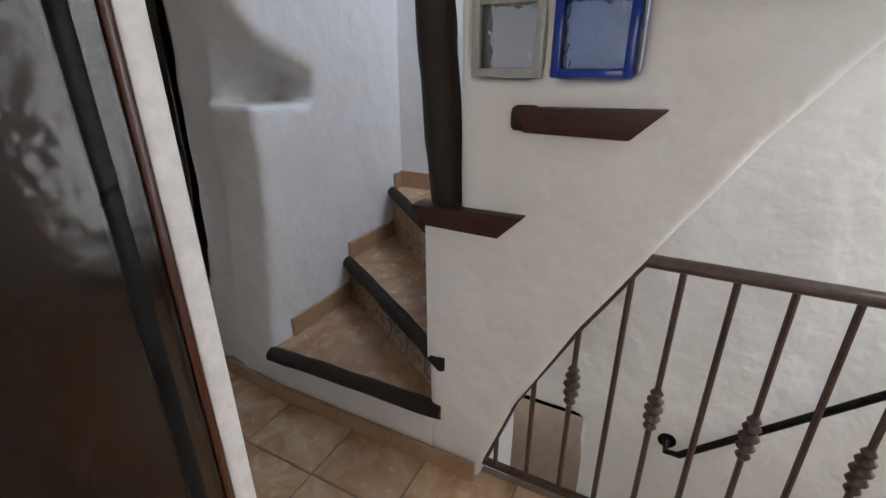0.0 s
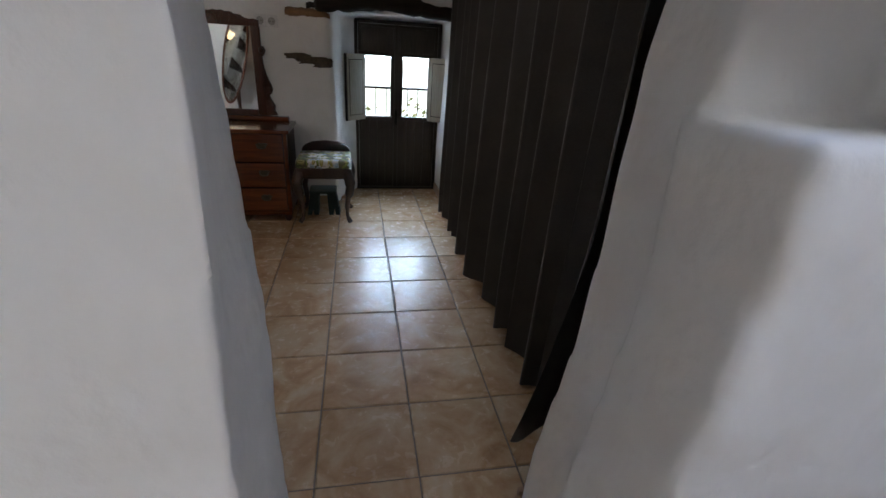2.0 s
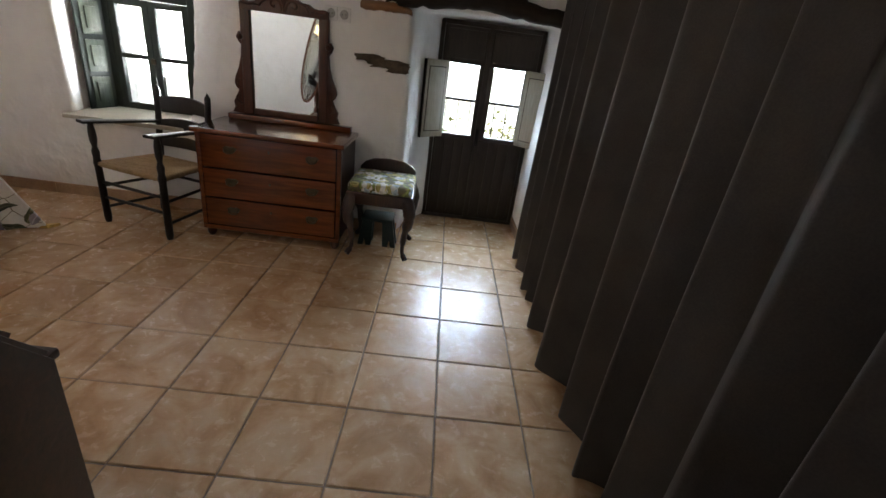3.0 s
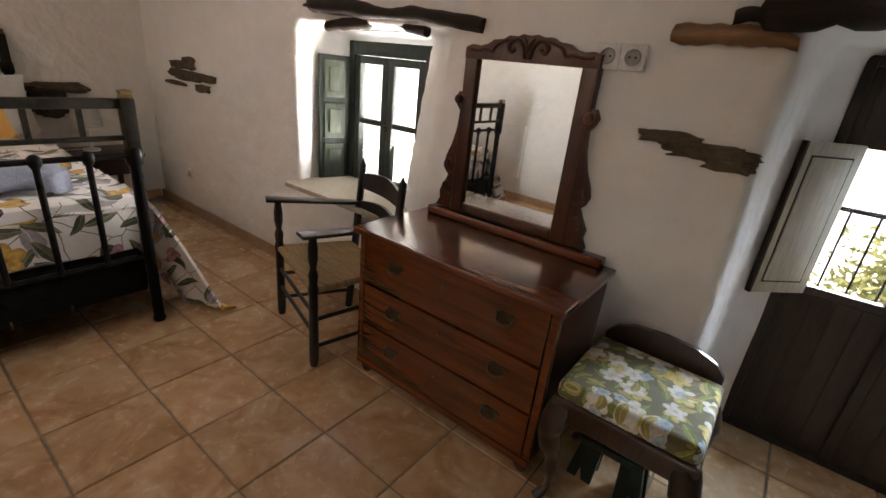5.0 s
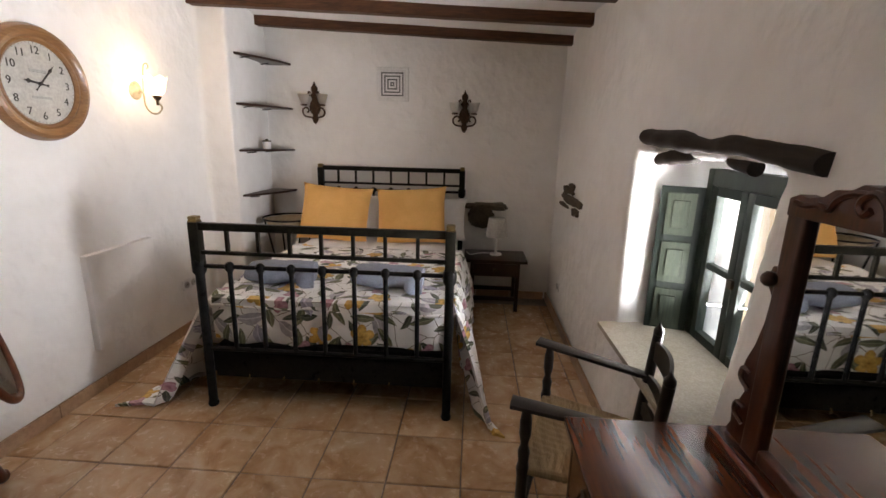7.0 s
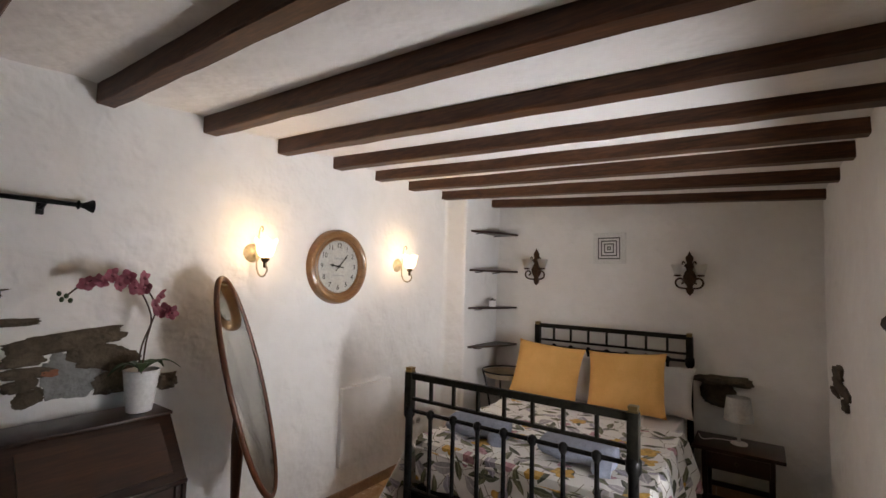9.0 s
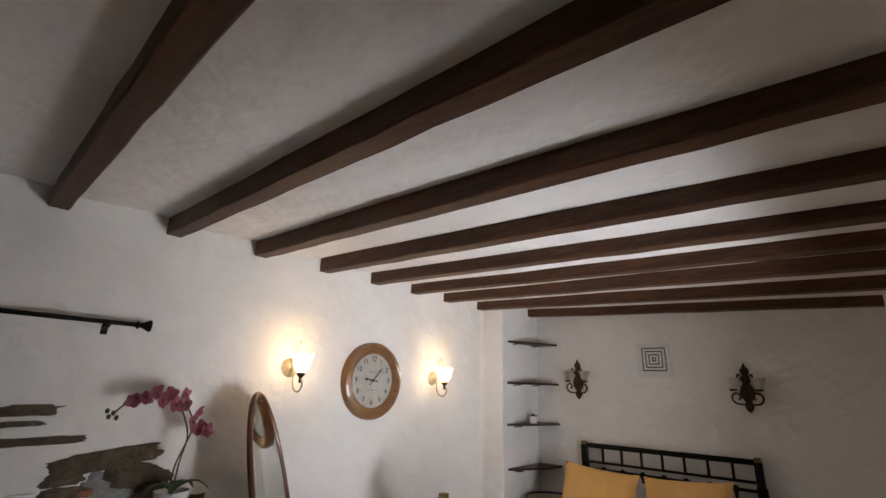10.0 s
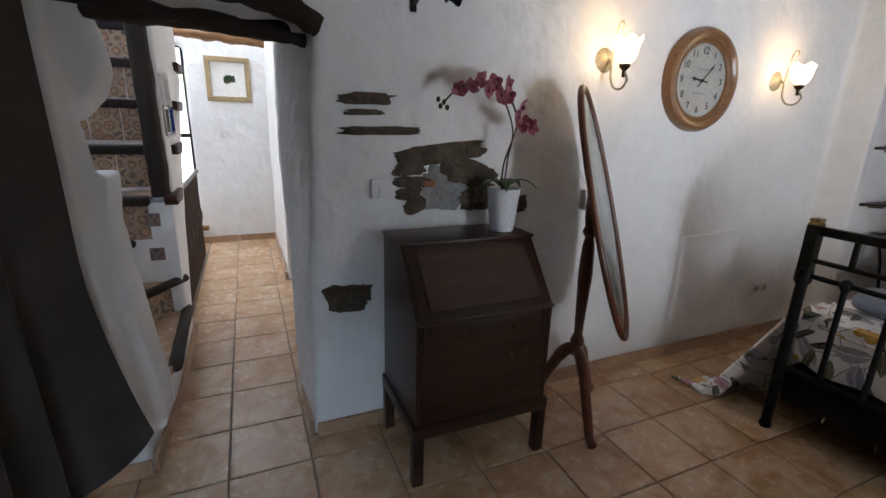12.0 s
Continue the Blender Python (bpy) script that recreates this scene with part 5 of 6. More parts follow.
# head wall fittings
for y, z in ((-0.13, 1.82), (1.263, 1.77)):
    sc = thing("iron_sconce", (-4.60, y, z), "rusty wrought-iron wall lamp with two scrolled arms, unlit", "wall lamp", "iron wall lamps")
    prof = [(0, -0.19), (0.022, -0.165), (0.030, -0.14), (0.020, -0.11), (0.045, -0.07), (0.052, -0.03), (0.036, 0.01), (0.022, 0.03), (0.030, 0.05), (0.036, 0.07), (0.020, 0.09), (0.028, 0.115), (0.030, 0.135), (0.012, 0.16), (0, 0.19)]
    part("back_plate", prism([(y + a, z + b_) for a, b_ in prof] + [(y - a, z + b_) for a, b_ in prof[-2:0:-1]], "x", -4.632, -4.598, bevel=0.003), RUSTIRON, sc)
    for s in (-1, 1):
        pts = [(-4.60, y + s * 0.01, z - 0.13)]
        for k in range(15):
            a = -math.pi / 2 + k * 0.42
            r = 0.050 - 0.0026 * k
            pts.append((-4.575 + 0.002 * k, y + s * (0.062 + r * math.cos(a)), z - 0.075 + r * math.sin(a)))
        arm = part("arm", tube(pts, 0.008, 6, None, 44), RUSTIRON, sc)
        part("cup", lathe([(0.0, 0), (0.028, 0.004), (0.03, 0.014), (0.012, 0.02)], (-4.56, y + s * 0.085, z - 0.03), 12), RUSTIRON, arm)
        part("shade", lathe([(0.018, 0.0), (0.034, 0.02), (0.040, 0.05), (0.052, 0.085), (0.049, 0.085), (0.037, 0.05), (0.031, 0.022)], (-4.56, y + s * 0.085, z - 0.012), 16), FROST, arm, "clear fluted glass shade")
        part("scroll", tube([(-4.60, y + s * 0.02, z + 0.055), (-4.585, y + s * 0.05, z + 0.075), (-4.58, y + s * 0.045, z + 0.10), (-4.585, y + s * 0.03, z + 0.085)], 0.006, 6, None, 14), RUSTIRON, sc)
vent = thing("air_vent", (-4.61, 0.60, 1.99), "square white ceiling-style vent grille with nested frames on the wall", "vent")
part("plate", box((-4.635, 0.452, 1.850), (-4.600, 0.748, 2.142), 0.006), WHITEPAINT, vent)
part("core", box((-4.602, 0.465, 1.862), (-4.598, 0.735, 2.130)), WHITEPAINT, vent, smooth=False)
for k in range(4):
    h = 0.118 - 0.028 * k
    b = None
    for lo, hi in (((-h, -h), (h, -h + 0.016)), ((-h, h - 0.016), (h, h)), ((-h, -h + 0.016), (-h + 0.016, h - 0.016)), ((h - 0.016, -h + 0.016), (h, h - 0.016))):
        b = box((-4.600, 0.60 + lo[0], 1.996 + lo[1]), (-4.588, 0.60 + hi[0], 1.996 + hi[1]), 0.003, bm=b)
    part("slat_frame", b, WHITEPAINT, vent)
    h -= 0.016
    # dark strips paint the shade between the slat frames
    b = None
    for lo, hi in (((-h, -h), (h, -h + 0.011)), ((-h, h - 0.011), (h, h)), ((-h, -h + 0.011), (-h + 0.011, h - 0.011)), ((h - 0.011, -h + 0.011), (h, h - 0.011))):
        b = box((-4.600, 0.60 + lo[0], 1.996 + lo[1]), (-4.5965, 0.60 + hi[0], 1.996 + hi[1]), bm=b)
    part("gap", b, VENTSHADE, vent, smooth=False)
stone = solo("wall_stone", rubble((-4.58, 1.48, 0.915), 0.46, 0.075, 0.09, "x", 1), STONE, "flat brown stone ledge jutting from the plaster", "stone", "bare wall stones")
solo("wall_stone", rubble((-4.61, 1.46, 0.80), 0.26, 0.22, 0.035, "x", 2), STONE, "dark bare stone showing through the plaster", "stone", "bare wall stones")

# window-wall stones and sockets
for x, z, w_, h, seed, lab in ((-3.98, 1.150, 0.50, 0.065, 3, "flat dark stone"), (-3.88, 1.185, 0.22, 0.06, 43, "flat dark stone"), (-3.92, 1.085, 0.66, 0.085, 4, "flat dark stone"), (-3.60, 1.085, 0.24, 0.06, 5, "flat dark stone"), (-3.71, 1.010, 0.26, 0.06, 6, "rough dark stone"), (-4.12, 1.015, 0.42, 0.035, 44, "thin dark stone"), (-0.62, 1.18, 0.22, 0.05, 7, "thin worn timber"), (-0.50, 1.155, 0.30, 0.06, 8, "thin worn timber"), (-0.44, 1.125, 0.16, 0.04, 9, "thin worn timber")):
    solo("wall_stone", rubble((x, 2.135, z), w_, h, 0.022, "y", seed), STONE, lab + " showing through the white plaster", "stone", "bare wall stones")
solo("wall_timber", log([(-0.69, 2.13, 1.485), (-0.53, 2.13, 1.482), (-0.37, 2.13, 1.47)], [0.026, 0.024, 0.022], 13), OAK, "short pale brown timber let into the plaster", "timber")


def socket(at, count, rot):
    """Wall sockets in a row; built facing -y and turned."""
    e = thing("wall_socket", (0, 0, 0), "white plastic wall socket plate", "socket", "wall sockets")
    for k in range(count):
        x = (k - (count - 1) / 2) * 0.082
        pl = part("plate", box((x - 0.04, -0.010, -0.04), (x + 0.04, 0.0, 0.04), 0.004), WHITEPAINT, e)
        # well ring and pin holes carry the recess shade as grey and black
        part("well", lathe([(0.026, 0), (0.024, 0.008), (0.021, 0.0085), (0.020, 0.001), (0, 0.001)], (x, -0.010, 0), 18, None, pose(0, 0, 0, 90, 0, 0)), GREYSHADE, pl)
        part("hole", box((x - 0.013, -0.0145, -0.003), (x - 0.007, -0.0105, 0.003)), INK, pl, smooth=False)
        part("hole", box((x + 0.007, -0.0145, -0.003), (x + 0.013, -0.0105, 0.003)), INK, pl, smooth=False)
    e.matrix_basis = pose(*at, 0, 0, rot)
    return e


socket((-0.83, 2.124, 1.405), 2, 0)
socket((-4.02, 2.124, 0.33), 1, 0)
socket((-3.52, -0.812, 0.385), 2, 180)

# ---- dresser with mirror ----
ds = thing("dresser", (-1.11, 1.9, 0), "reddish mahogany chest of three drawers with a swing mirror", "dresser")
X0, X1, YF, YB = -1.562, -0.690, 1.70, 2.128
part("top", box((X0 - 0.02, YF - 0.03, 0.672), (X1 + 0.02, YB, 0.70), 0.009, 3), MAHOGANY, ds, "polished reflecting top")
part("side", box((X0, YF, 0.07), (X0 + 0.02, YB, 0.672), 0.003), MAHOGANYDARK, ds)
part("side", box((X1 - 0.02, YF, 0.07), (X1, YB, 0.672), 0.003), MAHOGANYDARK, ds)
part("back", box((X0 + 0.02, YB - 0.02, 0.07), (X1 - 0.02, YB, 0.672)), MAHOGANYDARK, ds, smooth=False)
part("base_rail", box((X0, YF - 0.008, 0.055), (X1, YF + 0.02, 0.085), 0.005), MAHOGANY, ds)
for x in (X0 + 0.012, X1 - 0.012):
    part("corner_stile", box((x - 0.014, YF - 0.004, 0.085), (x + 0.014, YF + 0.02, 0.672), 0.004), MAHOGANY, ds)
for z0, z1 in ((0.09, 0.265), (0.275, 0.455), (0.465, 0.665)):
    d = part("drawer", box((X0 + 0.03, YF - 0.006, z0), (X1 - 0.03, YF + 0.33, z1), 0.005), MAHOGANY, ds)
    for x in (-1.36, -0.865):
        zc = (z0 + z1) / 2 + 0.02
        h = part("handle", prism([(x - 0.042, zc + 0.008), (x - 0.02, zc + 0.022), (x, zc + 0.016), (x + 0.02, zc + 0.022), (x + 0.042, zc + 0.008), (x + 0.025, zc - 0.014), (x, zc - 0.020), (x - 0.025, zc - 0.014)], "y", YF - 0.010, YF - 0.005), DARKBRASS, d, "dark brass drop handle")
        part("bail", tube([(x - 0.030, YF - 0.012, zc + 0.006), (x - 0.026, YF - 0.022, zc - 0.012), (x, YF - 0.026, zc - 0.020), (x + 0.026, YF - 0.022, zc - 0.012), (x + 0.030, YF - 0.012, zc + 0.006)], 0.004, 6, None, 14), DARKBRASS, h)
    part("keyhole", ball(((X0 + X1) / 2, YF - 0.006, (z0 + z1) / 2 + 0.03), 0.007, None, (1, 0.4, 1.4), 8), DARKBRASS, d)
for x in (X0 + 0.035, X1 - 0.035):
    for y in (YF + 0.03, YB - 0.03):
        part("foot", lathe([(0.016, 0), (0.026, 0.015), (0.030, 0.035), (0.022, 0.058), (0.028, 0.07)], (x, y, 0), 12), MAHOGANYDARK, ds)
part("mirror_plinth", box((-1.53, 2.065, 0.70), (-0.715, 2.128, 0.735), 0.010, 3), MAHOGANY, ds)
MX0, MX1, MZ0, MZ1 = -1.368, -0.942, 0.778, 1.362
YM = 2.120
for lo, hi in (((MX0 - 0.062, YM - 0.022, 0.735), (MX0, YM + 0.018, MZ1 + 0.02)), ((MX1, YM - 0.022, 0.735), (MX1 + 0.062, YM + 0.018, MZ1 + 0.02)), ((MX0, YM - 0.020, 0.735), (MX1, YM + 0.016, MZ0))):
    part("mirror_frame", box(lo, hi, 0.009, 3), MAHOGANYDARK, ds)
cx = (MX0 + MX1) / 2
crest = [(-0.275, 0), (-0.275, 0.05), (-0.245, 0.064), (-0.215, 0.058), (-0.175, 0.068), (-0.15, 0.088), (-0.11, 0.092), (-0.085, 0.108), (-0.05, 0.106), (-0.028, 0.116), (0, 0.110)]
part("crest", prism([(cx + a, MZ1 + 0.82 * b_) for a, b_ in crest] + [(cx - a, MZ1 + 0.82 * b_) for a, b_ in crest[-2::-1]], "y", YM - 0.024, YM + 0.014, bevel=0.004), MAHOGANYDARK, ds, "carved wavy crest rail")
for s in (-1, 1):
    for path, rad in (([(0.010, 0.012), (0.020, 0.052), (0.045, 0.074), (0.072, 0.066), (0.080, 0.046), (0.066, 0.034), (0.052, 0.044)], 0.008), ([(0.060, 0.072), (0.100, 0.070), (0.135, 0.052), (0.150, 0.030), (0.178, 0.036), (0.215, 0.030), (0.250, 0.034)], 0.007), ([(0.0, 0.030), (0.006, 0.060), (0.022, 0.082)], 0.007)):
        part("carving", tube([(cx + s * a, YM - 0.026, MZ1 + b_) for a, b_ in path], rad, 6, None, 28), MAHOGANYDARK, ds, "carved scroll on the crest")
    e = MX0 - 0.058 if s < 0 else MX1 + 0.058
    prof = [(0.0, 1.235), (0.020, 1.235), (0.034, 1.205), (0.022, 1.178), (0.006, 1.16), (0.012, 1.09), (0.030, 1.02), (0.052, 0.97), (0.062, 0.93), (0.050, 0.90), (0.034, 0.885), (0.050, 0.85), (0.072, 0.81), (0.066, 0.775), (0.085, 0.74), (0.0, 0.735)]
    part("side_scroll", prism([(e + s * a, z) for a, z in prof], "y", YM - 0.018, YM + 0.012, bevel=0.004), MAHOGANYDARK, ds, "carved scroll beside the mirror")
    part("mirror_knob", ball((e + s * 0.006, YM - 0.03, 1.205), 0.020), MAHOGANYDARK, ds)
    for z in (0.83, 0.93):
        part("carving", tube([(e + s * 0.015, YM - 0.020, z - 0.03), (e + s * 0.045, YM - 0.026, z - 0.01), (e + s * 0.040, YM - 0.026, z + 0.02), (e + s * 0.020, YM - 0.020, z + 0.015)], 0.007, 6, None, 14), MAHOGANYDARK, ds)
part("mirror_glass", box((MX0 - 0.004, YM - 0.004, MZ0 - 0.004), (MX1 + 0.004, YM + 0.006, MZ1 + 0.004)), MIRROR, ds, "clear mirror glass", smooth=False)

# ---- armchair ----
ch = thing("armchair", (-1.88, 1.85, 0), "black ladder-back armchair with a woven rush seat", "chair")
FLl, FRr = Vector((-2.205, 1.735, 0)), Vector((-1.718, 1.578, 0))
BLl, BRr = Vector((-2.035, 2.055, 0)), Vector((-1.645, 1.935, 0))
TLl, TRr = Vector((-2.005, 2.105, 0.80)), Vector((-1.615, 1.985, 0.80))
for f in (FLl, FRr):
    part("front_leg", lathe([(0.017, 0), (0.022, 0.03), (0.020, 0.36), (0.024, 0.39), (0.018, 0.42), (0.022, 0.46), (0.013, 0.49), (0.021, 0.53), (0.021, 0.58), (0.014, 0.63)], f, 12), BLACKWOOD, ch)
for b_, t_ in ((BLl, TLl), (BRr, TRr)):
    post = part("back_post", tube([b_, b_.lerp(t_, 0.5) + Vector((0, 0, 0.0)), t_], [0.021, 0.021, 0.019], 12, None, 10), BLACKWOOD, ch)
    part("finial", lathe([(0.014, 0), (0.020, 0.012), (0.018, 0.028), (0.008, 0.042), (0, 0.06)], t_ - Vector((0, 0, 0.005)), 10), BLACKWOOD, post)
for z, h in ((0.735, 0.075), (0.60, 0.055), (0.48, 0.05)):
    k = z / 0.80
    a, c = BLl.lerp(TLl, k), BRr.lerp(TRr, k)
    a, c = Vector((a.x, a.y, z)), Vector((c.x, c.y, z))
    b = bmesh.new()
    t_ = (c - a)
    nrm = Vector((-t_.y, t_.x, 0)).normalized()
    rows = []
    for i in range(13):
        f = i / 12
        bow = math.sin(math.pi * f)
        p = a + t_ * f + nrm * 0.03 * bow
        rows.append([b.verts.new(p + nrm * d + Vector((0, 0, dz))) for d, dz in ((-0.007, -h / 2), (0.007, -h / 2), (0.007, h / 2 + 0.025 * bow), (-0.007, h / 2 + 0.025 * bow))])
    for p, q in zip(rows, rows[1:]):
        for i in range(4):
            b.faces.new((p[i], p[(i + 1) % 4], q[(i + 1) % 4], q[i]))
    b.faces.new(rows[0])
    b.faces.new(rows[-1][::-1])
    part("back_slat", b, BLACKWOOD, ch)
for f, t_, b_ in ((FLl, TLl, BLl), (FRr, TRr, BRr)):
    back = b_.lerp(t_, 0.62 / 0.8)
    back.z = 0.615
    front = Vector((f.x, f.y, 0.640))
    d = (front - back).normalized()
    tip = front + d * 0.055
    side = d.cross(Vector((0, 0, 1))).normalized()
    b = bmesh.new()
    rows = []
    for i in range(11):
        g = i / 10
        p = back.lerp(tip, g)
        w_ = 0.022 + 0.014 * g
        rows.append([b.verts.new(p + side * s * w_ + Vector((0, 0, dz))) for s, dz in ((-1, -0.007), (1, -0.007), (1.0, 0.006), (0.7, 0.011), (-0.7, 0.011), (-1.0, 0.006))])
    for p, q in zip(rows, rows[1:]):
        for i in range(6):
            b.faces.new((p[i], p[(i + 1) % 6], q[(i + 1) % 6], q[i]))
    b.faces.new(rows[0])
    b.faces.new(rows[-1][::-1])
    part("armrest", b, BLACKWOOD, ch)
SEATZ = 0.385
corners = [Vector((p.x, p.y, SEATZ)) for p in (FLl, FRr, BRr, BLl)]


def seat_pt(u, v):
    p = corners[0].lerp(corners[1], u).lerp(corners[3].lerp(corners[2], u), v)
    puff = (1 - (2 * u - 1) ** 4) * (1 - (2 * v - 1) ** 4)
    ridge = 0.003 * math.sin(90 * (u if abs(2 * v - 1) > abs(2 * u - 1) else v))
    return p + Vector((0, 0, 0.014 - 0.016 * puff + ridge))


part("rush_seat", sheet(seat_pt, 60, 60, 0.028), RUSH, ch, "woven rush seat")
for a, c in ((0, 1), (1, 2), (2, 3), (3, 0)):
    part("seat_rail", rod(corners[a], corners[c], 0.015, 8), RUSH, ch)
for z, sides in ((0.10, ((FLl, BLl), (FRr, BRr))), (0.17, ((FLl, FRr),)), (0.24, ((FLl, BLl), (FRr, BRr))), (0.27, ((FLl, FRr), (BLl, BRr)))):
    for a, c in sides:
        part("stretcher", rod(a + Vector((0, 0, z)), c + Vector((0, 0, z)), 0.010, 8), BLACKWOOD, ch)

# ---- upholstered stool ----
st = thing("dressing_stool", (-0.44, 1.83, 0), "dark cabriole-legged dressing stool with a flowered seat and low back rail", "stool")
part("seat_frame", box((-0.645, 1.645, 0.355), (-0.235, 2.03, 0.435), 0.012, 3), STOOLWOOD, st)
b = box((-0.640, 1.648, 0.43), (-0.24, 2.02, 0.492), 0.028, 4)
part("seat", b, STOOLCLOTH, st, "cushioned seat in yellow and white flowered cloth")
part("back_rail", prism([(-0.63, 0.43), (-0.63, 0.50), (-0.60, 0.535), (-0.54, 0.56), (-0.44, 0.568), (-0.34, 0.56), (-0.28, 0.535), (-0.25, 0.50), (-0.25, 0.43)], "y", 2.03, 2.055, bevel=0.006), STOOLWOOD, st, "low rounded dark back rail")
for x, sx in ((-0.61, -1), (-0.27, 1)):
    for y, sy in ((1.68, -1), (2.0, 1)):
        part("leg", tube([(x, y, 0.40), (x + sx * 0.020, y + sy * 0.020, 0.34), (x + sx * 0.022, y + sy * 0.022, 0.28), (x, y, 0.16), (x - sx * 0.004, y - sy * 0.004, 0.06), (x + sx * 0.014, y + sy * 0.014, 0.018), (x + sx * 0.022, y + sy * 0.022, 0.008)], [0.042, 0.040, 0.034, 0.020, 0.013, 0.018, 0.018], 12, None, 26), STOOLWOOD, st)
fs = thing("footstool", (-0.45, 1.86, 0), "small dark green wooden footstool under the dressing stool", "footstool")
part("top", box((-0.57, 1.80, 0.19), (-0.36, 1.97, 0.215), 0.008), SEAGREEN, fs)
for x, s in ((-0.53, -1), (-0.40, 1)):
    part("side_board", prism([(x + s * 0.02 - 0.045, 0), (x + s * 0.02 - 0.010, 0.0), (x + s * 0.02, 0.05), (x + s * 0.02 + 0.010, 0.0), (x + s * 0.02 + 0.045, 0.0), (x + 0.035, 0.19), (x - 0.035, 0.19)], "y", 1.84, 1.865, bevel=0.003), SEAGREEN, fs)
    part("side_board", prism([(x + s * 0.02 - 0.045, 0), (x + s * 0.02 - 0.010, 0.0), (x + s * 0.02, 0.05), (x + s * 0.02 + 0.010, 0.0), (x + s * 0.02 + 0.045, 0.0), (x + 0.035, 0.19), (x - 0.035, 0.19)], "y", 1.92, 1.945, bevel=0.003), SEAGREEN, fs)

# ---- bureau ----
bu = thing("bureau", (-1.02, -0.59, 0), "dark wooden writing bureau with sloping flap and three drawers", "bureau")
BXa, BXb, BYb, BYf = -1.335, -0.715, -0.81, -0.365
for x in (BXa, BXb - 0.018):
    part("side", prism([(BYb, 0.25), (BYf, 0.25), (BYf, 0.735), (-0.565, 0.985), (BYb, 0.985)], "x", x, x + 0.018, bevel=0.003), BUREAUWOOD, bu)
part("top", box((BXa - 0.006, BYb, 0.985), (BXb + 0.006, -0.555, 1.0), 0.004), BUREAUWOOD, bu)
part("back", box((BXa + 0.018, BYb, 0.25), (BXb - 0.018, BYb + 0.015, 0.985)), BUREAUWOOD, bu, smooth=False)
fl = part("flap", prism([(BYf - 0.004, 0.725), (BYf + 0.010, 0.742), (-0.558, 0.986), (-0.575, 0.972)], "x", BXa + 0.012, BXb - 0.012, bevel=0.004), BUREAUWOOD, bu, "sloping writing flap")
part("flap_inlay", prism([(BYf - 0.020 + 0.012, 0.775), (BYf - 0.014 + 0.012, 0.782), (-0.533, 0.962), (-0.540, 0.955)], "x", BXa + 0.06, BXb - 0.06), INLAY, fl, "slightly redder veneered field", smooth=False)
part("flap_edge", box((BXa + 0.005, BYf - 0.008, 0.728), (BXb - 0.005, BYf + 0.018, 0.746), 0.005), BUREAUWOOD, bu)
for k, (z0, z1) in enumerate(((0.605, 0.72), (0.46, 0.592), (0.30, 0.448))):
    xa, xb = (BXa + 0.055, BXb - 0.055) if k == 0 else (BXa + 0.022, BXb - 0.022)
    d = part("drawer", box((xa, BYf - 0.34, z0), (xb, BYf + 0.004, z1), 0.004), BUREAUWOOD, bu)
    for x in (-1.175, -0.875):
        zc = (z0 + z1) / 2 + 0.008
        h = part("handle", tube([(x - 0.034, BYf + 0.006, zc), (x - 0.030, BYf + 0.022, zc - 0.016), (x, BYf + 0.026, zc - 0.024), (x + 0.030, BYf + 0.022, zc - 0.016), (x + 0.034, BYf + 0.006, zc)], 0.004, 6, None, 16), DARKBRASS, d, "dark brass bail handle")
        for s in (-1, 1):
            part("rosette", ball((x + s * 0.034, BYf + 0.006, zc), 0.012, None, (1, 0.5, 1), 10), DARKBRASS, h)
    part("rail", box((BXa + 0.018, BYf - 0.03, z0 - 0.012), (BXb - 0.018, BYf + 0.001, z0 - 0.001)), BUREAUWOOD, bu, smooth=False)
for x in (BXa + 0.038, BXb - 0.038):
    part("pull_slide", box((x - 0.012, BYf - 0.3, 0.605), (x + 0.012, BYf + 0.005, 0.72), 0.003), BUREAUWOOD, bu)
part("stand_frame", box((BXa - 0.014, BYb - 0.0, 0.225), (BXb + 0.014, BYf + 0.014, 0.285), 0.008), BUREAUWOOD, bu)
for x in (BXa + 0.012, BXb - 0.012):
    for y in (BYb + 0.03, BYf - 0.012):
        part("leg", box((x - 0.023, y - 0.023, 0), (x + 0.023, y + 0.023, 0.225), 0.004), BUREAUWOOD, bu)

# orchid in its pot
orc = thing("orchid", (-1.235, -0.66, 1.0), "pink orchid with arching stems in a tall white pot", "plant")
OX, OY = -1.238, -0.67
part("pot", lathe([(0, 0), (0.050, 0), (0.054, 0.004), (0.076, 0.195), (0.070, 0.195), (0.060, 0.17), (0, 0.17)], (OX, OY, 1.0), 26), CERAMIC, orc, "white tapered ceramic pot")
stems = [[(OX, OY, 1.17), (OX - 0.01, OY, 1.32), (OX - 0.02, OY + 0.01, 1.45), (OX + 0.06, OY + 0.02, 1.60), (OX + 0.16, OY + 0.02, 1.64), (OX + 0.26, OY + 0.02, 1.60), (OX + 0.32, OY + 0.02, 1.545)], [(OX + 0.012, OY, 1.17), (OX + 0.008, OY, 1.30), (OX - 0.035, OY + 0.015, 1.46), (OX - 0.02, OY + 0.02, 1.53), (OX + 0.03, OY + 0.03, 1.60)]]
for s_ in stems:
    part("stem", tube(s_, 0.0038, 6, None, 40), STEM, orc)
rnd = random.Random(3)
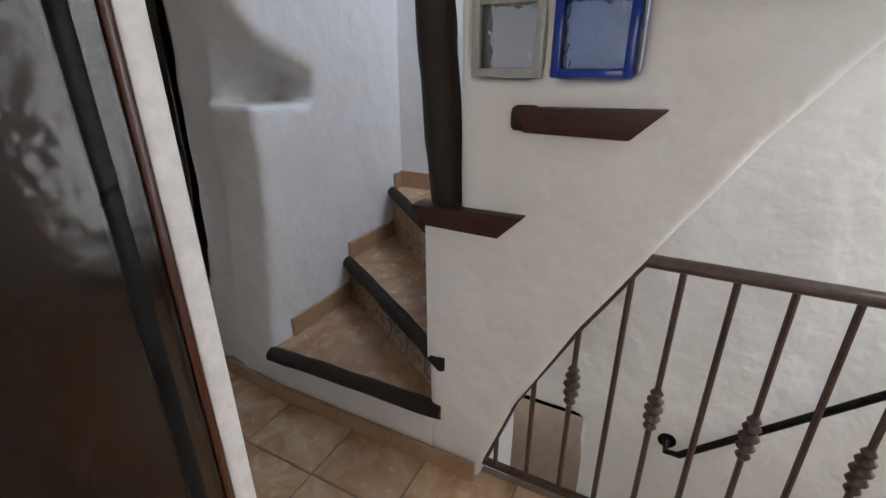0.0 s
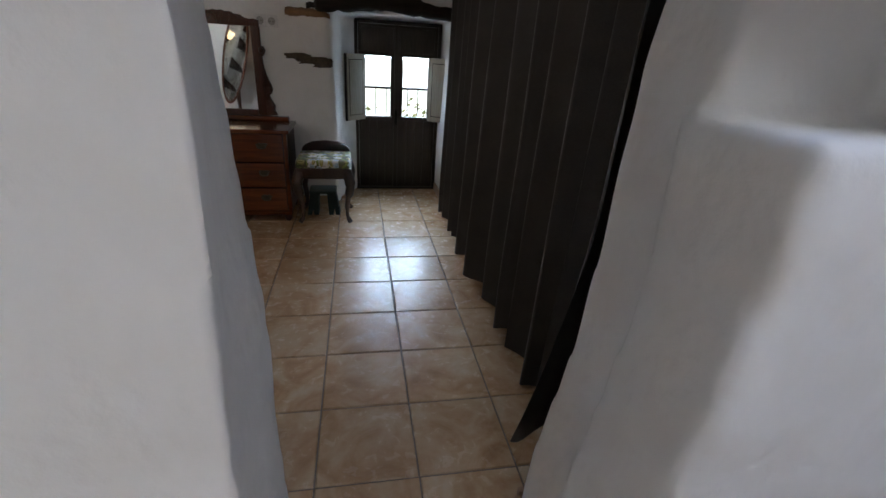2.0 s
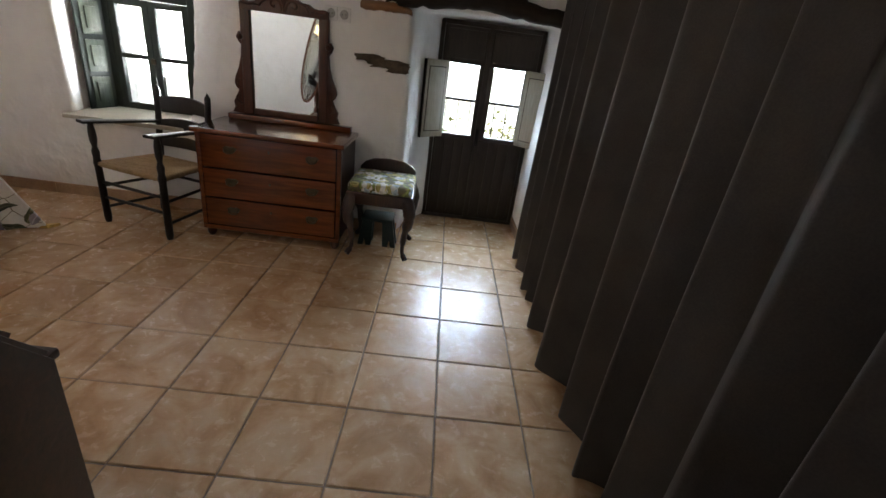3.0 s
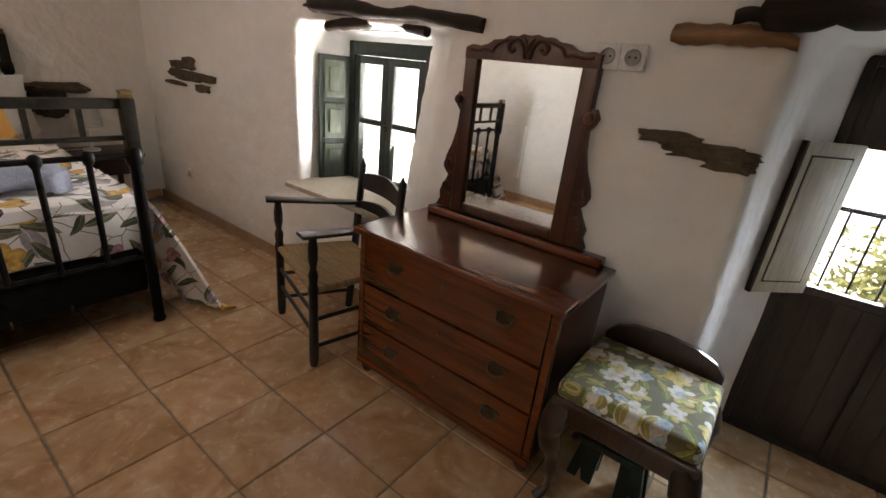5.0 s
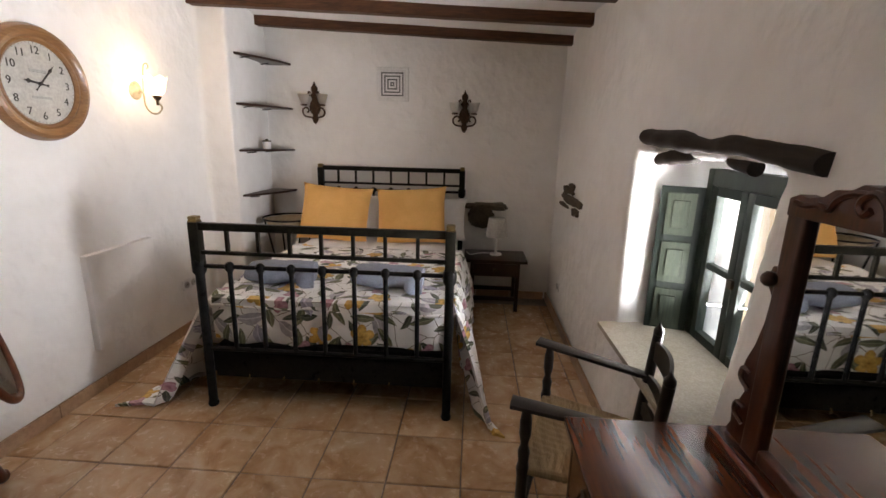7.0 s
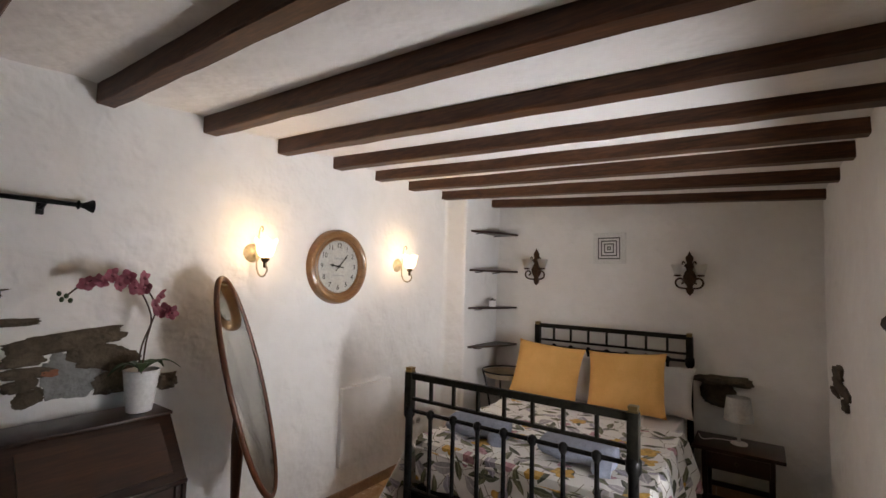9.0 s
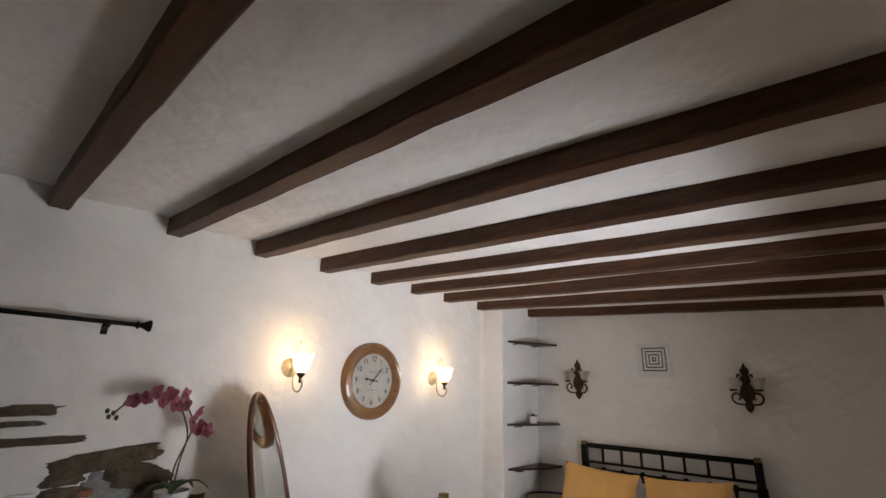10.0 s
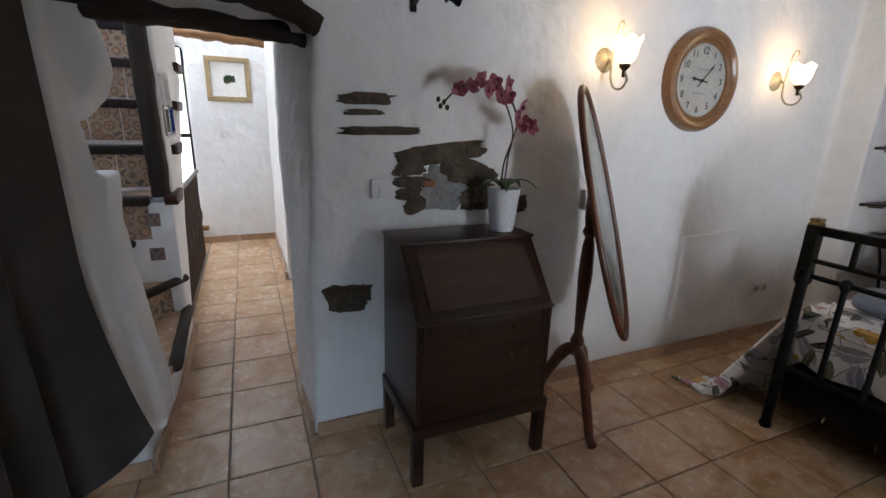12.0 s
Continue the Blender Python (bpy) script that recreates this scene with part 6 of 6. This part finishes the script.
for x, z in ((0.25, 1.60), (0.205, 1.615), (0.165, 1.64), (0.135, 1.60), (0.095, 1.635), (0.07, 1.585), (0.035, 1.63), (0.02, 1.585), (-0.02, 1.50), (-0.045, 1.545), (-0.07, 1.475), (-0.10, 1.46), (-0.04, 1.475)):
    b = bmesh.new()
    face = Euler((radians(rnd.uniform(50, 110)), radians(rnd.uniform(-40, 40)), radians(rnd.uniform(140, 220)))).to_matrix().to_4x4()
    for k in range(5):
        a = 2 * math.pi * k / 5 + rnd.uniform(-0.15, 0.15)
        L = 0.034 + 0.006 * (k % 2)
        rows = []
        for i in range(5):
            f = i / 4
            w_ = 0.017 * math.sin(math.pi * (0.12 + 0.80 * f)) + 0.001
            rows.append([(L * f * math.cos(a) - s * w_ * math.sin(a), L * f * math.sin(a) + s * w_ * math.cos(a), 0.010 * f * f - 0.004 * abs(s)) for s in (-1, 0, 1)])
        vs = [[b.verts.new(p) for p in r] for r in rows]
        for p, q in zip(vs, vs[1:]):
            for i in range(2):
                b.faces.new((p[i], p[i + 1], q[i + 1], q[i]))
    bmesh.ops.solidify(b, geom=b.faces[:], thickness=0.0012)
    ball((0, 0, 0.008), 0.008, b, (1, 1, 1.2), 8)
    bmesh.ops.transform(b, matrix=Matrix.Translation((OX + x, OY + 0.03 + rnd.uniform(-0.012, 0.02), z)) @ face, verts=b.verts)
    part("flower", b, PETAL, orc)
for x, z in ((0.315, 1.55), (0.33, 1.535), (0.34, 1.56), (0.30, 1.53)):
    part("bud", ball((OX + x, OY + 0.02, z), 0.009, None, (1, 1, 1.3), 8), LEAF, orc)
for a, L in ((0.2, 0.15), (2.9, 0.17), (1.3, 0.11), (4.2, 0.11), (5.6, 0.10), (3.6, 0.13)):
    def leaf_pt(u, v, a=a, L=L):
        w_ = 0.026 * math.sin(math.pi * min(1, 0.1 + 0.9 * u)) * (2 * v - 1)
        r = L * u
        return (OX + r * math.cos(a) - w_ * math.sin(a), OY + 0.7 * (r * math.sin(a) + w_ * math.cos(a)), 1.19 + 0.05 * math.sin(2.6 * u) - 0.03 * u * u + 0.15 * abs(w_))
    part("leaf", sheet(leaf_pt, 12, 4, 0.003), LEAF, orc)

# ---- cheval mirror ----
cv = thing("cheval_mirror", (-1.70, -0.58, 0), "tall tilted oval mirror in a reddish wooden stand", "mirror")
C0 = Vector((-1.667, -0.475, 1.075))
nh = Vector((-0.61, 0.79, 0)).normalized()
wd = Vector((0.79, 0.61, 0)).normalized()
th = radians(16)
up = Vector((0, 0, math.cos(th))) - nh * math.sin(th)
nn = up.cross(wd)
if nn.dot(nh) < 0:
    nn = -nn
A, B = 0.20, 0.585


def oval(r_a, r_b, n=56):
    return [C0 + wd * r_a * math.cos(2 * math.pi * k / n) + up * r_b * math.sin(2 * math.pi * k / n) for k in range(n + 1)]


part("mirror_frame", tube(oval(A, B), 0.015, 10, None, 0), CHEVALWOOD, cv, "oval reddish wooden frame")
b = bmesh.new()
b.faces.new([b.verts.new(p + nn * 0.004) for p in oval(A - 0.004, B - 0.004)[:-1]])
bmesh.ops.solidify(b, geom=b.faces[:], thickness=0.004)
part("mirror_glass", b, MIRROR, cv, "oval mirror glass", smooth=False)
b = bmesh.new()
b.faces.new([b.verts.new(p - nn * 0.006) for p in oval(A - 0.002, B - 0.002)[:-1]])
bmesh.ops.solidify(b, geom=b.faces[:], thickness=0.004)
part("back_board", b, MAHOGANYDARK, cv, smooth=False)
PB = Vector((-1.715, -0.61, 0))
part("pole", lathe([(0.03, 0.30), (0.042, 0.32), (0.030, 0.35), (0.038, 0.38), (0.022, 0.42), (0.027, 0.55), (0.036, 0.75), (0.030, 0.90), (0.022, 0.94), (0.038, 0.97), (0.028, 1.0), (0.034, 1.04), (0.034, 1.18), (0.020, 1.20), (0, 1.205)], PB, 16), CHEVALWOOD, cv, "turned wooden pole")
part("bracket", tube([PB + Vector((0, 0, 1.09)), PB.lerp(Vector((C0.x, C0.y, 0)), 0.6) + Vector((0, 0, 1.09)), C0 - nn * 0.012], 0.014, 8), DARKBRASS, cv)
for fx, fy in ((-1.566, -0.262), (-1.895, -0.655), (-1.545, -0.765)):
    d = Vector((fx, fy, 0)) - PB
    part("foot", tube([PB + Vector((0, 0, 0.33)), PB + d * 0.25 + Vector((0, 0, 0.31)), PB + d * 0.55 + Vector((0, 0, 0.19)), PB + d * 0.85 + Vector((0, 0, 0.045)), PB + d * 1.0 + Vector((0, 0, 0.024))], [0.030, 0.028, 0.024, 0.022, 0.022], 12, None, 22, 1.25), CHEVALWOOD, cv)
solo("wall_box", box((-1.90, -0.84, 1.04), (-1.815, -0.785, 1.15), 0.008), WHITEPAINT, "small white plastic box fixed to the plaster", "wall box")

# ---- clock wall ----
ck = thing("wall_clock", (-2.553, -0.82, 1.738), "large round wooden wall clock with a cream numbered dial", "clock")
CX, CY, CZ, CR = -2.553, -0.825, 1.738, 0.276
FACE = pose(0, 0, 0, -90, 0, 0)
part("case", lathe([(CR, 0), (CR, 0.025), (CR - 0.012, 0.048), (CR - 0.030, 0.055), (CR - 0.050, 0.046), (CR - 0.058, 0.036), (CR - 0.070, 0.040), (CR - 0.082, 0.030), (CR - 0.082, 0.018), (0, 0.018)], (CX, CY, CZ), 56, None, FACE), OAK, ck, "wide moulded brown wooden rim")
part("dial", lathe([(0, 0), (CR - 0.080, 0), (CR - 0.080, 0.003), (0, 0.003)], (CX, CY + 0.0185, CZ), 48, None, FACE), DIAL, ck, "worn greyish cream dial")
YD = CY + 0.0225


def letters(text, size, at, rot, material, parent, name, depth=0.0008, rz=180):
    cu = bpy.data.curves.new("tmp", "FONT")
    cu.body, cu.size, cu.align_x, cu.align_y, cu.extrude = text, size, "CENTER", "CENTER", depth
    ob = new("tmp", cu)
    me = bpy.data.meshes.new_from_object(ob.evaluated_get(bpy.context.evaluated_depsgraph_get()))
    bpy.data.objects.remove(ob)
    b = bmesh.new()
    b.from_mesh(me)
    bmesh.ops.transform(b, matrix=pose(*at, 90, 0, rz) @ Matrix.Rotation(radians(rot), 4, "Z"), verts=b.verts)
    return part(name, b, material, parent, smooth=False)


for h in range(1, 13):
    a = 2 * math.pi * h / 12
    letters(str(h), 0.052, (CX - 0.155 * math.sin(a), YD, CZ + 0.155 * math.cos(a)), 0, INK, ck, "numeral")
for h in range(60):
    a = 2 * math.pi * h / 60
    r0 = 0.186
    part("minute_mark", rod((CX - r0 * math.sin(a), YD, CZ + r0 * math.cos(a)), (CX - (r0 + (0.010 if h % 5 == 0 else 0.005)) * math.sin(a), YD, CZ + (r0 + (0.010 if h % 5 == 0 else 0.005)) * math.cos(a)), 0.0012, 4), INK, ck, smooth=False)
part("lettering_bar", box((CX - 0.045, YD - 0.001, CZ + 0.052), (CX + 0.045, YD + 0.001, CZ + 0.066)), GREYGLASS, ck, smooth=False)
part("lettering_bar", box((CX - 0.052, YD - 0.001, CZ - 0.072), (CX + 0.052, YD + 0.001, CZ - 0.061)), GREYGLASS, ck, smooth=False)
for name, ang, L, wd_, dy in (("hour_hand", 278, 0.085, 0.006, 0.004), ("minute_hand", 42, 0.125, 0.004, 0.007)):
    a = radians(ang)
    dx, dz = -math.sin(a), math.cos(a)
    px, pz = -dz, dx
    pts = [(-0.045, 1.2), (-0.03, 0.5), (0, 1.0), (L * 0.6, 0.8), (L * 0.72, 2.0), (L * 0.84, 0.8), (L, 0.1)]
    poly = [(CX + dx * s + px * q * wd_, CZ + dz * s + pz * q * wd_) for s, q in pts] + [(CX + dx * s - px * q * wd_, CZ + dz * s - pz * q * wd_) for s, q in pts[::-1]]
    part(name, prism(poly, "y", YD + dy - 0.001, YD + dy + 0.001), INK, ck, smooth=False)
part("hub", lathe([(0, 0), (0.010, 0), (0.008, 0.010), (0, 0.010)], (CX, YD, CZ), 14, None, FACE), INK, ck)


def lit_sconce(x, z):
    e = thing("wall_lamp", (x, -0.83, z), "lit wall lamp with tulip glass shade and scrolled arm", "wall lamp", "lit wall lamps")
    part("back_plate", lathe([(0, 0), (0.058, 0), (0.060, 0.008), (0.050, 0.016), (0.030, 0.026), (0.012, 0.034), (0, 0.036)], (x, -0.835, z), 24, None, FACE), CREAMMETAL, e, "round cream-gold backplate")
    part("arm", tube([(x, -0.80, z), (x, -0.775, z - 0.02), (x, -0.77, z - 0.09), (x, -0.74, z - 0.135), (x, -0.69, z - 0.14), (x, -0.660, z - 0.105), (x, -0.675, z - 0.075), (x, -0.685, z - 0.05)], 0.0055, 8, None, 40), CREAMMETAL, e)
    part("scroll", tube([(x, -0.775, z - 0.01), (x, -0.765, z + 0.08), (x, -0.755, z + 0.145), (x, -0.735, z + 0.165), (x, -0.722, z + 0.145), (x, -0.735, z + 0.13)], 0.004, 8, None, 26), CREAMMETAL, e)
    part("cup", lathe([(0, -0.062), (0.010, -0.058), (0.010, -0.03), (0.026, -0.012), (0.024, 0.0), (0, 0.0)], (x, -0.685, z - 0.03), 16), DARKBRASS, e)
    b = bmesh.new()
    prof = [(0.020, -0.03), (0.040, -0.014), (0.052, 0.016), (0.056, 0.05), (0.068, 0.082)]
    rings = []
    for k, (r, h) in enumerate(prof):
        rings.append([b.verts.new((x + r * math.cos(2 * math.pi * i / 30), -0.685 + r * math.sin(2 * math.pi * i / 30), z + h + (0.010 * math.cos(6 * 2 * math.pi * i / 30) if k == 4 else 0))) for i in range(30)])
    for p, q in zip(rings, rings[1:]):
        for i in range(30):
            b.faces.new((p[i], p[(i + 1) % 30], q[(i + 1) % 30], q[i]))
    s = part("shade", b, GLOWGLASS, e, "glowing frosted glass tulip shade")
    s.visible_shadow = False
    li = new("lamp_bulb", bpy.data.lights.new("lamp_bulb", "POINT"))
    li.data.energy, li.data.color, li.data.shadow_soft_size = 1.05, (1.0, 0.70, 0.40), 0.03
    li.location = (x, -0.685, z + 0.045)


lit_sconce(-1.87, 1.795)
lit_sconce(-3.237, 1.778)
pn = thing("panel_heater", (-2.9, -0.82, 0.25), "thin white flat panel heater on the plaster wall", "heater")
part("panel", box((-3.165, -0.832, 0.255), (-2.63, -0.788, 0.83), 0.006), PLASTER, pn, "white painted panel")
part("foot", box((-2.72, -0.835, 0.262), (-2.69, -0.795, 0.28), 0.003), WHITEPAINT, pn)
sw = thing("light_switch", (-0.70, -0.82, 1.18), "white plastic rocker light switch", "switch")
part("plate", box((-0.745, -0.84, 1.145), (-0.660, -0.790, 1.228), 0.005), WHITEPAINT, sw)
part("rocker", box((-0.735, -0.794, 1.158), (-0.690, -0.783, 1.208), 0.003, 2, None, Matrix.Rotation(radians(3), 4, "X")), WHITEPAINT, sw)
for x, z, w_, h, seed, tilt in ((-0.653, 1.557, 0.27, 0.052, 21, 1), (-0.636, 1.502, 0.19, 0.028, 22, 2), (-0.70, 1.431, 0.41, 0.042, 23, 1), (-0.99, 1.335, 0.50, 0.100, 24, 6), (-0.835, 1.262, 0.17, 0.055, 25, 3), (-0.855, 1.212, 0.21, 0.055, 26, -2), (-0.835, 1.162, 0.15, 0.060, 27, 4), (-0.870, 1.105, 0.12, 0.080, 28, 20), (-1.13, 1.245, 0.30, 0.15, 29, -12), (-1.195, 1.130, 0.21, 0.14, 30, 8), (-1.42, 1.09, 0.11, 0.10, 31, 0), (-1.06, 1.285, 0.16, 0.06, 34, 0)):
    solo("wall_stone", rubble((x, -0.824, z), w_, h, 0.022, "y", seed, None, tilt), STONE, "dark bare stone or timber showing through the plaster", "stone", "bare wall stones")
# thin grey lump stands in for the shaded plaster hollow among the stones
solo("wall_stone", rubble((-1.01, -0.826, 1.185), 0.24, 0.24, 0.012, "y", 37), HOLLOWGREY, "thin grey lump standing in for a shaded plaster hollow between darker stones", "stone", "bare wall stones")
solo("wall_stone", rubble((-0.93, -0.824, 1.203), 0.08, 0.035, 0.022, "y", 38), TERRACOTTA, "small reddish brick fragment in the plaster", "stone", "bare wall stones")
solo("wall_stone", rubble((-0.55, -0.822, 0.70), 0.235, 0.145, 0.030, "y", 33), STONE, "single rounded dark stone set in the plaster", "stone", "bare wall stones")

# curtain rods and curtain
cr = thing("curtain_rod", (-0.3, -0.75, 1.95), "black metal curtain rod with a finial over the doorway", "curtain rod")
part("bar", rod((0.50, -0.75, 1.955), (-0.96, -0.75, 1.955), 0.011, 10), IRON, cr)
part("finial", lathe([(0.010, 0), (0.022, 0.01), (0.012, 0.02), (0.016, 0.035), (0.030, 0.06), (0.030, 0.066), (0, 0.07)], (-0.955, -0.75, 1.955), 12, None, pose(0, 0, 0, 0, -90, 0)), IRON, cr)
part("bracket", tube([(-0.85, -0.83, 1.93), (-0.85, -0.79, 1.93), (-0.85, -0.752, 1.945)], 0.008, 8), IRON, cr)
part("bracket_plate", box((-0.865, -0.838, 1.90), (-0.835, -0.822, 1.96), 0.003), IRON, cr)
cr2 = thing("curtain_rod", (0.52, 0.7, 2.08), "black metal curtain rod along the curtained side", "curtain rod")
part("bar", rod((0.52, -0.82, 2.09), (0.52, 2.12, 2.09), 0.011, 10), IRON, cr2)


def curtain_pt(u, v):
    y = -0.78 + 2.85 * u
    ph = y * 25 + 1.5 * math.sin(y * 4.1 + 0.5) + 1.8 * noise.noise(Vector((y * 2.2, 0, 5)))
    fall = 1 - v
    wave = math.sin(ph)
    wave = math.copysign(abs(wave) ** 0.95, wave)
    x = 0.535 + (0.032 + 0.028 * fall) * (1 + 0.45 * noise.noise(Vector((y * 3.1, 2, 1)))) * wave + 0.030 * fall * math.sin(y * 14.5 + 1.0) + 0.010 * fall * noise.noise(Vector((y * 9, fall * 3, 1)))
    yy = y + 0.011 * math.sin(2 * ph + 0.7) * (0.4 + 0.6 * fall)
    pull = max(0.0, (-0.42 - y) / 0.36) ** 2
    x -= (0.10 + 0.025 * fall + 0.085 * max(0.0, (fall - 0.62) / 0.30) ** 1.5) * pull
    x += 0.07 * max(0.0, y - 1.75) * fall
    hem = 0.035 + 0.022 * math.sin(y * 14.5 + 2.4) + 0.13 * pull ** 0.5 + 0.08 * pull
    return (x, yy, hem + (2.12 - hem) * v)


cur = thing("curtain", (0.53, 0.65, 0.05), "long dark brown satin curtain hanging in deep folds", "curtain")
cl = sheet(curtain_pt, 440, 18)
cl = join(cl, sheet(lambda u, v: tuple(a + b_ for a, b_ in zip(curtain_pt(u, v), (0.004, 0.0, 0.0))), 440, 18))
part("cloth", cl, CURTAIN, cur)

# picture and switches at the end of the landing
pf = thing("picture_frame", (-0.06, -4.82, 1.87), "gilt wooden picture frame with a small green and brown sketch", "picture")
PX0, PX1, PZ0, PZ1 = -0.29, 0.17, 1.635, 2.11
for lo, hi in (((PX0, PZ0), (PX1, PZ0 + 0.055)), ((PX0, PZ1 - 0.055), (PX1, PZ1)), ((PX0, PZ0 + 0.055), (PX0 + 0.055, PZ1 - 0.055)), ((PX1 - 0.055, PZ0 + 0.055), (PX1, PZ1 - 0.055))):
    part("frame_bar", box((lo[0], -4.835, lo[1]), (hi[0], -4.795, hi[1]), 0.010, 3), GILT, pf)
part("paper", box((PX0 + 0.05, -4.83, PZ0 + 0.05), (PX1 - 0.05, -4.812, PZ1 - 0.05)), PAPER, pf, smooth=False)
part("sketch", rubble((-0.07, -4.812, 1.88), 0.13, 0.09, 0.003, "y", 40), LEAF, pf, "small dark green painted shape")
part("sketch", rubble((-0.04, -4.812, 1.85), 0.07, 0.05, 0.003, "y", 41), STONE, pf, "small brown painted shape")
ls = thing("light_switch", (0.02, -4.82, 1.28), "white plastic double light switch", "switch")
part("plate", box((-0.04, -4.838, 1.235), (0.07, -4.815, 1.325), 0.004), WHITEPAINT, ls)
part("rocker", box((-0.03, -4.817, 1.25), (0.012, -4.808, 1.31), 0.003), WHITEPAINT, ls)
part("rocker", box((0.018, -4.817, 1.25), (0.060, -4.808, 1.31), 0.003), WHITEPAINT, ls)

# ---- floor tiles ----
floor = tagged(new("floor"), "terracotta floor tiles with dark joints", "floor", "", "structure")
part("screed", box((-5.0, -1.3, -0.1), (1.0, 2.72, -0.006)), GROUT, floor, "dark grout between the tiles", smooth=False)
part("screed", box((-2.5, -5.0, -0.1), (0.325, -1.3, -0.006)), GROUT, floor, "dark grout between the tiles", smooth=False)


def tile_mesh(w, d):
    b = bmesh.new()
    g, t = 0.003, 0.0035
    x0, x1, y0, y1 = g, w - g, g, d - g
    low = [b.verts.new((x, y, -0.008)) for x, y in ((x0, y0), (x1, y0), (x1, y1), (x0, y1))]
    mid = [b.verts.new((x, y, -t)) for x, y in ((x0, y0), (x1, y0), (x1, y1), (x0, y1))]
    top = [b.verts.new((x, y, 0)) for x, y in ((x0 + t, y0 + t), (x1 - t, y0 + t), (x1 - t, y1 - t), (x0 + t, y1 - t))]
    b.faces.new(top)
    for p, q in ((low, mid), (mid, top)):
        for i in range(4):
            b.faces.new((p[i], p[(i + 1) % 4], q[(i + 1) % 4], q[i]))
    me = bpy.data.meshes.new("tile")
    b.to_mesh(me)
    b.free()
    me.materials.append(TILE)
    return me


full, narrow = tile_mesh(S, S), tile_mesh(0.30, S)
rnd = random.Random(5)
for i in range(-15, 3):
    for j in range(-15, 8):
        x, y = i * S, j * S
        room = y > -1.2 and -4.7 < x < 0.95
        landing = -2 <= i <= 0 and y < -1.1
        if not (room or landing):
            continue
        ob = new("tile", narrow if (i == 0 and y < -2.1) else full)
        ob.parent = floor
        ob.matrix_basis = pose(x, y, rnd.uniform(-0.0006, 0.0006), rnd.uniform(-0.1, 0.1), rnd.uniform(-0.1, 0.1), 0)
for i in range(-7, -2):
    for j in range(-12, -6):
        ob = new("tile", full)
        ob.parent = floor
        ob.matrix_basis = pose(i * S, j * S + 0.0, 0)
